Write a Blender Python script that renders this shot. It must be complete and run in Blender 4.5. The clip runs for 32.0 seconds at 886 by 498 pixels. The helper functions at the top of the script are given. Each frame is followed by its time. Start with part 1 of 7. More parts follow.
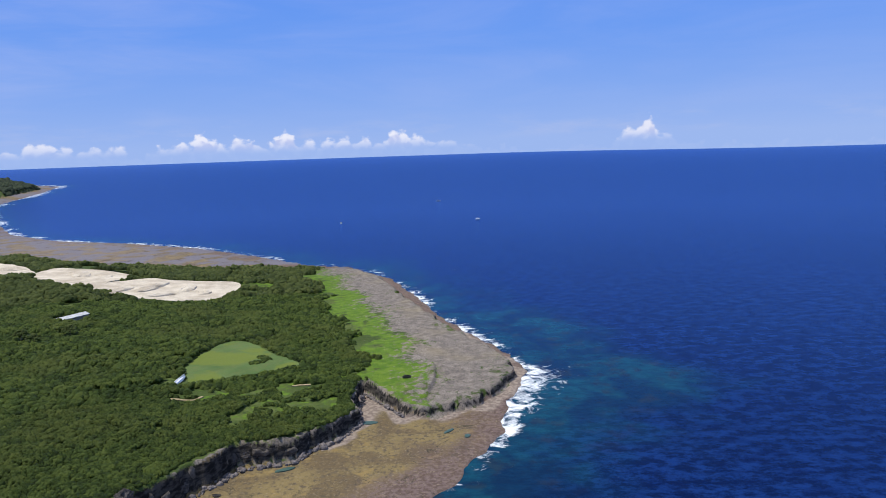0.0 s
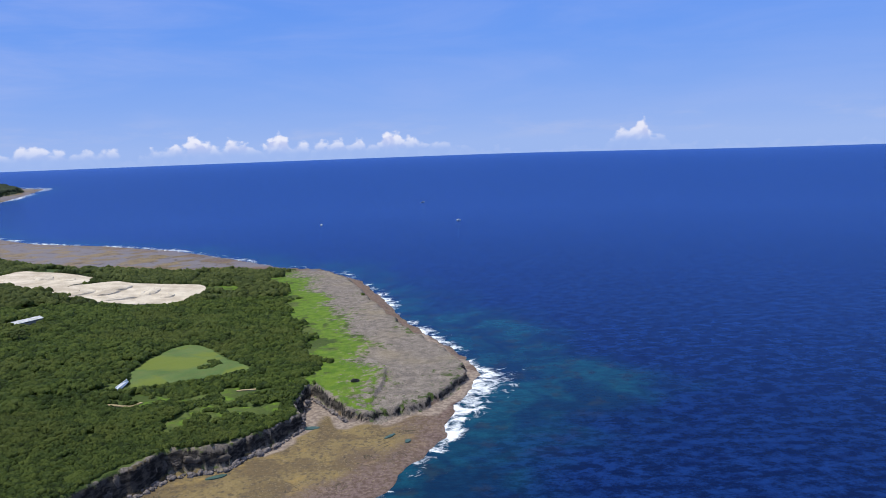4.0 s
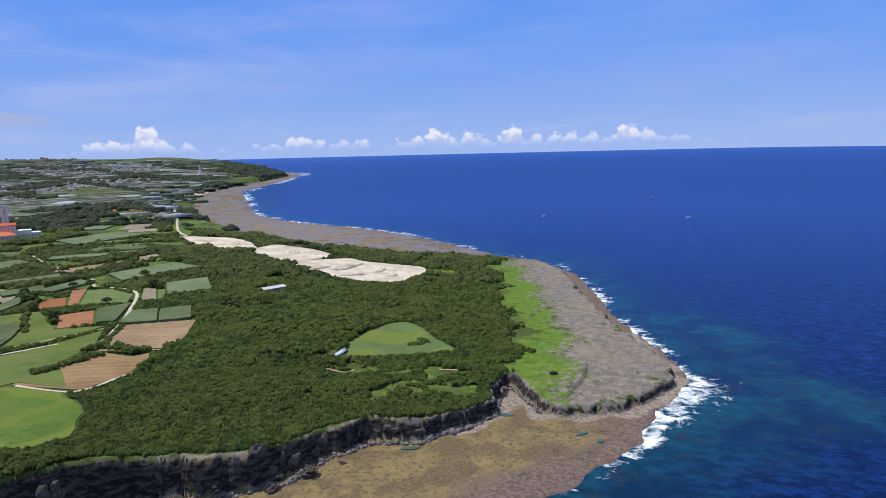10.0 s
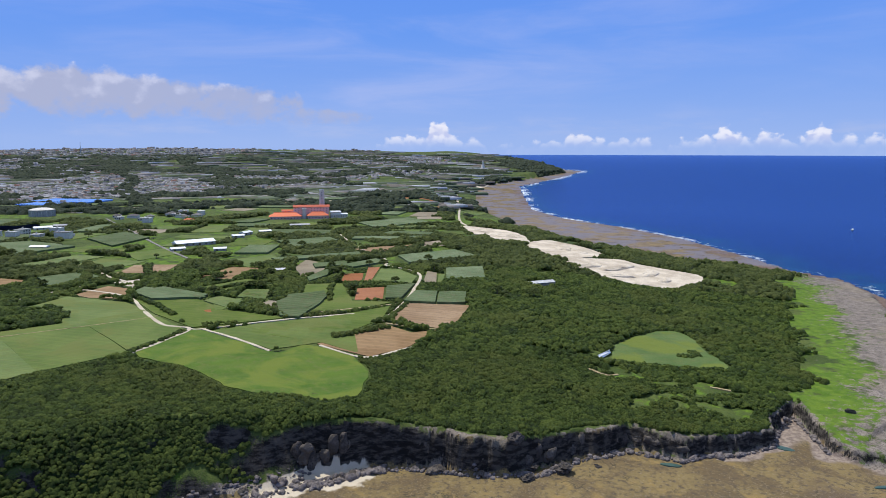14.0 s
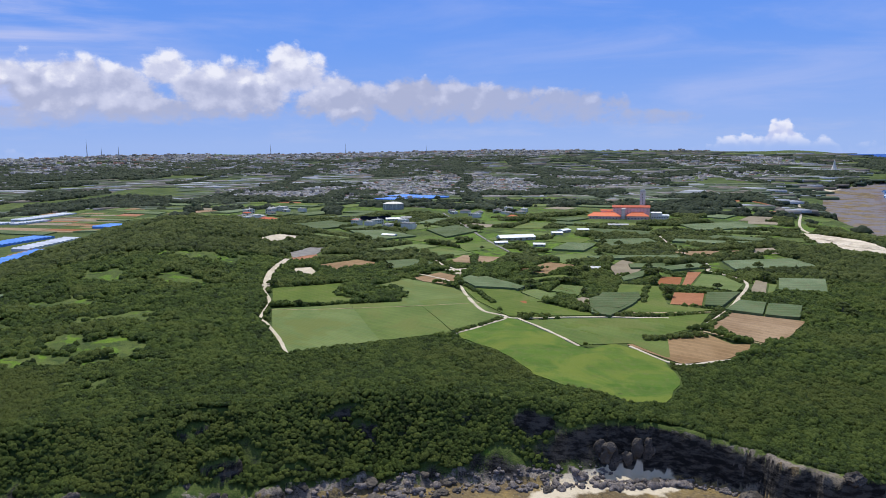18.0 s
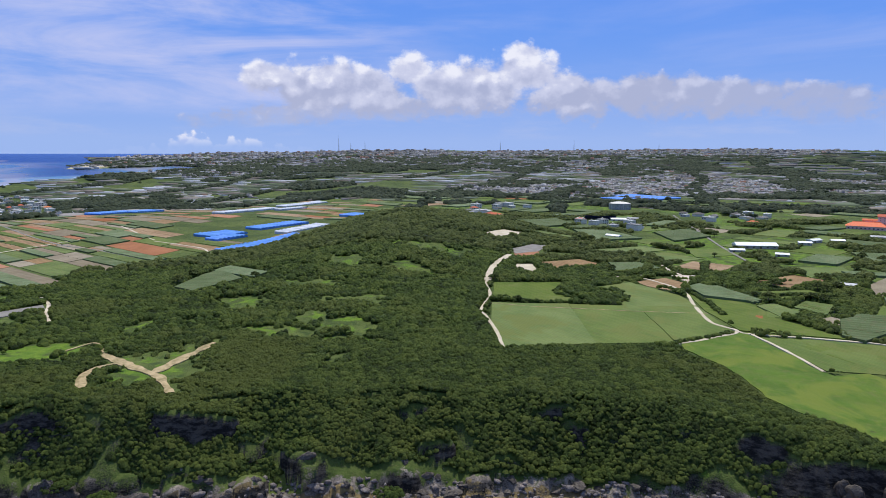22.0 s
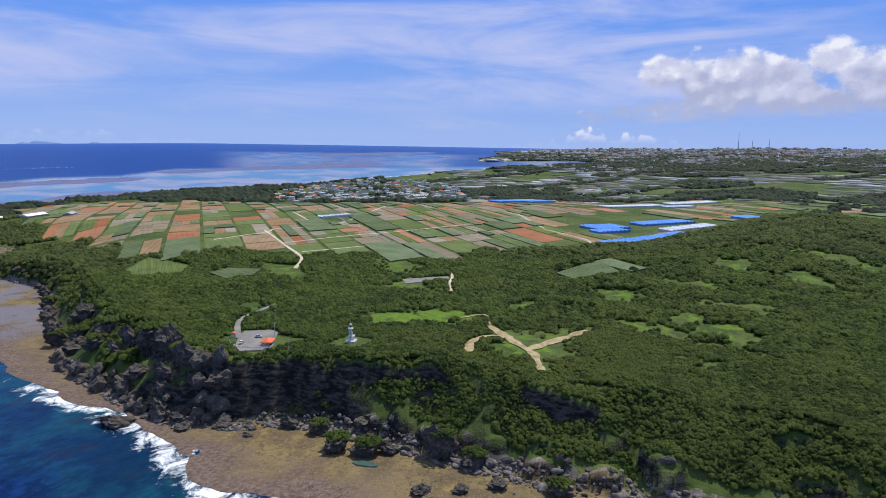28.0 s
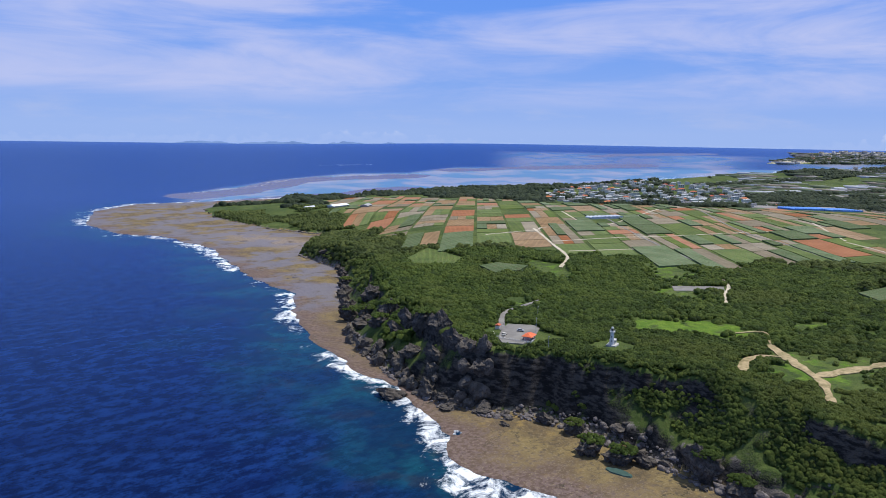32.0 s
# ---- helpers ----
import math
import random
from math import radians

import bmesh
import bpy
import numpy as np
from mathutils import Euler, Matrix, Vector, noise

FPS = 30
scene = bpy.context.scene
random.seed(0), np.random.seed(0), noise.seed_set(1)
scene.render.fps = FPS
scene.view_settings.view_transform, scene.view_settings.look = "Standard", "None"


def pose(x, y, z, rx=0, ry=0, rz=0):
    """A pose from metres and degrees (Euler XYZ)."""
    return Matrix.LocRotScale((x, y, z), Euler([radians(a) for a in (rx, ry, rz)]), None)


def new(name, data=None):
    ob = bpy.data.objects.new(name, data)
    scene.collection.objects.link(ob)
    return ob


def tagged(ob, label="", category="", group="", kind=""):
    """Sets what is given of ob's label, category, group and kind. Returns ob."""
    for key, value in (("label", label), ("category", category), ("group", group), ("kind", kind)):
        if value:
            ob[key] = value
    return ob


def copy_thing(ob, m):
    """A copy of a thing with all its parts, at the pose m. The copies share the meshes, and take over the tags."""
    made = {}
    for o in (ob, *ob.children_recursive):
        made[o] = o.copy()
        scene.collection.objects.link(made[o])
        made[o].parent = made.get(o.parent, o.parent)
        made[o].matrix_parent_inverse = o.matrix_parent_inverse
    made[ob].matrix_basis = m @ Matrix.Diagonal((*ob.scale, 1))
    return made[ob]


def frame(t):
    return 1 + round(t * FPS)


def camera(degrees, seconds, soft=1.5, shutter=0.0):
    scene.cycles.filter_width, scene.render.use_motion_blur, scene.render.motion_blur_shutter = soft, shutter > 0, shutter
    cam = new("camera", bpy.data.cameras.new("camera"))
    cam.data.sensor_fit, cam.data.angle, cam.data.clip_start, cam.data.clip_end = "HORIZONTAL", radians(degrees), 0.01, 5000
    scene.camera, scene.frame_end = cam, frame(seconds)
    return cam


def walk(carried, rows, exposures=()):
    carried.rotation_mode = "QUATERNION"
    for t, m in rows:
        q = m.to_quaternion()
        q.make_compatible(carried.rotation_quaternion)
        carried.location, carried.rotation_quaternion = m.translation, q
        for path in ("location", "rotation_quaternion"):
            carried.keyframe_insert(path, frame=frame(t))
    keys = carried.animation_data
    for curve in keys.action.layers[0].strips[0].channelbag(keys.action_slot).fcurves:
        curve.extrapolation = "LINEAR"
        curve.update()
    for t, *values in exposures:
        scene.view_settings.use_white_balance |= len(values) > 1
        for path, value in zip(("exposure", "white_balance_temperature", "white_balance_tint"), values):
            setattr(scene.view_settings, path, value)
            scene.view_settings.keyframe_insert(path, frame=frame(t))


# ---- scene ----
# Camera: a drone that drifts sideways, then hovers and turns to its left.
cam = camera(65.34, 32.0, soft=0.9)
PATH = [
    (0.0, pose(-41.22, -12.39, 154.04, 81.810, 1.863, 0.000)),
    (0.5, pose(-36.87, -11.59, 153.64, 81.796, 2.108, -0.039)),
    (1.0, pose(-32.60, -10.83, 153.20, 81.829, 2.178, -0.076)),
    (1.5, pose(-28.45, -10.03, 152.79, 81.829, 2.267, -0.124)),
    (2.0, pose(-24.38, -9.18, 152.47, 81.851, 2.248, -0.162)),
    (2.5, pose(-20.70, -8.36, 152.31, 81.845, 2.289, -0.212)),
    (3.0, pose(-17.53, -7.57, 152.36, 81.900, 2.217, -0.389)),
    (3.5, pose(-14.74, -6.78, 152.45, 81.904, 2.017, -0.325)),
    (5.5, pose(-4.03, -3.89, 151.29, 81.873, 2.395, -1.398)),
    (6.0, pose(-2.01, -3.20, 151.03, 81.904, 2.259, -1.577)),
    (6.5, pose(-0.85, -2.55, 150.91, 81.924, 2.125, -2.520)),
    (7.0, pose(-0.67, -2.05, 150.81, 81.966, 1.954, -2.647)),
    (7.5, pose(-0.80, -1.66, 150.64, 82.053, 1.956, 1.862)),
    (8.0, pose(-1.04, -1.33, 150.48, 82.110, 1.839, 5.363)),
    (8.5, pose(-1.18, -1.03, 150.28, 82.269, 1.712, 9.276)),
    (9.0, pose(-0.96, -0.64, 150.10, 82.013, 1.567, 13.126)),
    (9.5, pose(-0.44, -0.22, 150.06, 81.822, 1.502, 16.389)),
    (10.0, pose(0.00, -0.00, 150.00, 81.831, 1.347, 18.423)),
    (10.5, pose(0.03, -0.30, 150.20, 81.817, 1.155, 20.367)),
    (11.0, pose(-0.09, -0.68, 150.44, 81.809, 1.034, 22.435)),
    (11.5, pose(-0.16, -0.89, 150.51, 81.807, 0.858, 25.171)),
    (12.0, pose(-0.21, -0.98, 150.52, 81.814, 0.658, 28.262)),
    (12.5, pose(-0.20, -1.07, 150.56, 81.830, 0.575, 31.268)),
    (13.0, pose(-0.21, -1.07, 150.66, 81.826, 0.423, 34.111)),
    (13.5, pose(-0.36, -0.94, 150.74, 81.836, 0.203, 37.612)),
    (14.0, pose(-0.54, -0.59, 150.62, 81.867, -0.036, 41.000)),
    (14.5, pose(-0.65, -0.24, 150.23, 81.930, -0.095, 44.707)),
    (15.0, pose(-0.58, 0.08, 149.88, 81.907, -0.175, 48.395)),
    (15.5, pose(-0.46, 0.19, 149.54, 81.900, -0.428, 52.533)),
    (17.5, pose(0.27, 1.16, 148.08, 82.169, 0.504, 64.931)),
    (18.0, pose(0.38, 1.14, 148.19, 82.050, 0.461, 67.108)),
    (18.5, pose(0.60, 1.06, 148.52, 81.991, 0.490, 69.508)),
    (19.0, pose(0.88, 0.92, 148.77, 81.978, 0.335, 71.967)),
    (19.5, pose(1.08, 0.91, 149.13, 81.995, 0.405, 74.772)),
    (20.0, pose(1.28, 0.98, 149.36, 81.951, 0.220, 77.065)),
    (20.5, pose(1.45, 1.17, 149.35, 81.968, 0.193, 79.835)),
    (21.0, pose(1.44, 1.37, 149.35, 81.909, 0.042, 82.258)),
    (21.5, pose(1.31, 1.54, 149.34, 81.895, -0.067, 84.361)),
    (22.0, pose(1.19, 1.68, 149.35, 81.851, -0.199, 85.674)),
    (22.5, pose(1.33, 1.76, 149.31, 81.805, -0.327, 87.398)),
    (23.0, pose(1.32, 1.64, 149.28, 81.779, -0.424, 89.544)),
    (23.5, pose(1.18, 1.47, 149.38, 81.695, -0.653, 92.614)),
    (24.0, pose(1.05, 1.45, 149.41, 81.616, -0.760, 96.048)),
    (24.5, pose(1.04, 1.56, 149.31, 81.608, -0.763, 99.001)),
    (26.5, pose(1.19, 1.93, 149.14, 81.358, -1.057, 108.733)),
    (27.0, pose(0.92, 2.36, 148.79, 81.368, -1.131, 112.004)),
    (27.5, pose(0.47, 3.13, 148.17, 81.330, -0.992, 114.542)),
    (28.0, pose(-0.04, 3.78, 147.65, 81.259, -0.936, 117.109)),
    (28.5, pose(-0.41, 4.14, 147.37, 81.185, -0.936, 119.412)),
    (29.0, pose(-0.54, 4.19, 147.23, 81.152, -0.913, 121.579)),
    (29.5, pose(-0.45, 4.05, 147.12, 81.127, -1.045, 124.403)),
    (30.0, pose(-0.29, 3.91, 146.99, 81.083, -1.209, 128.185)),
    (30.5, pose(-0.20, 3.80, 146.81, 81.032, -1.172, 131.184)),
    (31.0, pose(-0.23, 3.63, 146.82, 80.954, -1.381, 134.045)),
    (31.5, pose(-0.56, 3.63, 146.82, 80.911, -1.430, 136.701)),
    (32.0, pose(-1.13, 3.86, 146.80, 80.935, -0.947, 139.258)),
]
walk(cam, PATH)

# ---- world and light ----
SUN_ELEVATION, SUN_AZIMUTH = 66.0, 78.0     # degrees; azimuth counted to the left from the first view
SKY_STRENGTH = 0.1
sun_data = bpy.data.lights.new("sun", "SUN")
sun_data.energy, sun_data.angle, sun_data.color = 3.9, radians(0.53), (1.0, 0.965, 0.9)
sun = new("sun", sun_data)
sun.rotation_euler = (radians(90 - SUN_ELEVATION), 0, radians(SUN_AZIMUTH + 180))
scene.view_settings.exposure = 0.0

# ---- materials ----
class Nodes:
    """Short hand for a node tree."""

    def __init__(self, tree):
        self.t = tree

    def node(self, kind, **props):
        n = self.t.nodes.new(kind)
        for k, v in props.items():
            setattr(n, k, v)
        return n

    def plug(self, socket, value):
        if hasattr(value, "is_linked"):
            self.t.links.new(value, socket)
        elif value is not None:
            if isinstance(value, (tuple, list)) and len(value) == 3 and socket.type == "RGBA":
                value = (*value, 1)
            socket.default_value = value

    def noise(self, scale, detail=4, rough=0.55, vec=None, dims="3D", distort=0.0):
        n = self.node("ShaderNodeTexNoise", noise_dimensions=dims)
        self.plug(n.inputs["Vector"], vec)
        n.inputs["Scale"].default_value, n.inputs["Detail"].default_value = scale, detail
        n.inputs["Roughness"].default_value, n.inputs["Distortion"].default_value = rough, distort
        return n.outputs[0]

    def voronoi(self, scale, vec=None, feature="F1", out=0):
        n = self.node("ShaderNodeTexVoronoi", feature=feature)
        self.plug(n.inputs["Vector"], vec)
        n.inputs["Scale"].default_value = scale
        return n.outputs[out]

    def math(self, op, a, b=0.0, clamp=False):
        n = self.node("ShaderNodeMath", operation=op, use_clamp=clamp)
        self.plug(n.inputs[0], a)
        self.plug(n.inputs[1], b)
        return n.outputs[0]

    def remap(self, v, lo, hi, a=0.0, b=1.0, smooth_step=True):
        n = self.node("ShaderNodeMapRange", interpolation_type="SMOOTHSTEP" if smooth_step else "LINEAR")
        self.plug(n.inputs[0], v)
        for i, x in enumerate((lo, hi, a, b)):
            n.inputs[1 + i].default_value = x
        return n.outputs[0]

    def mix(self, fac, a, b, blend="MIX"):
        n = self.node("ShaderNodeMix", data_type="RGBA", blend_type=blend)
        self.plug(n.inputs[0], fac)
        self.plug(n.inputs[6], a)
        self.plug(n.inputs[7], b)
        return n.outputs[2]

    def attr(self, name):
        return self.node("ShaderNodeAttribute", attribute_name=name).outputs["Fac"]

    def ramp(self, fac, stops):
        n = self.node("ShaderNodeValToRGB")
        el = n.color_ramp.elements
        while len(el) < len(stops):
            el.new(0.5)
        for e, (p, c) in zip(el, stops):
            e.position, e.color = p, (*c, 1)
        self.plug(n.inputs[0], fac)
        return n.outputs[0]

    def scaled(self, vec, x, y, z):
        n = self.node("ShaderNodeMapping")
        self.plug(n.inputs[0], vec)
        n.inputs[3].default_value = (x, y, z)
        return n.outputs[0]


def material(name):
    m = bpy.data.materials.new(name)
    m.use_nodes = True
    g = Nodes(m.node_tree)
    b = m.node_tree.nodes["Principled BSDF"]
    g.pos = g.node("ShaderNodeNewGeometry").outputs["Position"]
    g.b = b
    return m, g


def finish(g, color, rough=0.8, bump_height=None, bump_scale=1.0, distance=0.3, metal=0.0, spec=0.3):
    g.plug(g.b.inputs["Base Color"], color)
    g.plug(g.b.inputs["Roughness"], rough)
    g.plug(g.b.inputs["Metallic"], metal)
    g.b.inputs["Specular IOR Level"].default_value = spec
    if bump_height is not None:
        n = g.node("ShaderNodeBump")
        n.inputs["Strength"].default_value, n.inputs["Distance"].default_value = bump_scale, distance
        g.plug(n.inputs["Height"], bump_height)
        g.t.links.new(n.outputs[0], g.b.inputs["Normal"])


def plain(name, a, b, scale=0.5, fine=6.0, rough=0.8, bump_scale=0.3, metal=0.0, spec=0.3, vary=0.0, distance=0.1):
    """A surface between two colours, mottled at two sizes; vary: how far single objects differ."""
    m, g = material(name)
    n1, n2 = g.noise(scale, 3, vec=g.pos), g.noise(fine, 4, vec=g.pos)
    f = g.remap(g.math("ADD", g.math("MULTIPLY", n1, 0.65), g.math("MULTIPLY", n2, 0.35)), 0.34, 0.66)
    col = g.mix(f, a, b)
    if vary:
        rnd = g.node("ShaderNodeObjectInfo").outputs["Random"]
        hsv = g.node("ShaderNodeHueSaturation")
        g.plug(hsv.inputs["Color"], col)
        g.plug(hsv.inputs["Value"], g.remap(rnd, 0, 1, 1 - vary, 1 + vary, False))
        g.plug(hsv.inputs["Hue"], g.remap(rnd, 0, 1, 0.5 - vary * 0.05, 0.5 + vary * 0.05, False))
        col = hsv.outputs[0]
    finish(g, col, rough, n2, bump_scale, distance, metal, spec)
    return m


def crop(name, a, b, row=1.6, turn=0.0, vary=0.2, depth=0.25, soil=(0.16, 0.1, 0.06), gaps=0.2, bands=0.3, patches=None):
    """A field: rows of one crop over soil, with patches of thinner growth."""
    m, g = material(name)
    rot = g.node("ShaderNodeVectorRotate", rotation_type="Z_AXIS")
    g.plug(rot.inputs["Vector"], g.pos)
    rot.inputs["Angle"].default_value = radians(turn)
    wave = g.node("ShaderNodeTexWave")
    g.plug(wave.inputs["Vector"], rot.outputs[0])
    wave.inputs["Scale"].default_value = 0.314 / row * 1.0
    wave.inputs["Distortion"].default_value, wave.inputs["Detail"].default_value = 1.2, 2
    big, mid, fine = g.noise(0.035, 3, vec=g.pos), g.noise(0.25, 4, vec=g.pos), g.noise(2.2, 3, vec=g.pos)
    col = g.mix(g.remap(big, 0.35, 0.65), a, b)
    rnd = g.node("ShaderNodeObjectInfo").outputs["Random"]
    hsv = g.node("ShaderNodeHueSaturation")
    g.plug(hsv.inputs["Color"], col)
    g.plug(hsv.inputs["Value"], g.remap(rnd, 0, 1, 1 - vary, 1 + vary, False))
    g.plug(hsv.inputs["Saturation"], g.remap(rnd, 0, 1, 1.1, 0.85, False))
    col = g.mix(g.math("MULTIPLY", g.remap(mid, 0.5, 0.72), gaps + 0.25), hsv.outputs[0], soil)
    col = g.mix(g.math("MULTIPLY", wave.outputs["Fac"], gaps), col, soil)
    col = g.mix(g.math("MULTIPLY", g.remap(fine, 0.45, 0.7), 0.35), col, (b[0] * 0.55, b[1] * 0.55, b[2] * 0.55))
    band = g.node("ShaderNodeTexWave", wave_profile="SAW")
    g.plug(band.inputs["Vector"], rot.outputs[0])
    band.inputs["Scale"].default_value, band.inputs["Distortion"].default_value, band.inputs["Detail"].default_value = 0.05, 1.5, 3
    col = g.mix(g.math("MULTIPLY", g.remap(band.outputs["Fac"], 0.55, 0.95), bands), col, (b[0] * 1.5, b[1] * 1.4, b[2] * 1.35))
    streaks = g.noise(0.12, 4, 0.6, g.scaled(rot.outputs[0], 1.6, 0.12, 1))
    col = g.mix(g.math("MULTIPLY", g.remap(streaks, 0.5, 0.68), bands), col, (a[0] * 0.62, a[1] * 0.62, a[2] * 0.62))
    if patches:
        col = g.mix(g.math("MULTIPLY", g.remap(g.noise(0.028, 5, 0.6, g.pos, distort=0.7), 0.5, 0.62), 0.8), col, g.mix(fine, patches, (patches[0] * 0.7, patches[1] * 0.75, patches[2] * 0.7)))
    height = g.math("ADD", g.math("MULTIPLY", wave.outputs["Fac"], -0.6), fine)
    finish(g, col, 0.9, height, 0.6, depth, spec=0.15)
    return m


def ground_material():
    m, g = material("scrub_ground")
    n1, n2, n3 = g.noise(0.02, 4, vec=g.pos), g.noise(0.16, 5, vec=g.pos), g.noise(1.3, 4, vec=g.pos)
    scrub = g.mix(g.remap(n1, 0.35, 0.65), (0.05, 0.078, 0.017), (0.1, 0.13, 0.032))
    scrub = g.mix(g.remap(n2, 0.45, 0.7), scrub, (0.035, 0.062, 0.014))
    scrub = g.mix(g.math("MULTIPLY", g.remap(n3, 0.55, 0.7), 0.5), scrub, (0.14, 0.12, 0.06))
    lime = g.mix(g.remap(n2, 0.35, 0.65), (0.078, 0.148, 0.014), (0.13, 0.205, 0.022))
    lime = g.mix(g.math("MULTIPLY", g.remap(n3, 0.5, 0.68), 0.45), lime, (0.07, 0.11, 0.02))
    # weathered coral limestone
    karst = g.voronoi(0.35, g.pos)
    rock = g.mix(g.remap(n2, 0.35, 0.65), (0.175, 0.148, 0.125), (0.28, 0.24, 0.2))
    rock = g.mix(g.math("MULTIPLY", g.remap(n3, 0.44, 0.66), 0.75), rock, (0.07, 0.062, 0.057))
    rock = g.mix(g.math("MULTIPLY", g.remap(n1, 0.5, 0.75), 0.6), rock, (0.27, 0.22, 0.13))
    # steep faces: the shade of the undercut cliffs is put into this dark colour
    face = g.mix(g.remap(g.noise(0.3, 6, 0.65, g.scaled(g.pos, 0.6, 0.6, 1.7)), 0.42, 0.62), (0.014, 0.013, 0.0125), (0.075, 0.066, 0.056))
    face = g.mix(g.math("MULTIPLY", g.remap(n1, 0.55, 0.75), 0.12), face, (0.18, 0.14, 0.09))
    # reef flat: brown algae, ochre turf, sand pockets and cracks
    r1, r2 = g.noise(0.045, 5, vec=g.pos, distort=0.4), g.noise(0.4, 5, vec=g.pos)
    flat = g.mix(g.remap(r1, 0.38, 0.6), (0.135, 0.098, 0.052), (0.215, 0.16, 0.07))
    flat = g.mix(g.remap(r2, 0.45, 0.7), flat, (0.1, 0.078, 0.05))
    flat = g.mix(g.math("MULTIPLY", g.remap(g.noise(0.09, 4, vec=g.pos), 0.56, 0.7), 0.7), flat, (0.29, 0.2, 0.07))
    flat = g.mix(g.math("MULTIPLY", g.attr("wet"), 0.85), flat, g.mix(g.remap(r2, 0.4, 0.6), (0.1, 0.066, 0.06), (0.175, 0.125, 0.115)))
    seam = g.math("ABSOLUTE", g.math("SUBTRACT", g.noise(0.05, 6, 0.6, g.pos, distort=0.6), 0.5))
    flat = g.mix(g.math("MULTIPLY", g.remap(seam, 0.0, 0.012, 1, 0), g.remap(g.noise(0.03, 3, vec=g.pos), 0.48, 0.6)), flat, (0.05, 0.045, 0.03))
    speck = g.remap(g.noise(0.9, 5, 0.7, g.pos), 0.52, 0.68)
    flat = g.mix(g.math("MULTIPLY", speck, 0.55), flat, (0.3, 0.24, 0.15))
    flat = g.mix(g.remap(g.attr("pale"), 0.2, 0.8), flat, g.mix(g.remap(r2, 0.4, 0.6), (0.19, 0.15, 0.125), (0.31, 0.25, 0.2)))
    # thin water film in patches, its sky reflection put into a bluish grey colour
    film = g.math("MULTIPLY", g.remap(g.noise(0.02, 5, 0.6, g.pos), 0.43, 0.56), g.remap(g.attr("film"), 0.3, 0.8))
    flat = g.mix(g.math("MULTIPLY", film, 0.8), flat, g.mix(r2, (0.13, 0.13, 0.17), (0.2, 0.19, 0.22)))
    ridge = g.math("MULTIPLY", g.remap(g.noise(0.05, 6, 0.7, g.pos, distort=0.5), 0.54, 0.66), g.attr("film"))
    flat = g.mix(g.math("MULTIPLY", ridge, 0.7), flat, (0.085, 0.062, 0.05))
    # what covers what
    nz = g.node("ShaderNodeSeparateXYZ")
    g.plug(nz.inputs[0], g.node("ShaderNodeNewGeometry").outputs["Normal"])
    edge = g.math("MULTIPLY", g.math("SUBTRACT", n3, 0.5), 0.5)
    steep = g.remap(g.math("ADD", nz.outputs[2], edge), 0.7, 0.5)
    col = g.mix(g.remap(g.math("ADD", g.attr("lime"), g.math("MULTIPLY", g.math("SUBTRACT", g.noise(0.09, 6, 0.6, g.pos), 0.5), 2.6)), 0.35, 0.65), scrub, lime)
    bare = g.remap(g.math("ADD", g.attr("bare"), g.math("MULTIPLY", g.math("SUBTRACT", g.noise(0.22, 7, 0.65, g.pos), 0.5), 2.4)), 0.35, 0.65)
    col = g.mix(bare, col, rock)
    sand = g.mix(n2, (0.5, 0.42, 0.3), (0.62, 0.55, 0.43))
    col = g.mix(g.remap(g.attr("reef"), 0.4, 0.6), col, flat)
    # steep near slopes take the colour with the painted-in shade
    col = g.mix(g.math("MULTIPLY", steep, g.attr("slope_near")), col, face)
    col = g.mix(g.remap(g.math("ADD", g.attr("sand"), g.math("MULTIPLY", g.math("SUBTRACT", n2, 0.5), 0.8)), 0.4, 0.6), col, sand)
    finish(g, col, 0.92, g.math("ADD", g.math("MULTIPLY", n3, 1.0), g.math("MULTIPLY", karst, 0.6)), 0.6, 0.8, spec=0.15)
    return m


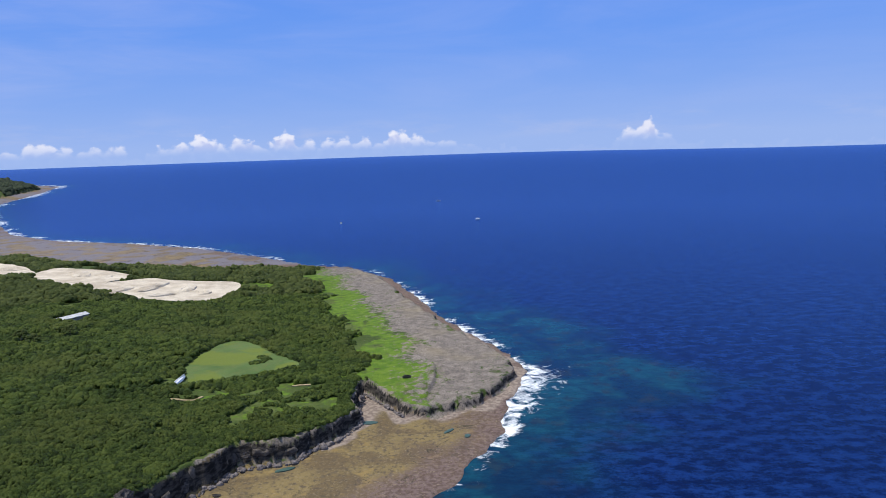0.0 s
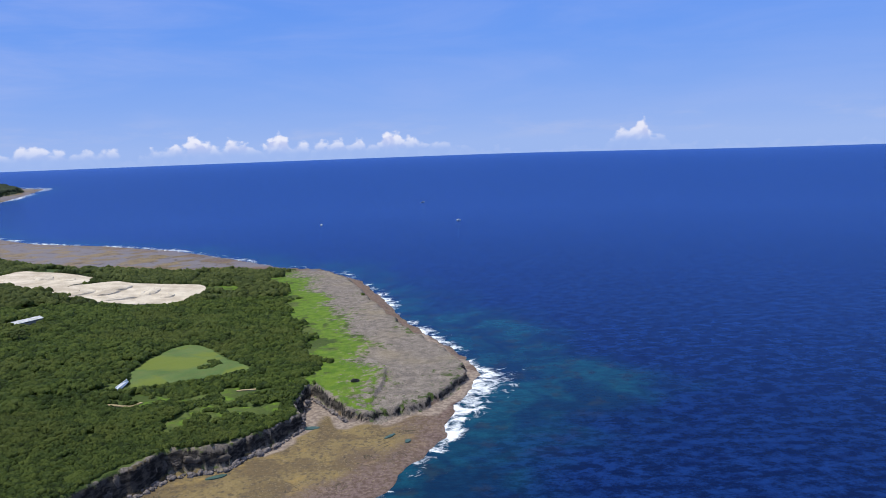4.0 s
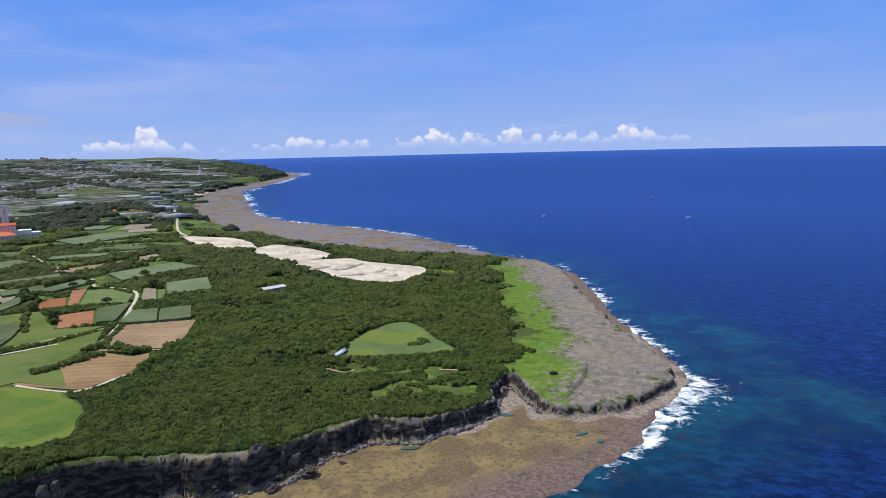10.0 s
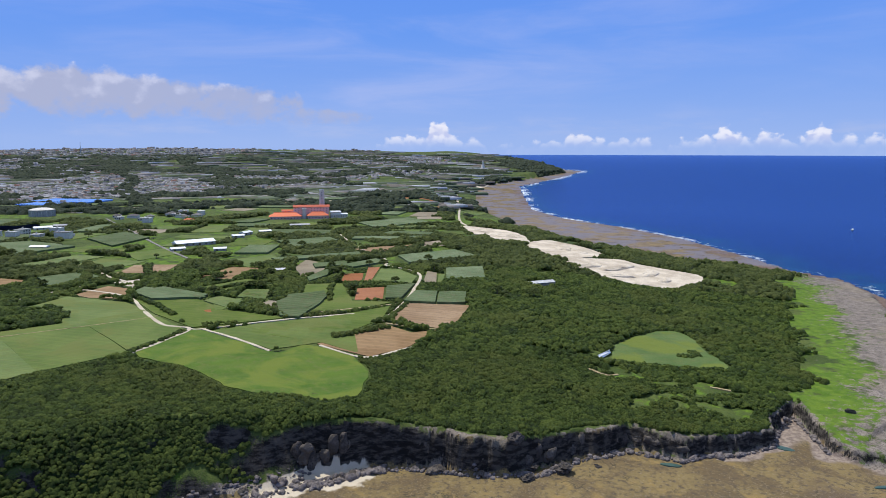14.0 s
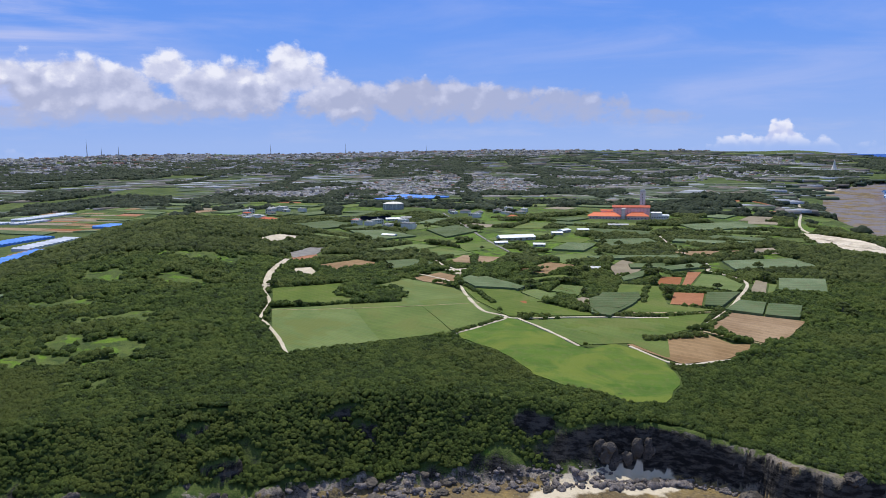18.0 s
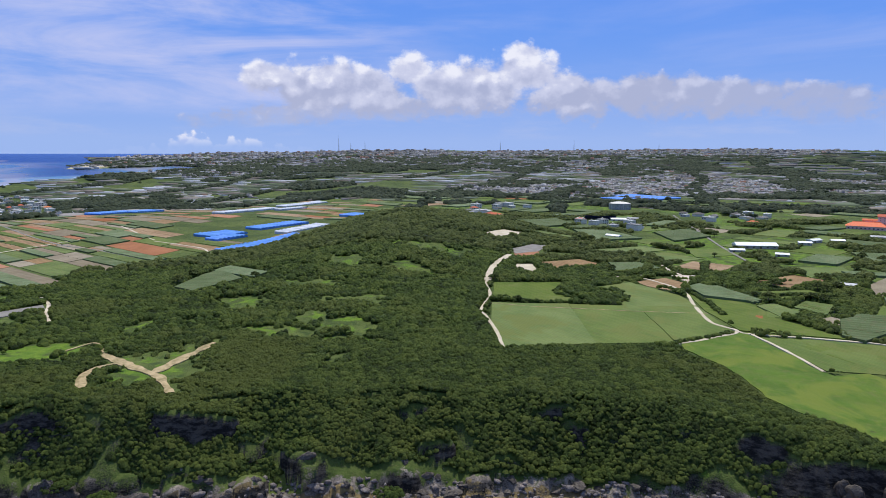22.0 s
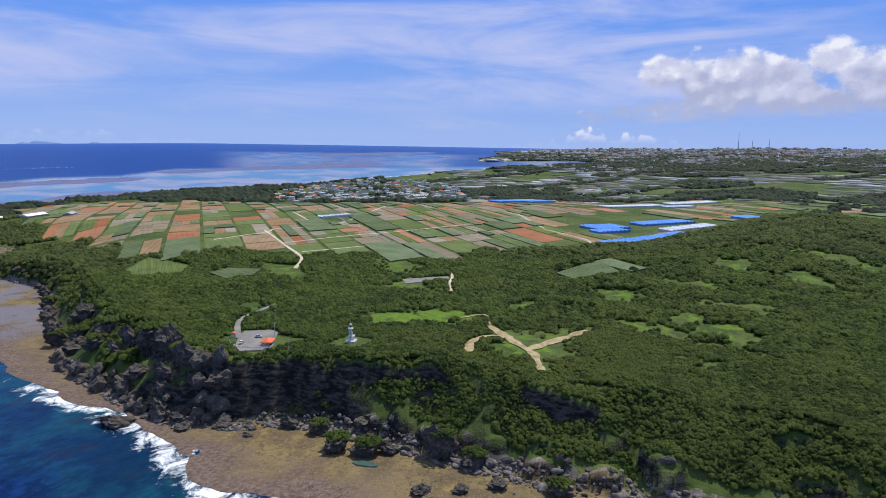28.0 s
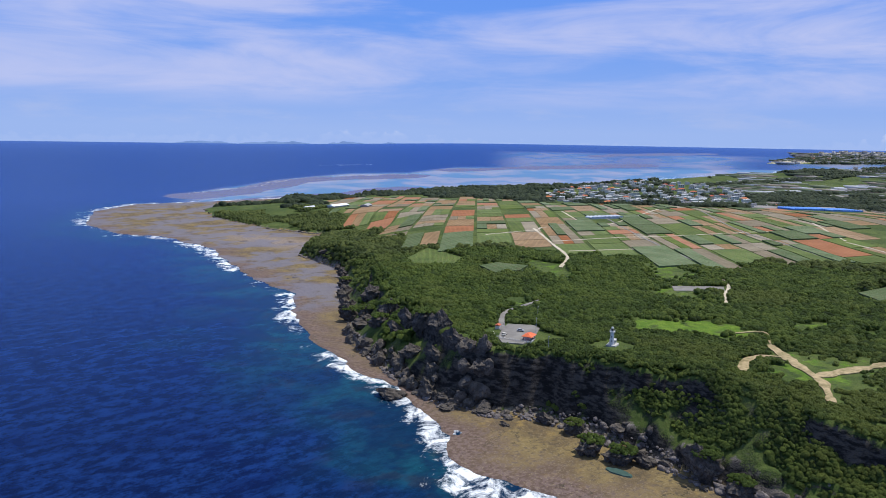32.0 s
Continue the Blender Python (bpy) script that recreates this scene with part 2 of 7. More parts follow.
def sea_material():
    m, g = material("sea_water")
    deep = g.mix(g.remap(g.noise(0.004, 4, vec=g.pos), 0.35, 0.65), (0.0012, 0.008, 0.058), (0.0018, 0.0112, 0.076))
    shallow = g.mix(g.remap(g.noise(0.02, 4, vec=g.pos, distort=0.6), 0.4, 0.62), (0.0035, 0.026, 0.062), (0.007, 0.062, 0.09))
    shallow = g.mix(g.math("MULTIPLY", g.remap(g.noise(0.06, 4, vec=g.pos), 0.52, 0.66), 0.6), shallow, (0.02, 0.03, 0.035))
    lagoon = g.mix(g.remap(g.noise(0.006, 4, vec=g.pos, distort=0.5), 0.38, 0.62), (0.13, 0.25, 0.31), (0.36, 0.35, 0.33))
    # small waves: their light and shade are put into the water colour
    ripple_shade = g.noise(0.11, 8, 0.76, g.scaled(g.pos, 0.8, 1.2, 1))
    deep = g.mix(g.remap(ripple_shade, 0.42, 0.6), g.mix(0.7, deep, (0.0008, 0.004, 0.026)), g.mix(0.3, deep, (0.014, 0.06, 0.25)))
    # wave groups: shade put into the colour as darker patches
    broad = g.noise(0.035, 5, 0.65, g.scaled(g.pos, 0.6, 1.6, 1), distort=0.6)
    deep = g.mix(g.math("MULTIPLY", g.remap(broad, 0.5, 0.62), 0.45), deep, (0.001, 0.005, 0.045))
    shallow = g.mix(g.remap(ripple_shade, 0.4, 0.62), g.mix(0.45, shallow, (0.002, 0.008, 0.03)), shallow)
    near = g.attr("shallow")
    col = g.mix(g.remap(g.math("ADD", near, g.math("MULTIPLY", g.math("SUBTRACT", g.noise(0.013, 4, vec=g.pos), 0.5), 0.9)), 0.25, 0.85), deep, shallow)
    col = g.mix(g.attr("lagoon"), col, lagoon)
    col = g.mix(g.remap(g.math("ADD", g.attr("bar"), g.math("MULTIPLY", g.math("SUBTRACT", g.noise(0.012, 4, vec=g.pos), 0.5), 1.0)), 0.4, 0.6), col, g.mix(g.noise(0.02, 5, vec=g.pos), (0.13, 0.095, 0.06), (0.24, 0.19, 0.13)))
    # surf: lacy white water along the reef edge
    lace = g.noise(0.075, 6, 0.68, g.scaled(g.pos, 1.0, 1.2, 1), distort=0.7)
    fine = g.noise(0.7, 5, 0.7, g.pos, distort=0.8)
    cover = g.math("ADD", g.math("MULTIPLY", g.attr("surf"), 0.42), g.math("ADD", g.math("MULTIPLY", lace, 1.3), g.math("MULTIPLY", fine, 0.3)))
    foam = g.remap(cover, 1.09, 1.34)
    caps = g.math("MULTIPLY", g.remap(g.noise(0.05, 5, 0.7, g.scaled(g.pos, 0.6, 1.2, 1)), 0.745, 0.77), 0.5)
    foam = g.math("MAXIMUM", foam, caps)
    col = g.mix(foam, col, (0.8, 0.83, 0.85))
    rough = g.math("ADD", g.math("MULTIPLY", foam, 0.6), 0.2)
    swell = g.node("ShaderNodeTexWave", wave_type="BANDS")
    g.plug(swell.inputs["Vector"], g.scaled(g.pos, 0.55, -0.83, 0))
    swell.inputs["Scale"].default_value, swell.inputs["Distortion"].default_value, swell.inputs["Detail"].default_value = 0.03, 9.0, 3
    chop = g.noise(0.28, 5, 0.6, g.scaled(g.pos, 0.7, 1.5, 1))
    height = g.math("ADD", g.math("MULTIPLY", swell.outputs["Fac"], 0.5), g.math("ADD", chop, g.math("MULTIPLY", foam, 0.5)))
    gloss = g.node("ShaderNodeBsdfGlossy")
    body = g.node("ShaderNodeBsdfDiffuse")
    bumped = g.node("ShaderNodeBump")
    bumped.inputs["Strength"].default_value, bumped.inputs["Distance"].default_value = 0.6, 1.0
    g.plug(bumped.inputs["Height"], height)
    for shader in (gloss, body):
        g.t.links.new(bumped.outputs[0], shader.inputs["Normal"])
    g.plug(body.inputs["Color"], col)
    g.plug(gloss.inputs["Roughness"], rough)
    gloss.inputs["Color"].default_value = (0.4, 0.62, 1.0, 1)
    facing = g.node("ShaderNodeLayerWeight")
    facing.inputs[0].default_value = 0.5
    share = g.math("MULTIPLY", g.math("POWER", g.remap(facing.outputs["Facing"], 0.0, 1.0, 0.2, 0.93, False), 6.0), g.math("SUBTRACT", 1.0, foam))
    both = g.node("ShaderNodeMixShader")
    g.plug(both.inputs[0], share)
    g.t.links.new(body.outputs[0], both.inputs[1])
    g.t.links.new(gloss.outputs[0], both.inputs[2])
    g.t.nodes.remove(g.b)
    g.t.links.new(both.outputs[0], g.t.nodes["Material Output"].inputs[0])
    return m


def foliage(name, dark, mid, light, tip=None):
    """Leaf masses: every crown its own tone, leaves and gaps inside it; leaves let some light through."""
    m, g = material(name)
    rnd = g.node("ShaderNodeNewGeometry").outputs["Random Per Island"]
    tone = g.attr("tone")
    big, fine, leaf = g.noise(0.018, 3, vec=g.pos), g.noise(0.9, 5, 0.75, g.pos), g.noise(3.2, 4, 0.7, g.pos)
    f = g.math("ADD", g.math("MULTIPLY", rnd, 0.28), g.math("ADD", g.math("MULTIPLY", tone, 0.3), g.math("MULTIPLY", big, 0.3)))
    f = g.math("ADD", f, g.math("ADD", g.math("MULTIPLY", fine, 0.45), g.math("MULTIPLY", leaf, 0.25)))
    col = g.ramp(f, [(0.45, dark), (0.72, mid), (1.0, light)])
    if tip:
        col = g.mix(g.math("MULTIPLY", g.remap(g.math("ADD", g.noise(0.012, 4, vec=g.pos), g.math("MULTIPLY", tone, 0.12)), 0.55, 0.72), 0.6), col, tip)
    finish(g, col, 0.7, g.math("ADD", fine, g.math("MULTIPLY", leaf, 0.5)), 1.0, 1.3, spec=0.2)
    through_leaf = g.node("ShaderNodeBsdfTranslucent")
    g.plug(through_leaf.inputs["Color"], g.mix(0.35, col, tip or light))
    both = g.node("ShaderNodeMixShader")
    both.inputs[0].default_value = 0.45
    g.t.links.new(g.b.outputs[0], both.inputs[1])
    g.t.links.new(through_leaf.outputs[0], both.inputs[2])
    g.t.links.new(both.outputs[0], g.t.nodes["Material Output"].inputs[0])
    return m


MAT = {}
MAT["ground"] = ground_material()
MAT["sea"] = sea_material()
MAT["bush"] = foliage("bush_leaves", (0.023, 0.041, 0.009), (0.073, 0.12, 0.022), (0.165, 0.225, 0.042), (0.155, 0.188, 0.042))
MAT["coast_bush"] = foliage("coastal_bush_leaves", (0.024, 0.041, 0.01), (0.075, 0.12, 0.023), (0.165, 0.222, 0.044), (0.155, 0.185, 0.04))
MAT["wood"] = foliage("woodland_leaves", (0.032, 0.048, 0.013), (0.09, 0.124, 0.03), (0.165, 0.2, 0.052))
# bluish green for the far woods: distance haze put into the leaf colour
MAT["pine"] = foliage("windbreak_leaves", (0.026, 0.04, 0.025), (0.05, 0.072, 0.04), (0.09, 0.118, 0.062))
MAT["bark"] = plain("bark", (0.12, 0.095, 0.07), (0.22, 0.18, 0.14), 0.8, 9, 0.9, 0.6)


def rock_material():
    m, g = material("coral_rock")
    n1, n2, n3 = g.noise(0.25, 5, vec=g.pos), g.noise(1.4, 5, 0.65, g.pos), g.voronoi(0.9, g.pos)
    rnd = g.node("ShaderNodeNewGeometry").outputs["Random Per Island"]
    col = g.mix(g.remap(n1, 0.35, 0.65), (0.045, 0.04, 0.037), (0.13, 0.113, 0.098))
    col = g.mix(g.remap(n2, 0.46, 0.66), col, (0.028, 0.026, 0.026))
    col = g.mix(g.math("MULTIPLY", rnd, 0.35), col, (0.2, 0.17, 0.135))
    finish(g, col, 0.93, g.math("ADD", n2, g.math("MULTIPLY", n3, 0.5)), 0.8, 0.5, spec=0.15)
    return m


MAT["rock"] = rock_material()
MAT["rubble"] = plain("grey_coral_rubble", (0.09, 0.079, 0.077), (0.27, 0.235, 0.22), 0.4, 2.2, 0.95, 1.0, distance=0.6)
MAT["limestone"] = plain("pale_limestone_spoil", (0.42, 0.35, 0.26), (0.68, 0.6, 0.47), 0.05, 0.8, 0.95, 0.5, distance=0.6)
MAT["pool"] = plain("tide_pool_water", (0.035, 0.075, 0.065), (0.06, 0.11, 0.09), 0.3, 2, 0.45, 0.1, spec=0.25)
MAT["track"] = plain("coral_gravel_track", (0.42, 0.36, 0.26), (0.58, 0.51, 0.4), 0.1, 1.5, 0.95, 0.3)
MAT["dirt"] = plain("sandy_earth_track", (0.22, 0.18, 0.085), (0.46, 0.35, 0.2), 0.15, 0.6, 0.95, 0.5)
MAT["asphalt"] = plain("worn_asphalt", (0.165, 0.152, 0.138), (0.25, 0.235, 0.212), 0.12, 3, 0.9, 0.2)
MAT["cane"] = crop("sugar_cane", (0.08, 0.128, 0.048), (0.125, 0.175, 0.08), 1.5, 20, 0.3, 0.5, gaps=0.16)
MAT["grass"] = crop("mown_grass", (0.083, 0.132, 0.024), (0.122, 0.168, 0.036), 2.4, 62, 0.18, 0.15, (0.14, 0.13, 0.05), 0.1, 0.16, (0.15, 0.17, 0.045))
MAT["meadow"] = crop("rough_meadow", (0.066, 0.128, 0.022), (0.1, 0.162, 0.03), 14.0, 30, 0.05, 0.3, (0.16, 0.15, 0.055), 0.14, 0.08, (0.17, 0.205, 0.034))
MAT["ploughed"] = crop("ploughed_earth", (0.235, 0.15, 0.075), (0.32, 0.215, 0.115), 1.6, 55, 0.12, 0.15, (0.165, 0.1, 0.05), 0.25, 0.22)
MAT["redsoil"] = crop("red_soil", (0.28, 0.115, 0.05), (0.35, 0.15, 0.07), 1.8, 40, 0.2, 0.15, (0.22, 0.085, 0.035), 0.2, 0.15)
MAT["fallow"] = crop("fallow_soil", (0.21, 0.175, 0.12), (0.28, 0.24, 0.165), 1.8, 40, 0.25, 0.15, (0.16, 0.12, 0.075), 0.25, 0.15)
MAT["greens"] = crop("vegetable_rows", (0.07, 0.12, 0.026), (0.115, 0.165, 0.038), 1.3, 40, 0.3, 0.3, gaps=0.2)

# ---- the sky: blue dome, low cumulus, high veils ----
world = bpy.data.worlds.new("sky")
scene.world = world
world.use_nodes = True
world.node_tree.nodes.clear()
k = Nodes(world.node_tree)
k_out, k_bg, k_sky = k.node("ShaderNodeOutputWorld"), k.node("ShaderNodeBackground"), k.node("ShaderNodeTexSky", sky_type="NISHITA", sun_disc=False)
k_sky.sun_elevation, k_sky.sun_rotation = radians(SUN_ELEVATION), radians(-SUN_AZIMUTH)
k_sky.dust_density, k_sky.ozone_density, k_sky.altitude = 0.3, 3.0, 150
k_dir = k.node("ShaderNodeSeparateXYZ")
k.plug(k_dir.inputs[0], k.node("ShaderNodeTexCoord").outputs["Generated"])
az = k.math("MULTIPLY", k.math("ARCTAN2", k.math("MULTIPLY", k_dir.outputs[0], -1.0), k_dir.outputs[1]), 57.2958)
el = k.math("MULTIPLY", k.math("ARCSINE", k_dir.outputs[2]), 57.2958)
flat = k.node("ShaderNodeCombineXYZ")
k.plug(flat.inputs[0], az)
k.plug(flat.inputs[1], el)
flat = flat.outputs[0]
SKY = 1.0 / SKY_STRENGTH


def lit(r, g, b):
    return (r * SKY, g * SKY, b * SKY)


blue = k.ramp(k.remap(el, -2, 18, 0, 1, False), [(0.0, (0.33, 0.475, 0.85)), (0.13, (0.335, 0.48, 0.86)), (0.3, (0.24, 0.41, 0.87)), (0.55, (0.15, 0.335, 0.88)), (0.95, (0.1, 0.27, 0.86))])
scaled_blue = k.node("ShaderNodeVectorMath", operation="SCALE")
k.plug(scaled_blue.inputs[0], blue)
scaled_blue.inputs["Scale"].default_value = SKY
high = k.node("ShaderNodeVectorMath", operation="SCALE")
k.plug(high.inputs[0], k_sky.outputs[0])
high.inputs["Scale"].default_value = 1.9
# unseen white added above the view, so the fill light is less blue
overhead = k.mix(0.4, high.outputs[0], lit(0.42, 0.43, 0.47))
dome = k.mix(k.remap(el, 14, 40), scaled_blue.outputs[0], overhead)

# High veils: thin to the right, a broad streaked sheet over the land and the far bay.
veil_at = k.ramp(k.remap(az, -40, 180, 0, 1, False), [(0.0, (0.1,) * 3), (0.22, (0.16,) * 3), (0.33, (0.3,) * 3), (0.4, (0.42,) * 3), (0.5, (0.16,) * 3), (0.575, (0.3,) * 3), (0.625, (0.95,) * 3), (0.78, (0.8,) * 3), (1.0, (0.8,) * 3)])
streak = k.noise(0.13, 6, 0.6, k.scaled(flat, 0.42, 2.3, 1), distort=0.5)
broad = k.noise(0.05, 3, 0.5, k.scaled(flat, 0.7, 2.2, 1), distort=0.8)
veil_el = k.math("MULTIPLY", k.remap(el, 2.0, 4.0), k.remap(el, 30, 12))
veil = k.math("MULTIPLY", k.remap(k.math("ADD", k.math("MULTIPLY", streak, 0.65), k.math("MULTIPLY", broad, 0.45)), 0.44, 0.72), k.math("MULTIPLY", veil_at, veil_el))
col = k.mix(k.math("MULTIPLY", veil, 0.95), dome, lit(0.56, 0.6, 0.88))

# Cumulus: heaps of round puffs at bearing, elevation, breadth and height in degrees.
HEAPS = [(79, 6.0, 4.0, 2.0), (79.3, 7.4, 2.0, 1.2), (83.5, 4.7, 4.0, 1.7), (88.4, 6.3, 2.6, 1.7), (92, 4.4, 4.5, 1.8), (99.3, 5.7, 2.8, 1.3), (96, 4.4, 4.5, 1.5),
         (97, 2.8, 7.0, 1.0), (75, 4.2, 5.5, 2.2), (69, 4.2, 6.0, 2.1), (63, 3.9, 6.0, 1.9), (57, 3.4, 5.0, 1.7), (51, 2.6, 5.0, 0.8), (84, 4.9, 7.0, 2.6), (94, 5.0, 7.5, 2.4), (90, 3.4, 12.0, 1.3), (103, 2.2, 4.0, 0.8)]
grain = k.noise(0.55, 7, 0.6, k.scaled(flat, 1.0, 1.25, 1))
warp_noise = k.node("ShaderNodeTexNoise")
k.plug(warp_noise.inputs["Vector"], flat)
warp_noise.inputs["Scale"].default_value, warp_noise.inputs["Detail"].default_value = 0.8, 4
warp = k.node("ShaderNodeVectorMath", operation="MULTIPLY_ADD")
k.plug(warp.inputs[0], warp_noise.outputs[1])
warp.inputs[1].default_value = (1.3, 1.3, 0)
k.plug(warp.inputs[2], k.scaled(flat, 1.0, 1.2, 1))
lifted = k.node("ShaderNodeVectorMath", operation="ADD")
k.plug(lifted.inputs[0], warp.outputs[0])
lifted.inputs[1].default_value = (0.2, 0.55, 0)


def heap_field(heaps):
    best = None
    for ha, he, hw, hh in heaps:
        away = k.node("ShaderNodeVectorMath", operation="SUBTRACT")
        k.plug(away.inputs[0], flat)
        away.inputs[1].default_value = (ha, he, 0)
        away2 = k.node("ShaderNodeVectorMath", operation="MULTIPLY")
        k.plug(away2.inputs[0], away.outputs[0])
        away2.inputs[1].default_value = (1 / hw, 1 / hh, 0)
        size = k.node("ShaderNodeVectorMath", operation="LENGTH")
        k.plug(size.inputs[0], away2.outputs[0])
        v = k.math("SUBTRACT", 1.0, size.outputs["Value"])
        best = v if best is None else k.math("MAXIMUM", best, v)
    return best


def cumulus(under, heaps, puff_scale, bright, dull, dark, thick):
    puffs, above = k.voronoi(puff_scale, warp.outputs[0], "SMOOTH_F1"), k.voronoi(puff_scale, lifted.outputs[0], "SMOOTH_F1")
    depth = k.math("ADD", heap_field(heaps), k.math("ADD", k.math("MULTIPLY", k.math("SUBTRACT", grain, 0.52), 1.25), k.math("MULTIPLY", k.math("SUBTRACT", 0.45, puffs), 0.55)))
    body = k.math("MULTIPLY", k.remap(depth, 0.02, 0.42), thick)
    relief = k.math("ADD", k.math("MULTIPLY", k.math("SUBTRACT", above, puffs), 1.5), k.math("MULTIPLY", k.math("SUBTRACT", grain, 0.5), 1.6))
    top_light = k.math("ADD", relief, k.remap(el, 2.5, 7.5, -0.6, 0.5, False))
    top_light = k.math("SUBTRACT", top_light, k.remap(az, 78, 70, 0.0, 0.3))
    tone = k.mix(k.remap(top_light, -0.45, 0.2), dark, k.mix(k.remap(top_light, 0.1, 0.6), dull, bright))
    return k.mix(body, under, tone)


col = cumulus(col, HEAPS, 0.62, lit(0.86, 0.87, 0.97), lit(0.6, 0.63, 0.82), lit(0.42, 0.46, 0.66), k.math("MULTIPLY", k.remap(k.math("ADD", el, k.math("MULTIPLY", k.math("SUBTRACT", grain, 0.5), 5.0)), 1.4, 3.8, 0.12, 0.96), k.remap(az, 52, 72, 0.8, 1.0)))
# Low far cumulus along the horizon: height of the tops over bearing, broken into small heaps.
TOPS = [(-40, 0.1), (-19, 0.15), (-18.0, 1.2), (-16.6, 2.0), (-15.0, 1.8), (-13.4, 0.3), (-8, 0.15), (-3, 0.5), (1, 1.5), (5, 1.8), (9, 1.4), (13, 1.9), (19, 1.7), (24, 1.0), (31, 1.5), (36, 0.6), (38.8, 1.3),
        (41.0, 2.3), (43.6, 2.3), (46, 1.0), (49, 0.2), (95, 0.2), (102, 1.3), (106, 1.5), (109, 0.6), (113, 0.1), (136, 0.1), (141, 0.6), (147, 0.8), (151, 0.4), (180, 0.1)]
tops = k.ramp(k.remap(az, -40, 180, 0, 1, False), [((a + 40) / 220, (h / 4,) * 3) for a, h in TOPS])
along = k.node("ShaderNodeCombineXYZ")
k.plug(along.inputs[0], az)
heaped = k.remap(k.noise(0.45, 1, 0.5, along.outputs[0]), 0.35, 0.65, 0.55, 1.15)
small, small_up = k.voronoi(1.7, warp.outputs[0], "SMOOTH_F1"), k.voronoi(1.7, lifted.outputs[0], "SMOOTH_F1")
puffy = k.noise(1.0, 6, 0.55, k.scaled(flat, 1.0, 1.3, 1))
rise = k.math("SUBTRACT", k.math("MULTIPLY", k.math("MULTIPLY", tops, 4.0), heaped), k.math("ADD", el, 0.12))
rise = k.math("ADD", rise, k.math("ADD", k.math("MULTIPLY", k.math("SUBTRACT", puffy, 0.5), 1.5), k.math("MULTIPLY", k.math("SUBTRACT", 0.4, small), 0.9)))
low_body = k.math("MULTIPLY", k.remap(rise, 0.05, 0.5), k.remap(el, 0.1, 1.4, 0.05, 0.95))
low_light = k.math("ADD", k.math("MULTIPLY", k.math("SUBTRACT", small_up, small), 1.4), k.math("ADD", k.math("MULTIPLY", k.math("SUBTRACT", puffy, 0.5), 1.4), k.remap(rise, 1.3, 0.1, -0.05, 0.55)))
col = k.mix(low_body, col, k.mix(k.remap(low_light, -0.2, 0.5), lit(0.56, 0.61, 0.88), lit(0.85, 0.86, 0.98)))
# long grey shelf of haze under the cumulus over land
shelf = k.math("MULTIPLY", k.math("MULTIPLY", k.remap(el, 0.6, 1.4), k.remap(el, 3.4, 1.8)), k.remap(k.noise(0.3, 5, 0.6, k.scaled(flat, 0.35, 1.6, 1)), 0.45, 0.7))
col = k.mix(k.math("MULTIPLY", shelf, 0.35), col, lit(0.5, 0.56, 0.8))
below = k.mix(k.remap(el, -2.2, -1.0), lit(0.03, 0.06, 0.2), col)
k.plug(k_bg.inputs[0], below)
k_bg.inputs[1].default_value = SKY_STRENGTH
k.t.links.new(k_bg.outputs[0], k_out.inputs[0])

# ---- terrain ----
EYE_H, R0, RIM = 150.0, 1800.0, 4900.0


def smooth(a, b, x):
    t = np.clip((x - a) / (b - a), 0, 1)
    return t * t * (3 - 2 * t)


def sea_level(x, y):
    """The sheet lies flat to R0; past it the far distance is drawn in, and it climbs to the horizon at the rim."""
    r = np.hypot(x, y)
    s = np.clip((r - R0) / (RIM - R0), 0, 1)
    az = np.degrees(np.arctan2(-x, y))
    dip = 0.0063 + s ** 2 * (0.0058 * smooth(134, 156, az) + 0.0040 * smooth(-4, -28, az))
    return np.where(r > R0, EYE_H - r * (dip + 0.07703 * (1 - s) ** 1.86), 0.0)


# Foot of the cliffs and the shore: x, y, height of the edge, breadth of the slope.
SHORE_RIGHT = [(-3150, 3755, 25, 60), (-2600, 3440, 20, 60), (-1960, 3020, 20, 40), (-1645, 2738, 14, 30), (-1625, 2455, 20, 30), (-1572, 1967, 4, 30),
               (-1076, 1384, 5, 25), (-793, 1141, 5, 25), (-556, 989, 5, 20), (-455, 949, 5, 20), (-319, 900, 5, 16), (-200, 893, 4, 12),
               (-150, 868, 5, 10), (-112, 790, 6, 10), (-82, 690, 6, 8), (-52, 600, 7, 8), (-26, 535, 6, 8), (-3, 480, 5.5, 7), (4, 440, 5.5, 6),
               (-8, 409, 5, 6), (-25, 386, 5, 6), (-53, 368, 5.5, 5)]
SHORE_BAY = [(-69, 373, 7, 5), (-86, 398, 8, 5), (-97, 414, 8, 5), (-97, 385, 9, 5), (-93, 364, 9, 5), (-103, 343, 9, 5),
             (-115, 331, 10, 5.5), (-121, 318, 11, 6), (-146, 312, 12, 8), (-160, 290, 13, 10), (-167, 262, 15, 9), (-186, 242, 17, 8), (-211, 229, 19, 8),
             (-231, 212, 22, 12), (-245, 178, 25, 22), (-262, 135, 27, 34), (-276, 80, 29, 42), (-281, 20, 30, 46), (-281, -40, 31, 46),
             (-276, -92, 32, 40)]
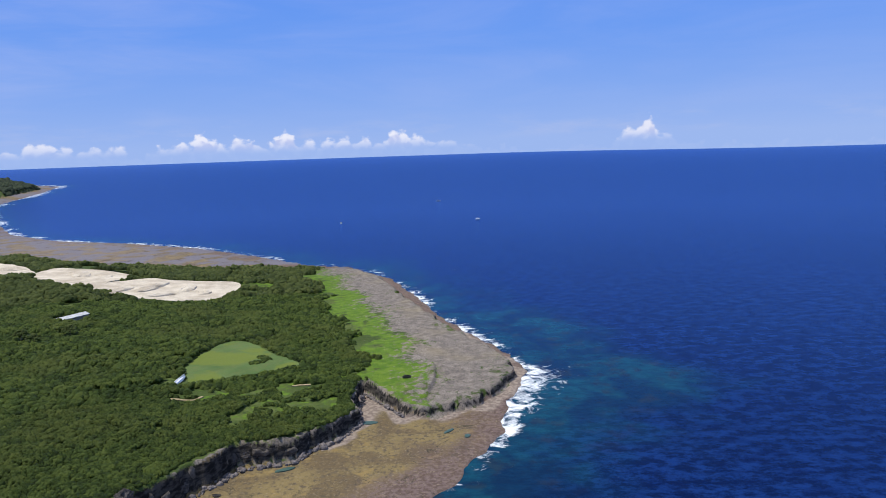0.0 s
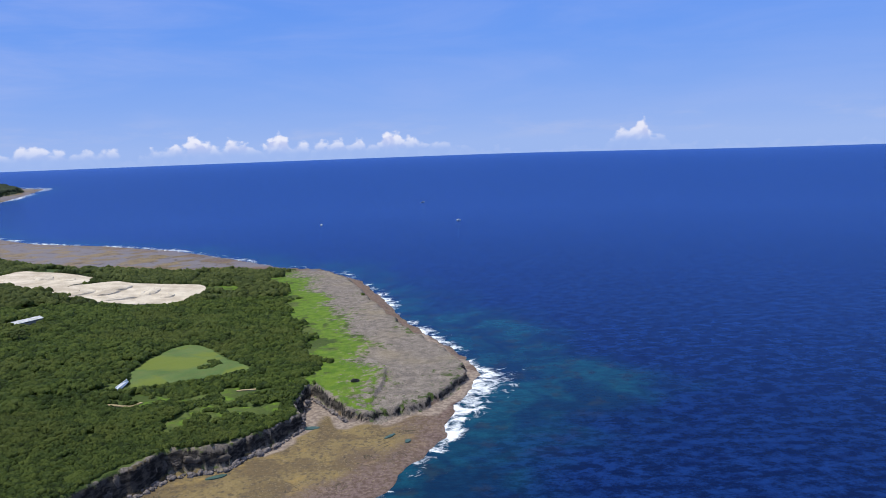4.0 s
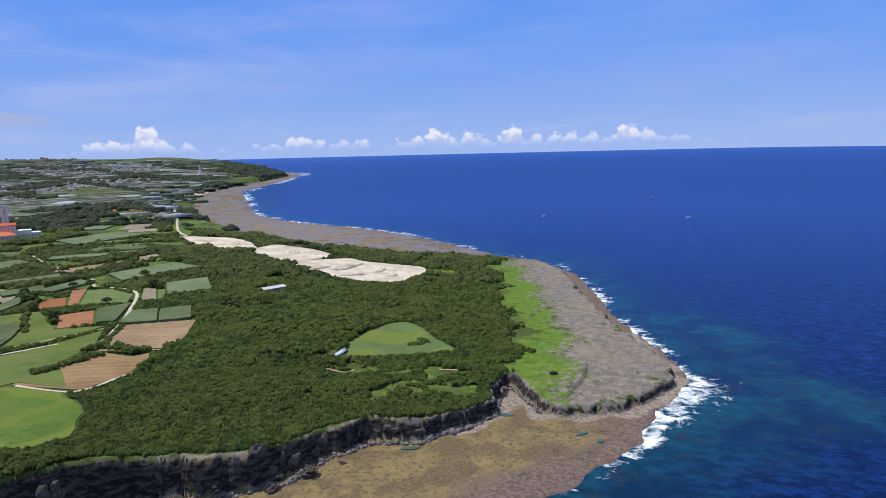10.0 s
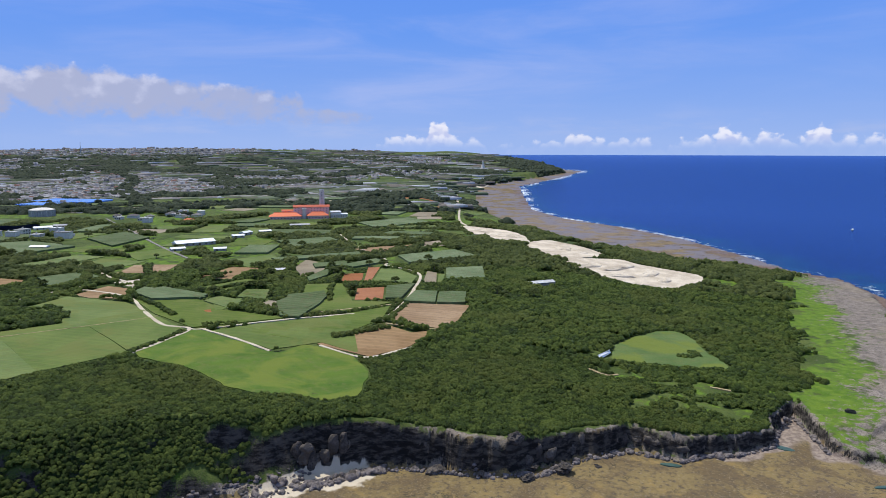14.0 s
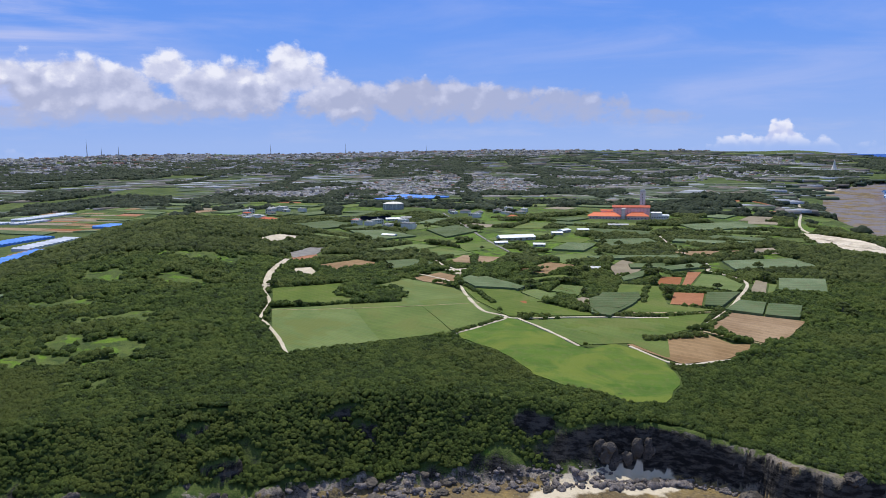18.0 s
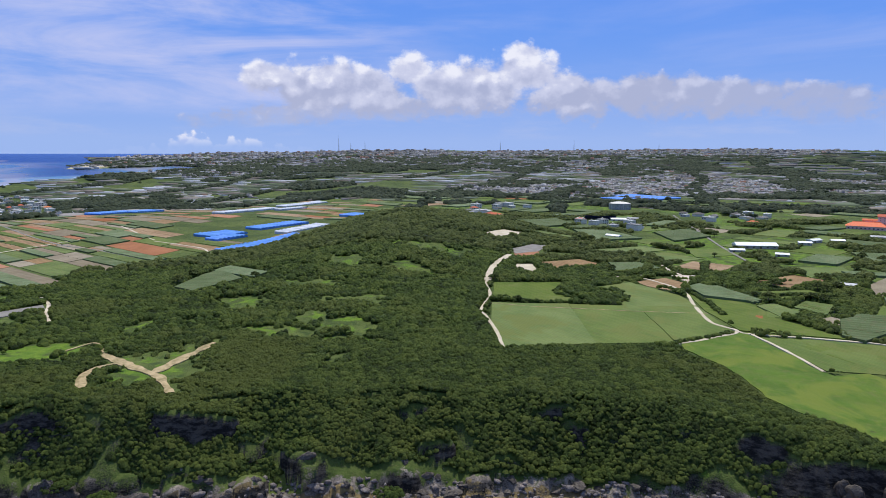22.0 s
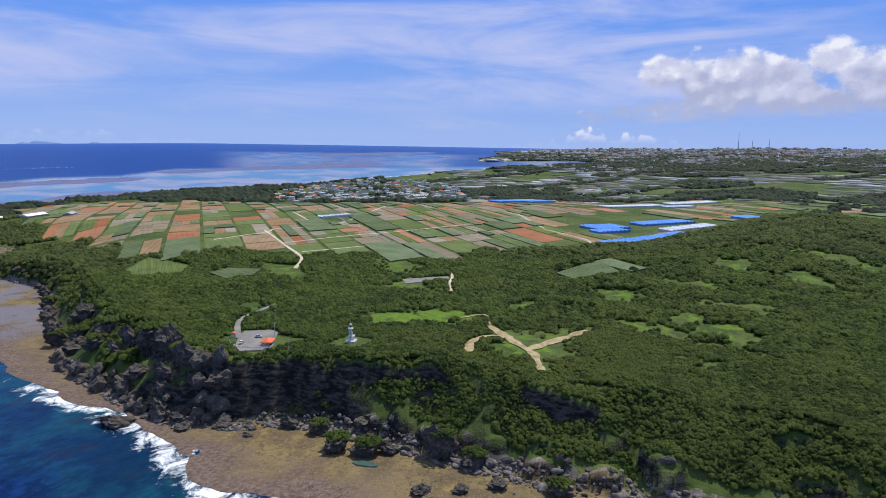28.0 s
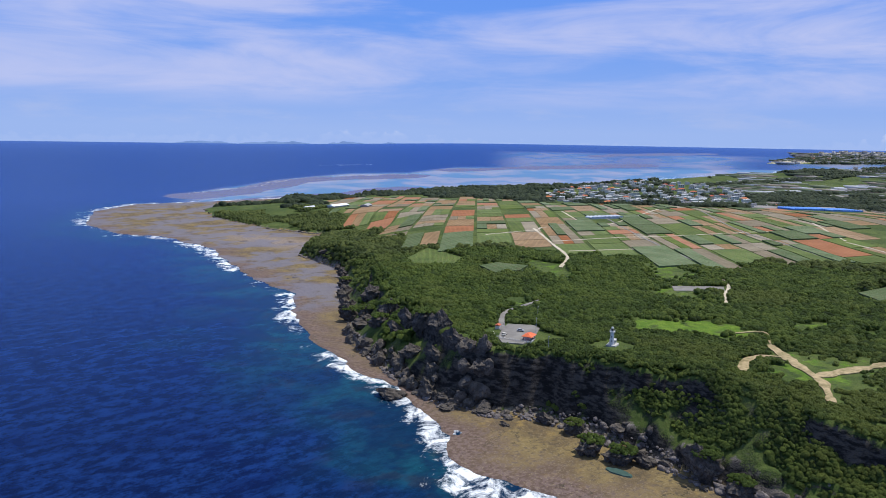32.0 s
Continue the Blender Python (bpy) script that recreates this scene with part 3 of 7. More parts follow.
SHORE_LEFT = [(-276, -125, 32, 36), (-276, -155, 33, 34), (-276, -190, 33, 26), (-270, -228, 33, 22), (-256, -250, 33, 18), (-242, -276, 32, 24),
              (-250, -333, 31, 34), (-268, -405, 29, 40), (-332, -512, 27, 36), (-411, -638, 22, 26), (-424, -760, 12, 18), (-548, -894, 5, 16),
              (-508, -1000, 4, 14), (-497, -1195, 4, 14), (-537, -1346, 3, 14), (-778, -1475, 4, 30), (-1108, -1471, 5, 40), (-1447, -1499, 5, 40),
              (-1706, -1387, 5, 40), (-2117, -1350, 5, 40), (-2557, -1262, 5, 40), (-2720, -1200, 4, 40), (-2900, -1130, 4, 40), (-3040, -1050, 4, 40), (-3130, -965, 4, 40),
              (-3320, -850, 4, 40), (-3400, -1015, 4, 30), (-3260, -1180, 4, 30), (-3165, -1310, 4, 30), (-3110, -1405, 4, 30), (-3290, -1425, 4, 30), (-3480, -1410, 4, 40),
              (-3800, -1600, 4, 30), (-3950, -1460, 5, 40), (-4215, -1230, 5, 60), (-4520, -1150, 6, 60), (-4900, -1080, 6, 60)]
SHORE_BACK = [(-6500, -1200, 20, 100), (-6500, 6500, 20, 100), (-4000, 4700, 20, 100)]
LAND = np.array(SHORE_RIGHT + SHORE_BAY + SHORE_LEFT + SHORE_BACK, float)

# Outer edge of the reef flat.
REEF = np.array([(-1628, 2860), (-1560, 2600), (-1466, 2121), (-990, 1489), (-809, 1339), (-629, 1261), (-466, 1163), (-316, 1026), (-241, 948),
                 (-171, 916), (-115, 829), (-77, 722), (-46, 608), (-20, 547), (3, 494), (11, 452), (6, 420), (-9, 390), (-14, 352), (-24, 330), (-33, 307), (-50, 280),
                 (-75, 245), (-130, 170), (-185, 60), (-192, -60), (-203, -130), (-214, -168), (-203, -200), (-206, -225), (-221, -254), (-231, -284),
                 (-238, -320), (-238, -359), (-246, -418), (-270, -495), (-312, -567), (-310, -636), (-327, -740), (-354, -871), (-342, -1005)], float)
REEF = np.vstack([REEF, [(-299, -1070), (-288, -1214), (-350, -1409), (-459, -1514), (-586, -1500), (-833, -1495), (-1110, -1490), (-1460, -1530),
                         (-1716, -1400), (-2125, -1365), (-2570, -1275), (-2730, -1212), (-2910, -1142), (-3050, -1062), (-3130, -975), (-3330, -852), (-3800, -400), (-5000, 4000)]])


def inside(poly, x, y):
    res = np.zeros(x.shape, bool)
    px, py = poly[:, 0], poly[:, 1]
    for i in range(len(poly)):
        j = i - 1
        if py[i] == py[j]:
            continue
        cut = (py[i] > y) != (py[j] > y)
        res ^= cut & (x < (px[j] - px[i]) * (y - py[i]) / (py[j] - py[i]) + px[i])
    return res


def edge_distance(poly, x, y):
    """Signed distance to a closed line, positive inside, and the further columns of its nearest point."""
    best = np.full(x.shape, 1e18)
    extra = np.zeros(x.shape + (max(poly.shape[1] - 2, 1),))
    for i in range(len(poly)):
        a, b = poly[i - 1], poly[i]
        dx, dy = b[0] - a[0], b[1] - a[1]
        t = np.clip(((x - a[0]) * dx + (y - a[1]) * dy) / (dx * dx + dy * dy), 0, 1)
        d = (x - a[0] - t * dx) ** 2 + (y - a[1] - t * dy) ** 2
        near = d < best
        best = np.where(near, d, best)
        if poly.shape[1] > 2:
            for k in range(poly.shape[1] - 2):
                extra[..., k] = np.where(near, a[2 + k] + t * (b[2 + k] - a[2 + k]), extra[..., k])
    d = np.sqrt(best)
    return np.where(inside(poly, x, y), d, -d), extra


TABLE = np.random.RandomState(3).rand(256, 256)


def value_noise(x, y, size, seed=0):
    u, v = x / size + seed * 17.3, y / size + seed * 9.7
    i, j = np.floor(u).astype(int), np.floor(v).astype(int)
    fu, fv = u - i, v - j
    fu, fv = fu * fu * (3 - 2 * fu), fv * fv * (3 - 2 * fv)
    g = lambda a, b: TABLE[a % 256, b % 256]
    return (g(i, j) * (1 - fu) * (1 - fv) + g(i + 1, j) * fu * (1 - fv) + g(i, j + 1) * (1 - fu) * fv + g(i + 1, j + 1) * fu * fv) * 2 - 1


def fractal(x, y, size, octaves=3, seed=0):
    total, amp = 0, 1.0
    for k in range(octaves):
        total = total + amp * value_noise(x, y, size / 2 ** k, seed + k)
        amp *= 0.5
    return total


def bump(x, y, cx, cy, rx, ry, turn=0.0):
    c, s = np.cos(np.radians(turn)), np.sin(np.radians(turn))
    u, v = (x - cx) * c + (y - cy) * s, -(x - cx) * s + (y - cy) * c
    return np.exp(-(u / rx) ** 2 - (v / ry) ** 2)


# Bush-grown knolls on the slope, cut off steeply on the side of the sea: x, y, radius, height
KNOLLS = [(-300, -36, 13, 6), (-289, -142, 13, 8), (-293, -90, 10, 6), (-306, 88, 9, 9), (-300, 22, 9, 7), (-296, -118, 9, 6), (-309, -10, 9, 5), (-294, 52, 10, 6), (-310, -64, 11, 5),
          (-290, 108, 9, 6), (-287, -112, 8, 8), (-285, -60, 8, 6), (-288, 5, 8, 6), (-284, 40, 7, 5), (-314, 40, 9, 5), (-316, -100, 10, 5), (-312, 66, 8, 5), (-282, -20, 6, 5),
          (-270, 140, 8, 5), (-302, 120, 10, 5), (-288, -175, 9, 7), (-318, -30, 10, 5), (-322, 12, 9, 4), (-284, 80, 7, 5), (-283, -90, 7, 6)]


def knolls(x, y, h):
    """Raise the ground to rounded knolls with a steep face towards the sea."""
    sel = np.nonzero((x > -345) & (x < -250) & (y > -200) & (y < 160))
    if not len(sel[0]):
        return h
    px, py = x[sel], y[sel]
    px, py = px + 1.8 * fractal(px, py, 7, 2, 33), py + 1.8 * fractal(px, py, 7, 2, 36)
    hs = h[sel]
    for cx, cy, rad, tall in KNOLLS:
        q2 = ((px - cx) ** 2 + (py - cy) ** 2) / rad ** 2
        out = (cx * (cx - px) + cy * (cy - py)) / math.hypot(cx, cy) / rad      # towards the sea
        foot = 26 * np.clip((-279 - cx) / 46, 0.02, 1.0)
        top = foot + tall * np.sqrt(np.clip(1.02 - q2, 0, 1)) * smooth(0.85, 0.5, out)
        hs = np.where(q2 < 1, np.maximum(hs, top), hs)
    res = h.copy()
    res[sel] = hs
    return res


def inland(x, y):
    """Height of the country behind the cliffs, over the sheet."""
    r = np.hypot(x, y)
    az = np.degrees(np.arctan2(-x, y))
    h = 31 - 17 * smooth(1900, 3600, r) + 2.0 * fractal(x, y, 400, 2, 5)
    h += 34 * bump(x, y, -900, 40, 230, 120, -5) + 8 * bump(x, y, -620, -40, 160, 90, 0)
    h += smooth(2200, 4700, r) * (3 + 22 * bump(az, 0 * az, 62, 0, 13, 1) + 9 * bump(az, 0 * az, 84, 0, 9, 1) + 5 * value_noise(az, r / 400, 3, 8))
    h += 42 * bump(x, y, -1700, 2740, 130, 260, 60)
    h -= 26 * bump(x, y, -150, 620, 200, 330, 12) + 18 * smooth(-600, -1300, y) * smooth(3000, 1500, r)
    low = smooth(90, 104, az) * smooth(1250, 1900, r)
    h = h * (1 - low) + low * (5 + 2 * value_noise(x, y, 300, 6)) + 30 * bump(x, y, -2660, -1150, 60, 38, 60)
    return h


def terrain(x, y):
    x, y = np.asarray(x, float), np.asarray(y, float)
    base = sea_level(x, y)
    r = np.hypot(x, y)
    near = smooth(1500, 900, r)
    wob = near * (2.2 * fractal(x, y, 26, 3, 1) + 1.1 * fractal(x, y, 7, 2, 2))
    d, e = edge_distance(LAND, x, y)
    rd, _ = edge_distance(REEF, x, y)
    # scalloped rims along the low cliffs
    wob = wob + near * smooth(13, 8, e[..., 1]) * (5.0 * (np.abs(value_noise(x, y, 13, 11)) - 0.35) + 2.4 * (np.abs(value_noise(x, y, 6, 13)) - 0.35))
    dd = d + wob * np.clip(e[..., 1] / 10, 0.85, 1.3)
    edge, breadth = e[..., 0], e[..., 1]
    u = np.clip(dd / breadth, 0, 1)
    # steep cliffs for narrow slopes, terraces of rock and bush for broad ones
    wide = smooth(14, 34, breadth) * near
    front = smooth(-130, -175, y) * smooth(-330, -285, y)
    gate = wide * (front * smooth(-0.5, -0.1, value_noise(x, y, 38, 4) + 0.25) + (1 - front) * smooth(0.3, 0.6, value_noise(x, y, 26, 4)))
    walled = np.where(u < 0.6, 0.58 * (u / 0.6) ** 1.1, 0.58 + 0.42 * smooth(0.6, 0.72, u))
    face = (1 - wide) * smooth(0.12, 0.62, u) + wide * (gate * walled + (1 - gate) * u ** 0.9)
    h = edge * face
    back = smooth(0, 150, dd - breadth)
    h = np.where(dd > breadth, edge * (1 - back) + inland(x, y) * back, h)
    h += near * wide * np.where((dd > 0) & (dd < breadth), 4.2 * np.clip(fractal(x, y, 24, 3, 6) + 0.25, -0.6, 1.4), 0) * smooth(0, 8, dd)
    rough = smooth(0, 4, dd) * near * smooth(80, 25, dd)
    h += rough * 0.5 * fractal(x, y, 9, 2, 7)
    reef = 0.35 + near * (0.25 * fractal(x, y, 30, 3, 9) + 0.12 * fractal(x, y, 5, 2, 3))
    outer = smooth(-10, 1.5, rd + near * 3.0 * fractal(x, y, 18, 3, 4))
    low = -6 + (6 + reef) * outer
    h = np.where(dd > 0, np.maximum(low, h + reef), low)
    h = knolls(x, y, h)
    return base + h, d, rd, u


def ground_height(x, y):
    return terrain(np.asarray(x, float), np.asarray(y, float))[0]


def polar_grid(angles, radii):
    a = np.radians(np.asarray(angles))
    A, R = np.meshgrid(a, np.asarray(radii, float), indexing="ij")
    return -np.sin(A) * R, np.cos(A) * R


def grid_mesh(name, X, Y, Z, attributes=()):
    n, m = X.shape
    me = bpy.data.meshes.new(name)
    idx = np.arange(n * m).reshape(n, m)
    quads = np.stack([idx[:-1, :-1], idx[:-1, 1:], idx[1:, 1:], idx[1:, :-1]], -1).reshape(-1, 4)[:, ::-1]
    nf = len(quads)
    me.vertices.add(n * m)
    me.vertices.foreach_set("co", np.stack([X, Y, Z], -1).ravel())
    me.loops.add(nf * 4)
    me.loops.foreach_set("vertex_index", quads.ravel().astype(np.int32))
    me.polygons.add(nf)
    me.polygons.foreach_set("loop_start", np.arange(0, nf * 4, 4, dtype=np.int32))
    me.polygons.foreach_set("use_smooth", np.ones(nf, bool))
    for key, values in attributes:
        layer = me.attributes.new(key, "FLOAT", "POINT")
        layer.data.foreach_set("value", np.asarray(values, np.float32).ravel())
    me.update()
    return me


# ---- the ground and the sea, one sheet each out to the horizon ----
ANGLES = np.concatenate([np.arange(-36, -6, 0.6), np.arange(-6, 32, 0.14), np.arange(32, 150, 0.2), np.arange(150, 176, 0.25)])
RADII = np.concatenate([np.arange(120, 230, 6.0), np.arange(230, 470, 1.6), np.arange(470, 900, 3.6), np.arange(900, 1900, 11.0), np.arange(1900, RIM + 1, 40.0)])
GX, GY = polar_grid(ANGLES, RADII)
GZ, SHORE_D, REEF_D, FACE_U = terrain(GX, GY)


def smooth_line(points, closed=True, steps=4):
    """A rounded line through the points (Catmull-Rom)."""
    p = np.array(points, float)
    if closed:
        q = np.vstack([p[-1], p, p[0], p[1]])
    else:
        q = np.vstack([2 * p[0] - p[1], p, 2 * p[-1] - p[-2]])
    out = []
    for i in range(1, len(q) - 2):
        for k in range(steps):
            t = k / steps
            out.append(0.5 * (2 * q[i] + (q[i + 1] - q[i - 1]) * t + (2 * q[i - 1] - 5 * q[i] + 4 * q[i + 1] - q[i + 2]) * t * t
                              + (3 * q[i] - q[i - 1] - 3 * q[i + 1] + q[i + 2]) * t ** 3))
    if not closed:
        out.append(p[-1])
    return np.array(out)


HEAD_ROCK = [(-204, 872), (-190, 968), (-120, 866), (-70, 703), (-35, 581), (8, 522), (11, 448), (-10, 396), (-35, 373), (-55, 364), (-73, 378), (-63, 375), (-58, 415), (-74, 494), (-95, 584), (-120, 676), (-151, 753)]
HEAD_LIME = [(-212, 805), (-204, 872), (-151, 753), (-120, 676), (-95, 584), (-74, 494), (-53, 440), (-56, 390), (-70, 376), (-87, 405), (-96, 443), (-131, 575), (-178, 717)]

def soft_inside(poly, x, y, blur):
    return smooth(-blur, blur, edge_distance(np.asarray(poly, float), x, y)[0])


# Soft-edged openings of rough grass in the scrub: x, y, two radii, turn
GLADES = [(-392, -212, 42, 20, -60), (-372, -128, 42, 26, 35), (-440, -80, 34, 14, 80), (-448, -28, 26, 13, 60), (-470, -55, 16, 10, 0), (-456, -158, 16, 9, 0), (-505, -20, 30, 12, 70),
          (-520, -110, 34, 12, 40), (-560, -60, 36, 14, 60), (-420, -20, 30, 8, 80), (-610, 20, 40, 18, 60), (-640, -40, 40, 16, 30), (-475, -270, 40, 18, 50), (-180, 385, 26, 8, 20), (-135, 400, 22, 10, 60),
          (-362, -328, 20, 13, 0), (-560, -330, 60, 22, 40), (-480, -400, 50, 20, 60), (-120, 372, 22, 12, 40), (-150, 366, 26, 8, 60), (-700, 40, 50, 22, 60)]


def glade_field(x, y):
    """Above 0.5: open grass."""
    wx, wy = x + 9 * fractal(x, y, 22, 3, 66), y + 9 * fractal(x, y, 22, 3, 76)
    g = 0.42 * fractal(x, y, 46, 4, 14) * smooth(330, 400, np.hypot(x, y)) - 0.12 + 0.3 * bump(x, y, -520, -60, 170, 130) + 0.14 * value_noise(x, y, 5, 24)
    for cx, cy, rx, ry, turn in GLADES:
        g = np.maximum(g, 1.25 * bump(wx, wy, cx, cy, rx, ry, turn))
    return g


near = np.hypot(GX, GY) < 1300
HX, HY = 16 * fractal(GX, GY, 45, 4, 61), 16 * fractal(GX, GY, 45, 4, 71)
cover = {k: np.zeros(GX.shape) for k in ("lime", "bare", "sand", "reef", "wet", "pale", "film", "slope_near")}
cover["reef"] = np.where(SHORE_D + 2.0 * fractal(GX, GY, 12, 2, 3) < 1.0, 1.0, 0.0)
cover["wet"] = smooth(45, 5, REEF_D + 14 * fractal(GX, GY, 30, 3, 8))
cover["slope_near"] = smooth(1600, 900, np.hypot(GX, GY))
cover["lime"][near] = soft_inside(HEAD_LIME, GX[near] + HX[near], GY[near] + HY[near], 36)
cover["lime"][near] = np.maximum(cover["lime"][near], (0.36 + 0.4 * bump(GX[near], GY[near], -388, -212, 55, 40)) * smooth(0.3, 0.75, glade_field(GX[near], GY[near])) * (SHORE_D[near] > 12))
cover["lime"] = np.maximum(cover["lime"], 0.55 * smooth(600, 720, np.hypot(GX, GY)) * smooth(-0.6, 0.4, fractal(GX, GY, 90, 3, 25)) * (SHORE_D > 30) * (np.degrees(np.arctan2(-GX, GY)) < 90) * smooth(1700, 1400, np.hypot(GX, GY)))
cover["bare"][near] = soft_inside(HEAD_ROCK, GX[near] + HX[near], GY[near] + HY[near], 40)
cover["bare"] = np.maximum(cover["bare"], smooth(9, 2, SHORE_D) * 0.7 * cover["slope_near"])
cover["pale"] = 0.7 * bump(GX, GY, -450, -880, 60, 190, 12) + 0.9 * bump(GX, GY, -90, 384, 9, 22, -10) + 0.5 * bump(GX, GY, -700, 1190, 600, 160, 140)
cover["film"] = (GY > 880) * (SHORE_D < 0) * 1.0 + smooth(-380, -600, GY) * (SHORE_D < 0)
cover["pale"] += 0.9 * smooth(-11, -3, SHORE_D + 5 * fractal(GX, GY, 14, 2, 17)) * smooth(2, 0, SHORE_D) * (GY > 330) * (GY < 560) * (GX > -110)
cover["sand"] = bump(GX, GY, -238, 196, 14, 20, -40) * 1.2 + bump(GX, GY, -1570, 1985, 24, 110, 15) * 1.5 + bump(GX, GY, -245, 165, 10, 34, 8) * 0.8
cover["sand"] += 0.8 * bump(GX, GY, -3350, -1330, 330, 130, 165) + 0.8 * bump(GX, GY, -4000, -1420, 330, 150, 150)
cover["sand"] *= smooth(5, 2.2, GZ) + (np.hypot(GX, GY) > 1000)
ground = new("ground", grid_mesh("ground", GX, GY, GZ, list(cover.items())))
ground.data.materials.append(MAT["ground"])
tagged(ground, "limestone plateau with green scrub, cliffs and a brown reef flat", "ground", kind="structure")

SA = np.concatenate([np.arange(-180, -36, 6.0), np.arange(-36, 176, 0.4), np.arange(176, 180.1, 2.0)])
SR = np.concatenate([np.arange(0, 200, 50.0), np.arange(200, 520, 4.0), np.arange(520, 1000, 9.0), np.arange(1000, 2000, 20.0), np.arange(2000, RIM + 1, 50.0)])
SX, SY = polar_grid(SA, SR)
SX[:, 0] += 0.001 * np.cos(np.radians(SA))
SZ = sea_level(SX, SY)
_, sd, srd, _ = terrain(SX, SY)
out = -srd
az_s = np.degrees(np.arctan2(-SX, SY))
fair = 0.5 + 0.5 * smooth(-0.6, 0.4, fractal(SX, SY, 45, 3, 12))
surf = np.exp(-(np.clip(out - 2, 0, None) / np.where(SY < 0, 8.0 + 0.016 * np.hypot(SX, SY), 4.5 + 0.011 * np.hypot(SX, SY))) ** 2) * np.where(out > -14, 1, 0) * fair
surf += 0.68 * bump(SX, SY, 24, 446, 34, 26, -20) + 0.5 * bump(SX, SY, 12, 410, 26, 30, 0) + 0.6 * bump(SX, SY, 4, 392, 12, 26, 10) + 0.5 * bump(SX, SY, -16, 332, 9, 40, -14) + 0.9 * bump(SX, SY, -195, -190, 14, 26, 25)
surf = np.clip(surf, 0, 1.0)
shallow = np.clip(np.exp(-np.clip(out, 0, None) / 85) + 0.75 * bump(SX, SY, 60, 430, 70, 55, 0) + 0.45 * bump(SX, SY, 30, 560, 60, 80, 0), 0, 1)
r_s = np.hypot(SX, SY)
rim_az = np.interp(az_s, [98, 110, 120, 129, 138, 142, 147, 152, 155, 160, 162], [3300, 3150, 3030, 2940, 2860, 2600, 2540, 2300, 2100, 1820, 1500])
lag = smooth(161, 157, az_s) * smooth(96, 101, az_s) * smooth(1380, 1500, r_s) * smooth(rim_az + 60, rim_az - 60, r_s)
lag = np.maximum(lag, 0.8 * smooth(136, 132, az_s) * smooth(98, 103, az_s) * smooth(3900, 3700, r_s) * smooth(2500, 2700, r_s) * (0.6 + 0.5 * value_noise(az_s, r_s / 300, 5, 4)))


def off_line(points, x, y):
    """Distance to an open line."""
    best = np.full(x.shape, 1e9)
    for (ax, ay), (bx, by) in zip(points, points[1:]):
        t = np.clip(((x - ax) * (bx - ax) + (y - ay) * (by - ay)) / ((bx - ax) ** 2 + (by - ay) ** 2), 0, 1)
        best = np.minimum(best, np.hypot(x - ax - t * (bx - ax), y - ay - t * (by - ay)))
    return best


# Drying reef bars round the lagoon, and the swell that breaks on their outer side.
BARS = [([(-640, -1650), (-800, -1730), (-930, -1840), (-1040, -1945), (-1180, -2000), (-1360, -1965), (-1551, -1945)], 60), ([(-1807, -2051), (-1960, -2007), (-2166, -1949)], 50),
        ([(-2166, -1949), (-2403, -1833), (-2606, -1733)], 80), ([(-2924, -2158), (-3135, -2088), (-3443, -1880)], 60), ([(-560, -1400), (-872, -1500), (-1240, -1590)], 60)]
bar = np.zeros(SX.shape)
for pts, half in BARS:
    away = off_line(pts, SX, SY) + 26 * fractal(SX, SY, 130, 4, 19)
    bar = np.maximum(bar, 1.1 * smooth(half * 1.7, half * 0.4, away))
ro = r_s - 110
outer = np.maximum(0.8 * smooth(45, 10, off_line(BARS[0][0], SX * ro / r_s, SY * ro / r_s)), 0.9 * smooth(50, 15, off_line([(-1480, -2480), (-1680, -2440)], SX, SY)))
surf = np.clip(surf, 0, 1) + 0.75 * outer * (r_s > 1500)
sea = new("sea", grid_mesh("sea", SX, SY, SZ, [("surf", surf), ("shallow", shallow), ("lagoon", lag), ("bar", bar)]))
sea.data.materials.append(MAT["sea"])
tagged(sea, "deep blue ocean with white surf along the reef edge", "sea", kind="structure")

# ---- helpers for things ----
def part(name, bm, mat, parent=None, label="", smooth_faces=False):
    me = bpy.data.meshes.new(name)
    bmesh.ops.recalc_face_normals(bm, faces=bm.faces)
    bm.to_mesh(me)
    bm.free()
    if smooth_faces:
        me.polygons.foreach_set("use_smooth", np.ones(len(me.polygons), bool))
    me.materials.append(MAT[mat] if isinstance(mat, str) else mat)
    ob = new(name, me)
    if parent is not None:
        ob.parent = parent
    if label:
        tagged(ob, label)
    return ob


def thing(name, x, y, z, turn, label, category, group=""):
    ob = new(name)
    ob.matrix_basis = pose(x, y, z, 0, 0, turn)
    return tagged(ob, label, category, group)


def box(bm, x0, y0, z0, x1, y1, z1, taper=0.0):
    c = [(x0, y0, z0), (x1, y0, z0), (x1, y1, z0), (x0, y1, z0),
         (x0 + taper, y0 + taper, z1), (x1 - taper, y0 + taper, z1), (x1 - taper, y1 - taper, z1), (x0 + taper, y1 - taper, z1)]
    v = [bm.verts.new(p) for p in c]
    for f in ((0, 1, 2, 3), (4, 5, 6, 7), (0, 1, 5, 4), (1, 2, 6, 5), (2, 3, 7, 6), (3, 0, 4, 7)):
        bm.faces.new([v[i] for i in f])
    return bm


def prism(bm, x0, x1, outline):
    """A bar along x with the given outline of (y, z) points."""
    a = [bm.verts.new((x0, y, z)) for y, z in outline]
    b = [bm.verts.new((x1, y, z)) for y, z in outline]
    n = len(outline)
    bm.faces.new(a)
    bm.faces.new(b)
    for i in range(n):
        bm.faces.new((a[i], a[(i + 1) % n], b[(i + 1) % n], b[i]))
    return bm


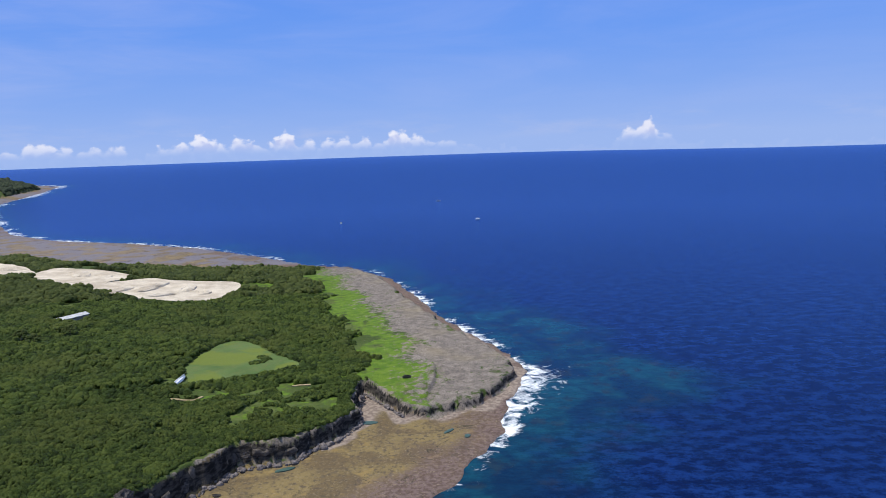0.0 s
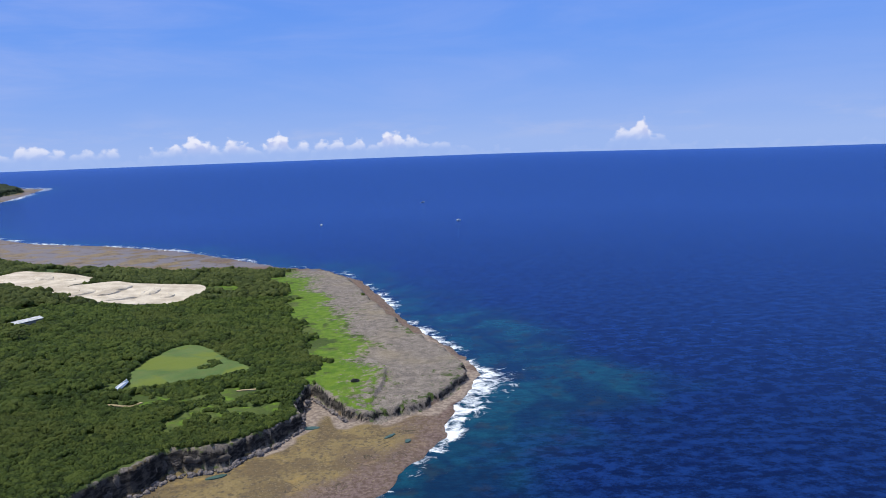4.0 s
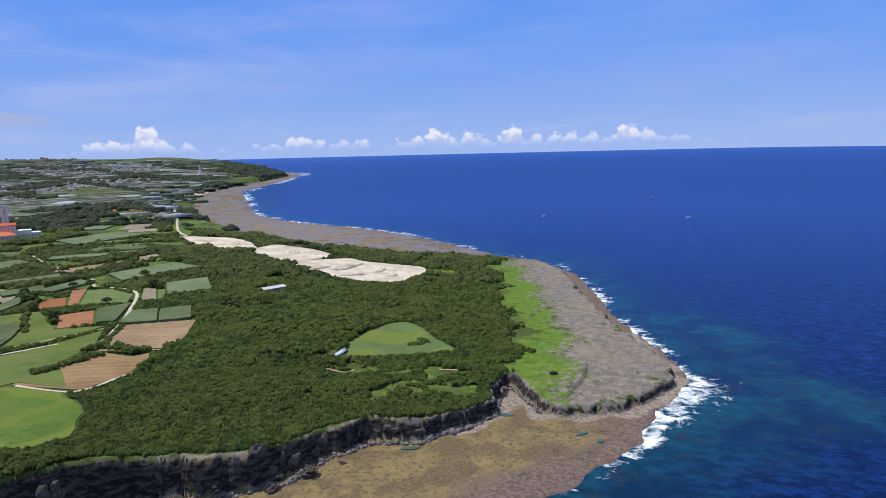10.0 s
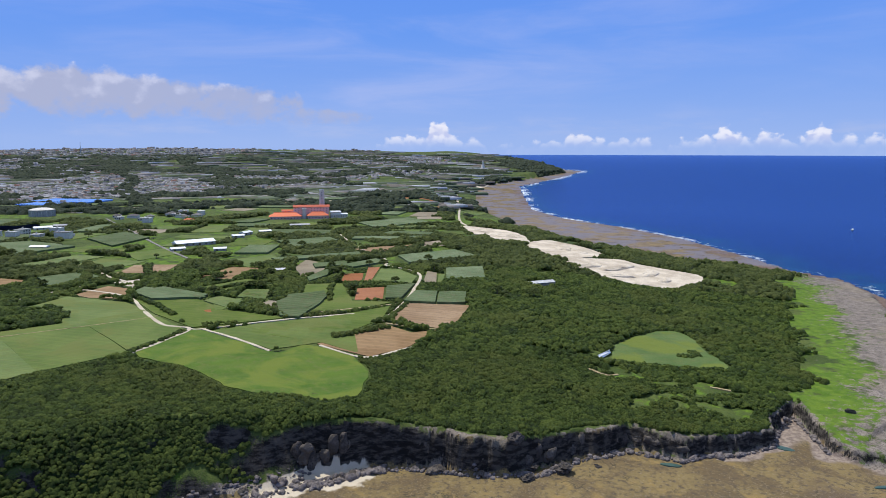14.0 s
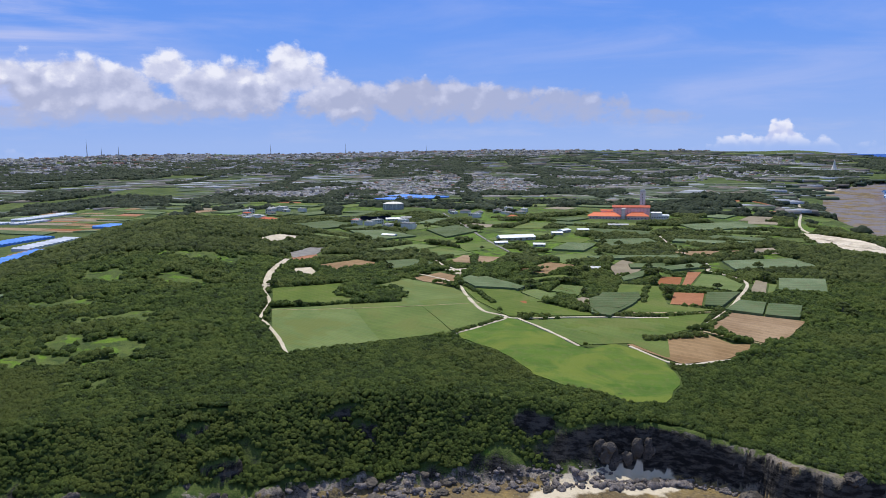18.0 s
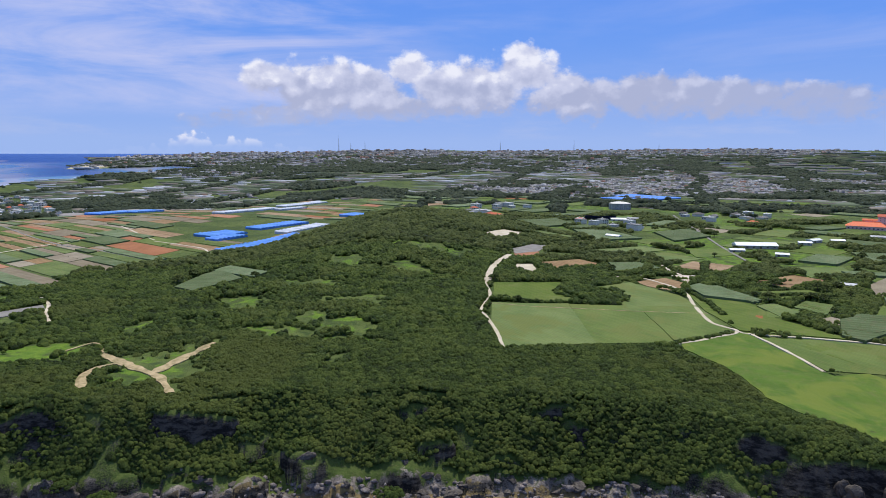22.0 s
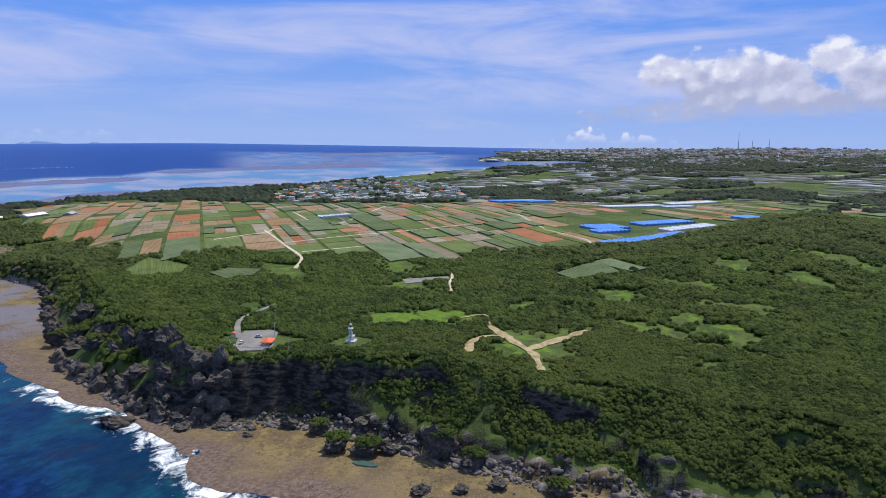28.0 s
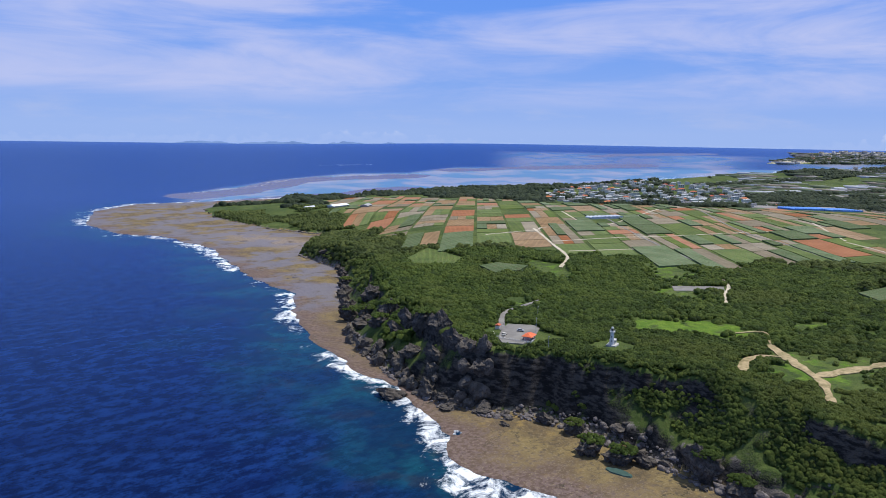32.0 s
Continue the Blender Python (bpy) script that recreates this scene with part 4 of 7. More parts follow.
def turned(bm, profile, n=24, cx=0.0, cy=0.0):
    """A body of revolution round the z axis from (radius, z) pairs, closed at both ends."""
    rings = []
    for r, z in profile:
        rings.append([bm.verts.new((cx + r * math.cos(2 * math.pi * k / n), cy + r * math.sin(2 * math.pi * k / n), z)) for k in range(n)])
    for a, b in zip(rings, rings[1:]):
        for k in range(n):
            bm.faces.new((a[k], a[(k + 1) % n], b[(k + 1) % n], b[k]))
    bm.faces.new(rings[0])
    bm.faces.new(rings[-1])
    return bm


def B():
    return bmesh.new()


# ---- fields and lanes, laid on the ground ----
TAKEN = []          # outlines that no scrub may grow in: points, margin
FIELD_LOOK = {
    "grass": ("mown green grass field with faint mower stripes", 0.5), "meadow": ("rough bright green meadow among the scrub", 0.45),
    "ploughed": ("bare brown ploughed field", 0.35), "redsoil": ("orange-red bare soil field", 0.35), "fallow": ("pale grey-brown fallow field", 0.35),
    "cane": ("dense grey-green sugar cane field", 2.2), "greens": ("dark green vegetable field in rows", 0.8), "dirt": ("worn sandy earth clearing", 0.4),
    "asphalt": ("grey asphalt yard", 0.45), "limestone": ("pale limestone spoil terrace of a quarry", 1.2), "track": ("pale coral gravel yard", 0.4),
    "panels": ("grassy yard below solar panels", 0.4)}


def drape(bm, lift, rounds=3, longest=22.0):
    bmesh.ops.triangulate(bm, faces=bm.faces)
    for _ in range(rounds):
        long_edges = [e for e in bm.edges if e.calc_length() > longest]
        if not long_edges:
            break
        bmesh.ops.subdivide_edges(bm, edges=long_edges, cuts=1, use_grid_fill=False)
        bmesh.ops.triangulate(bm, faces=bm.faces)
    co = np.array([v.co[:2] for v in bm.verts])
    z = ground_height(co[:, 0], co[:, 1])
    for v, h in zip(bm.verts, z):
        v.co.z = h + lift


def field(kind, points, lift=None, group="fields of the plateau"):
    if kind in ("meadow", "dirt", "limestone"):      # natural outlines
        line = smooth_line(points, steps=6)
        line = line + 3.0 * np.stack([fractal(line[:, 0], line[:, 1], 14, 2, 81), fractal(line[:, 0], line[:, 1], 14, 2, 91)], -1)
        points = [(float(x), float(y)) for x, y in line]
    bm = B()
    verts = [bm.verts.new((x, y, 0)) for x, y in points]
    bm.faces.new(verts)
    label, height = FIELD_LOOK[kind]
    height = lift or height
    drape(bm, height)
    rim = [e for e in bm.edges if e.is_boundary]
    if height > 0.6:        # a standing crop: slightly uneven top
        for v in bm.verts:
            v.co.z += 0.3 * noise.noise(v.co * 0.15)
    skirt = bmesh.ops.extrude_edge_only(bm, edges=rim)["geom"]
    for v in skirt:
        if isinstance(v, bmesh.types.BMVert):
            v.co.z -= height + 2.0
    ob = part("field", bm, "meadow" if kind == "panels" else kind)
    tagged(ob, label, "field", group)
    TAKEN.append((np.array(points, float), 2.0))
    return ob


def lane(kind, width, points):
    line = smooth_line(points, closed=False, steps=10)
    width *= 0.68
    along = np.gradient(line, axis=0)
    along /= np.linalg.norm(along, axis=1)[:, None] + 1e-9
    side = np.stack([-along[:, 1], along[:, 0]], -1)
    wob = 1 + (0.45 if kind == "dirt" else 0.18) * fractal(line[:, 0], line[:, 1], 8, 2, 3)
    cols = []
    for k in (-0.5, -0.17, 0.17, 0.5):
        p = line + side * (width * k * wob)[:, None]
        cols.append(np.column_stack([p, ground_height(p[:, 0], p[:, 1]) + 0.75 - 0.35 * abs(k)]))
    low = cols[0].copy(), cols[-1].copy()
    low[0][:, 2] -= 1.8
    low[1][:, 2] -= 1.8
    cols = [low[0], *cols, low[1]]
    bm = B()
    rows = [[bm.verts.new(c[i]) for c in cols] for i in range(len(line))]
    for a, b in zip(rows, rows[1:]):
        for k in range(len(cols) - 1):
            bm.faces.new((a[k], a[k + 1], b[k + 1], b[k]))
    ob = part("road" if kind == "asphalt" else "track", bm, kind)
    tagged(ob, {"track": "pale coral gravel farm track", "dirt": "sandy earth track through the scrub", "asphalt": "narrow grey asphalt road"}[kind], "road", kind="structure")
    TAKEN.append((line, width / 2 + 1.2 + 8.0 * float(np.hypot(*line[0]) > 1000), "line"))
    return ob


def taken(x, y, extra=0.0):
    """True where a field, lane or yard lies."""
    res = np.zeros(x.shape, bool)
    for entry in TAKEN:
        pts, margin = entry[0], entry[1] + extra
        lo, hi = pts.min(0) - margin, pts.max(0) + margin
        sel = np.nonzero((x > lo[0]) & (x < hi[0]) & (y > lo[1]) & (y < hi[1]) & ~res)[0]
        if not len(sel):
            continue
        if len(entry) > 2:
            d = np.full(len(sel), 1e9)
            for a, b in zip(pts, pts[1:]):
                dx, dy = b - a
                t = np.clip(((x[sel] - a[0]) * dx + (y[sel] - a[1]) * dy) / (dx * dx + dy * dy + 1e-9), 0, 1)
                d = np.minimum(d, np.hypot(x[sel] - a[0] - t * dx, y[sel] - a[1] - t * dy))
            res[sel] |= d < margin
        else:
            d = edge_distance(pts, x[sel], y[sel])[0]
            res[sel] |= d > -margin
    return res


def tri_mesh(name, verts, tris):
    me = bpy.data.meshes.new(name)
    me.vertices.add(len(verts))
    me.vertices.foreach_set("co", np.ascontiguousarray(verts, np.float32).ravel())
    me.loops.add(len(tris) * 3)
    me.loops.foreach_set("vertex_index", np.ascontiguousarray(tris, np.int32).ravel())
    me.polygons.add(len(tris))
    me.polygons.foreach_set("loop_start", np.arange(0, len(tris) * 3, 3, dtype=np.int32))
    me.update()
    return me


# Stacks and blocks that stand out: x, y, breadth, depth, height, bush on top
STACKS = [(-258, -183, 10, 7.5, 11, 1), (-276, -136, 13, 9, 17, 1), (-242, -128, 7, 5, 5.5, 0), (-251, -113, 6, 4, 5, 0), (-226, -300, 11, 7, 5.5, 0),
          (-241, -266, 8.5, 5, 5.5, 0), (-252, -250, 8, 5, 4.5, 0), (-249, -231, 4, 3, 3.5, 0), (-292, -420, 16, 11, 12, 0), (-264, -326, 12, 8, 11, 0),
          (-256, -297, 8, 7, 10, 0), (-168, 252, 5, 4, 4.2, 0), (-159, 270, 6.5, 5, 7, 0), (-150, 285, 3, 2.6, 2.2, 0), (-178, 256, 6, 5, 6, 0), (-172, 262, 5, 4, 5, 0)]
STACKS += [(-300, -455, 12, 8, 15, 1), (-318, -480, 10, 7, 13, 0), (-280, -385, 11, 8, 12, 1), (-275, -360, 9, 7, 10, 0), (-345, -530, 13, 9, 13, 0), (-368, -565, 11, 8, 12, 1),
           (-392, -605, 12, 8, 11, 0), (-415, -650, 10, 7, 9, 0), (-425, -700, 9, 6, 7, 0), (-285, -345, 9, 7, 14, 1), (-300, -430, 10, 8, 17, 1), (-268, -310, 8, 6, 13, 0)]
STACKS += [(-229, -302, 13, 8, 6, 0), (-247, -274, 10, 6, 8, 0), (-260, -260, 10, 7, 9, 0), (-262, -284, 12, 8, 16, 0), (-268, -306, 11, 8, 19, 0), (-279, -334, 12, 9, 20, 1), (-282, -354, 11, 8, 18, 0),
           (-292, -390, 13, 9, 18, 1), (-326, -458, 14, 10, 18, 0), (-268, -220, 7, 6, 8, 0), (-270, -203, 7, 6, 9, 1), (-262, -168, 11, 8, 10, 1), (-268, -160, 8, 6, 7, 0), (-274, -118, 9, 7, 11, 1),
           (-262, -100, 7, 5, 6, 0), (-268, -75, 9, 7, 9, 1), (-270, -40, 8, 6, 8, 0), (-272, 0, 10, 7, 10, 1), (-268, 40, 8, 6, 8, 0)]
field("grass", [(-569,176),(-591,214),(-537,237),(-473,231),(-474,209),(-488,173),(-529,186)])
field("ploughed", [(-595,221),(-611,255),(-588,263),(-552,242),(-573,224)])
field("grass", [(-509,78),(-509,137),(-405,128),(-401,69),(-444,68)])
field("grass", [(-507,137),(-499,188),(-403,177),(-405,128)])
field("grass", [(-499,188),(-496,233),(-427,226),(-403,178)])
field("grass", [(-579,90),(-588,150),(-544,142),(-514,150),(-522,81)])
field("meadow", [(-401,180),(-422,227),(-414,233),(-349,239),(-338,266),(-298,266),(-263,237),(-275,213),(-308,191),(-362,188)])
field("grass", [(-540,245),(-542,271),(-502,280),(-458,274),(-404,291),(-428,232),(-482,233)])
field("redsoil", [(-489,252),(-494,279),(-462,274),(-457,259)])
field("cane", [(-564,257),(-565,283),(-508,291),(-502,280),(-542,271)])
field("greens", [(-496,280),(-502,297),(-474,302),(-459,279)])
field("greens", [(-488,305),(-509,328),(-493,339),(-464,316)])
field("fallow", [(-453,302),(-460,316),(-444,323),(-433,296)])
field("cane", [(-447,314),(-458,342),(-428,346),(-419,334),(-395,296),(-408,289)])
field("grass", [(-412,235),(-400,280),(-378,330),(-311,277),(-341,272),(-350,241)])
field("ploughed", [(-340,268),(-344,294),(-347,332),(-318,332),(-312,351),(-300,313),(-298,301),(-302,278)])
field("ploughed", [(-352,342),(-380,391),(-345,429),(-316,377),(-315,355)])
field("grass", [(-340,271),(-407,244),(-390,290),(-385,328),(-381,374),(-354,338),(-347,301)])
field("grass", [(-417,310),(-491,378),(-471,402),(-412,362),(-388,385),(-392,334)])
field("redsoil", [(-414,366),(-446,398),(-435,420),(-400,384)])
field("redsoil", [(-478,406),(-505,435),(-495,450),(-467,422)])
field("redsoil", [(-466,424),(-515,475),(-508,485),(-464,431)])
field("grass", [(-461,431),(-502,481),(-488,492),(-449,477),(-429,448)])
field("cane", [(-432,420),(-423,447),(-391,396),(-398,385)])
field("cane", [(-382,390),(-402,425),(-390,440),(-364,408)])
field("cane", [(-387,439),(-374,460),(-349,428),(-363,409)])
field("fallow", [(-434,471),(-461,505),(-449,506),(-417,469),(-424,462)])
field("grass", [(-444,503),(-439,507),(-411,470),(-415,469)])
field("cane", [(-454,526),(-439,567),(-401,522),(-419,486)])
field("ploughed", [(-623,549),(-596,636),(-572,605),(-595,542)])
field("fallow", [(-600,653),(-597,679),(-561,649),(-569,617)])
field("cane", [(-631,439),(-595,534),(-577,522),(-613,434)])
field("fallow", [(-568,423),(-600,462),(-585,463),(-545,446),(-530,423),(-521,395)])
field("cane", [(-511,394),(-527,424),(-532,439),(-507,415),(-495,384)])
field("cane", [(-567,445),(-557,483),(-536,465),(-548,433)])
field("redsoil", [(-465,250),(-481,273),(-459,271),(-452,253)])
field("cane", [(-461,336),(-452,366),(-434,354),(-412,317),(-424,299)])
field("cane", [(-1101,204),(-1152,281),(-1057,294),(-1001,223)])
field("cane", [(-977,264),(-970,313),(-882,333),(-857,262)])
field("fallow", [(-846,222),(-868,256),(-829,245),(-825,219)])
field("cane", [(-687,225),(-691,265),(-654,267),(-637,218)])
field("grass", [(-547,306),(-549,355),(-520,361),(-515,310)])
field("greens", [(-493,313),(-507,328),(-495,341),(-472,323)])
field("grass", [(-489,284),(-482,306),(-458,286),(-461,269)])
field("grass", [(-663,400),(-658,458),(-623,448),(-604,392)])
field("cane", [(-576,271),(-531,286),(-501,285),(-527,253),(-564,255)])
field("grass", [(-791,352),(-796,407),(-746,404),(-731,339)])
field("cane", [(-946,373),(-982,439),(-898,434),(-855,366)])
field("cane", [(-540,461),(-544,513),(-522,504),(-523,461)])
field("cane", [(-544,547),(-526,625),(-483,612),(-503,523)])
field("cane", [(-747,529),(-727,600),(-679,580),(-683,509)])
field("cane", [(-846,759),(-839,873),(-761,844),(-771,726)])
field("grass", [(-852,704),(-838,752),(-775,707),(-785,659)])
field("cane", [(-587,-181),(-642,-172),(-664,-160),(-604,-128),(-566,-160)])
field("cane", [(-661,-167),(-683,-156),(-620,-108),(-605,-118)])
field("cane", [(-436,-447),(-458,-445),(-467,-415),(-444,-404),(-422,-413)])
field("greens", [(-428,-545),(-482,-578),(-460,-495),(-430,-477),(-402,-497)])
field("asphalt", [(-502,-290),(-535,-263),(-520,-254),(-486,-278)])
field("asphalt", [(-280,-268),(-298,-281),(-306,-285),(-316,-273),(-314,-266),(-297,-255),(-282,-250),(-274,-259)])
field("limestone", [(-398,658),(-395,701),(-367,732),(-337,733),(-272,738),(-269,668),(-296,643),(-328,639),(-366,647)])
field("limestone", [(-488,723),(-487,775),(-395,751),(-395,714),(-410,674)])
field("limestone", [(-688,823),(-612,823),(-561,805),(-498,745),(-547,735),(-624,775)])
field("track", [(-623,265),(-622,288),(-602,285),(-596,267)])
field("track", [(-666,141),(-644,141),(-629,133),(-641,123),(-659,121)])
field("asphalt", [(-735,133),(-782,165),(-791,187),(-737,162),(-711,132)])
field("redsoil", [(-714,131),(-741,163),(-715,160),(-699,131)])
field("track", [(-795,107),(-875,147),(-888,202),(-821,152),(-778,118)])
field("panels", [(-1105,336),(-1206,390),(-1229,446),(-1069,379)])
lane("track", 3.5, [(-400,69),(-431,70),(-469,68),(-488,67),(-533,80),(-570,82),(-589,86)])
lane("track", 9, [(-584,85),(-629,95),(-670,110),(-704,126)])
lane("track", 4, [(-401,178),(-412,205),(-426,229),(-449,222),(-501,233),(-544,245),(-583,243),(-616,227),(-612,200),(-599,174)])
lane("track", 4, [(-616,227),(-643,264),(-649,274),(-698,280),(-737,279)])
lane("track", 4, [(-649,274),(-605,274),(-571,257)])
lane("track", 3.2, [(-426,229),(-419,236),(-403,282),(-381,336)])
lane("track", 3.2, [(-418,235),(-349,239)])
lane("track", 4, [(-350,335),(-384,394),(-416,440),(-449,482),(-475,495),(-505,496),(-512,497),(-537,521),(-604,551),(-714,615),(-748,637)])
lane("track", 3, [(-337,268),(-302,276),(-297,310)])
lane("dirt", 3, [(-345,334),(-313,352)])
lane("dirt", 3, [(-409,304),(-394,342),(-381,388)])
lane("asphalt", 5, [(-696,380),(-839,413),(-1105,485),(-1230,520)])
lane("track", 10, [(-1410,1684),(-1163,1399)])
lane("track", 6, [(-1066,1287),(-827,996),(-735,889),(-680,839)])
lane("dirt", 8, [(-395,-163),(-384,-151),(-373,-140),(-364,-130),(-355,-120),(-342,-112),(-328,-105)])
lane("dirt", 9, [(-416,-106),(-400,-111),(-383,-117),(-366,-122),(-358,-125)])
lane("dirt", 6.5, [(-336,-150),(-355,-157),(-372,-154),(-380,-147)])
lane("dirt", 3, [(-205,372),(-192,371),(-187,377)])
field("meadow", [(-202,400),(-215,428),(-220,462),(-212,512),(-196,508),(-180,488),(-162,470),(-146,449),(-158,433),(-184,416)])
lane("dirt", 1.2, [(-506,76),(-477,210),(-473,231)])
lane("track", 5, [(-682,-601),(-597,-498),(-541,-430),(-490,-396)])
lane("track", 4, [(-581,-588),(-668,-588),(-707,-600),(-795,-570),(-1039,-649),(-1155,-682)])
lane("track", 4, [(-903,-736),(-775,-591)])
lane("asphalt", 4, [(-957,-718),(-808,-555),(-692,-422),(-611,-318)])
lane("track", 4, [(-607,-506),(-708,-482),(-772,-454),(-869,-420),(-982,-363)])
lane("track", 4, [(-568,-450),(-648,-417),(-676,-404)])
lane("asphalt", 4, [(-1105,-599),(-897,-429),(-822,-336),(-755,-263),(-727,-227)])
lane("track", 4, [(-1083,-411),(-955,-331),(-914,-304)])
lane("track", 4, [(-903,-300),(-842,-229),(-787,-202),(-755,-186)])
lane("asphalt", 5, [(-292,-276),(-319,-303),(-336,-313),(-349,-316),(-382,-322)])
lane("track", 4, [(-468,-226),(-506,-247),(-536,-259),(-562,-277)])
lane("dirt", 2.5, [(-402,-189),(-421,-178),(-395,-162)])
lane("dirt", 2.5, [(-141,405),(-130,409)])

# The plain behind the village: a skewed grid of small parcels with lanes between them.
PLAIN = np.array([(-490, -600), (-560, -440), (-715, -245), (-775, -200), (-960, -75), (-1120, -60), (-1700, 20), (-1780, -270), (-1490, -560),
                  (-1230, -640), (-1120, -800), (-1130, -1180), (-900, -1350), (-760, -1260), (-640, -1000)], float)
AXIS_U, AXIS_V = np.array([0.69, 0.724]), np.array([-0.934, 0.357])
pick = random.Random(11)
SKIP = [(-1050, -190, 150), (-840, -150, 75), (-1450, -545, 95), (-1390, -280, 105), (-1600, -200, 80)]
for a in range(-30, 30):
    v = a * 46.0
    u = -1500.0 + pick.random() * 40
    while u < 900:
        length = pick.choice((38, 55, 70, 90, 120))
        c = AXIS_U * (u + length / 2) + AXIS_V * (v + 23) + np.array([-950.0, -500.0])
        if inside(PLAIN, c[:1], c[1:])[0] and all(math.hypot(c[0] - sx, c[1] - sy) > sr for sx, sy, sr in SKIP) and pick.random() < 0.93:
            gap = 1.5 if a % 3 else 3.2
            strips = pick.choice((1, 1, 2, 3))
            for s in range(strips):
                v0, v1 = v + gap + (46 - 2 * gap) * s / strips, v + gap + (46 - 2 * gap) * (s + 1) / strips - (0.6 if strips > 1 else 0)
                kind = pick.choices(("cane", "greens", "ploughed", "redsoil", "fallow", "grass"), (22, 14, 22, 10, 26, 6))[0]
                q = [AXIS_U * (u + 1) + AXIS_V * v0, AXIS_U * (u + length - 1.5) + AXIS_V * v0,
                     AXIS_U * (u + length - 1.5) + AXIS_V * v1, AXIS_U * (u + 1) + AXIS_V * v1]
                field(kind, [(float(p[0] - 950), float(p[1] - 500)) for p in q], {"cane": 1.6, "greens": 0.5}.get(kind), "parcels of the plain")
        u += length

# Parcels among the hedges of the middle distance.
done = [np.asarray(t[0]) for t in TAKEN]
for k in range(1500):
    az, r = radians(pick.uniform(38, 92)), pick.uniform(640, 1750)
    cx, cy = -math.sin(az) * r, math.cos(az) * r
    L, Wd, turn = pick.uniform(45, 105), pick.uniform(26, 52), radians(35 + 90 * (k % 2) + pick.uniform(-12, 12))
    co, si = math.cos(turn), math.sin(turn)
    q = [(cx + i * L / 2 * co - j * Wd / 2 * si, cy + i * L / 2 * si + j * Wd / 2 * co) for i, j in ((-1, -1), (1, -1), (1, 1), (-1, 1))]
    pts = np.array(q + [(cx, cy)] + [((q[i][0] + q[i - 1][0]) / 2, (q[i][1] + q[i - 1][1]) / 2) for i in range(4)])
    if value_noise(np.array(cx), np.array(cy), 260, 21) < -0.35 or bump(cx, cy, -900, 40, 330, 170, -5) > 0.35:
        continue
    lo, hi = pts.min(0) - 5, pts.max(0) + 5
    if math.hypot(cx + 990, cy - 780) < 120 or math.hypot(cx + 1365, cy - 465) < 90:
        continue
    clash = False
    for t in done:
        if t.max(0)[0] < lo[0] or t.min(0)[0] > hi[0] or t.max(0)[1] < lo[1] or t.min(0)[1] > hi[1]:
            continue
        if (inside(np.asarray(q), t[:, 0], t[:, 1]).any() if len(t) > 2 else False) or (len(t) > 2 and inside(t, pts[:, 0], pts[:, 1]).any()):
            clash = True
            break
    if clash:
        continue
    kind = pick.choices(("cane", "grass", "greens", "ploughed", "fallow", "redsoil", "meadow"), (40, 22, 12, 8, 6, 3, 9))[0]
    field(kind, q)
    done.append(np.array(q))

# ---- building materials ----
MAT["white"] = plain("cream_painted_concrete", (0.58, 0.55, 0.48), (0.72, 0.69, 0.62), 0.4, 4, 0.8, 0.1)
MAT["tower_white"] = plain("weathered_white_paint", (0.62, 0.6, 0.56), (0.76, 0.74, 0.7), 0.5, 4, 0.7, 0.1)
MAT["concrete"] = plain("weathered_concrete", (0.3, 0.29, 0.27), (0.46, 0.45, 0.43), 0.3, 3, 0.85, 0.2, vary=0.35)
MAT["roof_grey"] = plain("dark_tile_roof", (0.09, 0.085, 0.085), (0.17, 0.16, 0.155), 0.5, 4, 0.8, 0.3, vary=0.4)
MAT["roof_light"] = plain("pale_flat_roof", (0.3, 0.3, 0.295), (0.5, 0.5, 0.49), 0.4, 3, 0.85, 0.1, vary=0.5)
MAT["roof_white"] = plain("white_metal_roof", (0.68, 0.69, 0.7), (0.82, 0.83, 0.84), 0.3, 3, 0.5, 0.1, vary=0.08)
MAT["roof_red"] = plain("red_clay_tiles", (0.42, 0.1, 0.04), (0.58, 0.17, 0.075), 0.6, 4, 0.8, 0.4, vary=0.2)
MAT["roof_orange"] = plain("bright_orange_roof", (0.68, 0.13, 0.045), (0.78, 0.19, 0.07), 0.5, 5, 0.65, 0.2)
MAT["pink"] = plain("pinkish_render", (0.74, 0.5, 0.46), (0.84, 0.6, 0.56), 0.1, 1.5, 0.8, 0.1)
MAT["glass"] = plain("dark_window_glass", (0.02, 0.022, 0.024), (0.04, 0.043, 0.046), 1.0, 5, 0.4, 0.0, spec=0.25)
MAT["blue_net"] = plain("blue_shade_net", (0.06, 0.2, 0.6), (0.12, 0.3, 0.72), 0.08, 1.5, 0.7, 0.1, vary=0.15)
MAT["white_net"] = plain("pale_shade_net", (0.42, 0.46, 0.54), (0.55, 0.58, 0.65), 0.08, 1.5, 0.7, 0.1, vary=0.15)
MAT["steel"] = plain("galvanised_steel", (0.36, 0.37, 0.38), (0.48, 0.49, 0.5), 1, 8, 0.5, 0.1, 0.7)
MAT["timber"] = plain("dark_timber", (0.07, 0.05, 0.035), (0.13, 0.095, 0.065), 1, 9, 0.8, 0.3)
MAT["panel"] = plain("solar_cells", (0.012, 0.02, 0.07), (0.02, 0.035, 0.11), 0.5, 3, 0.6, 0.0, spec=0.2)
MAT["tyre"] = plain("black_rubber", (0.015, 0.015, 0.015), (0.03, 0.03, 0.03), 2, 9, 0.9, 0.1)
MAT["paint_line"] = plain("white_road_paint", (0.6, 0.6, 0.58), (0.75, 0.75, 0.73), 2, 9, 0.8, 0.1)
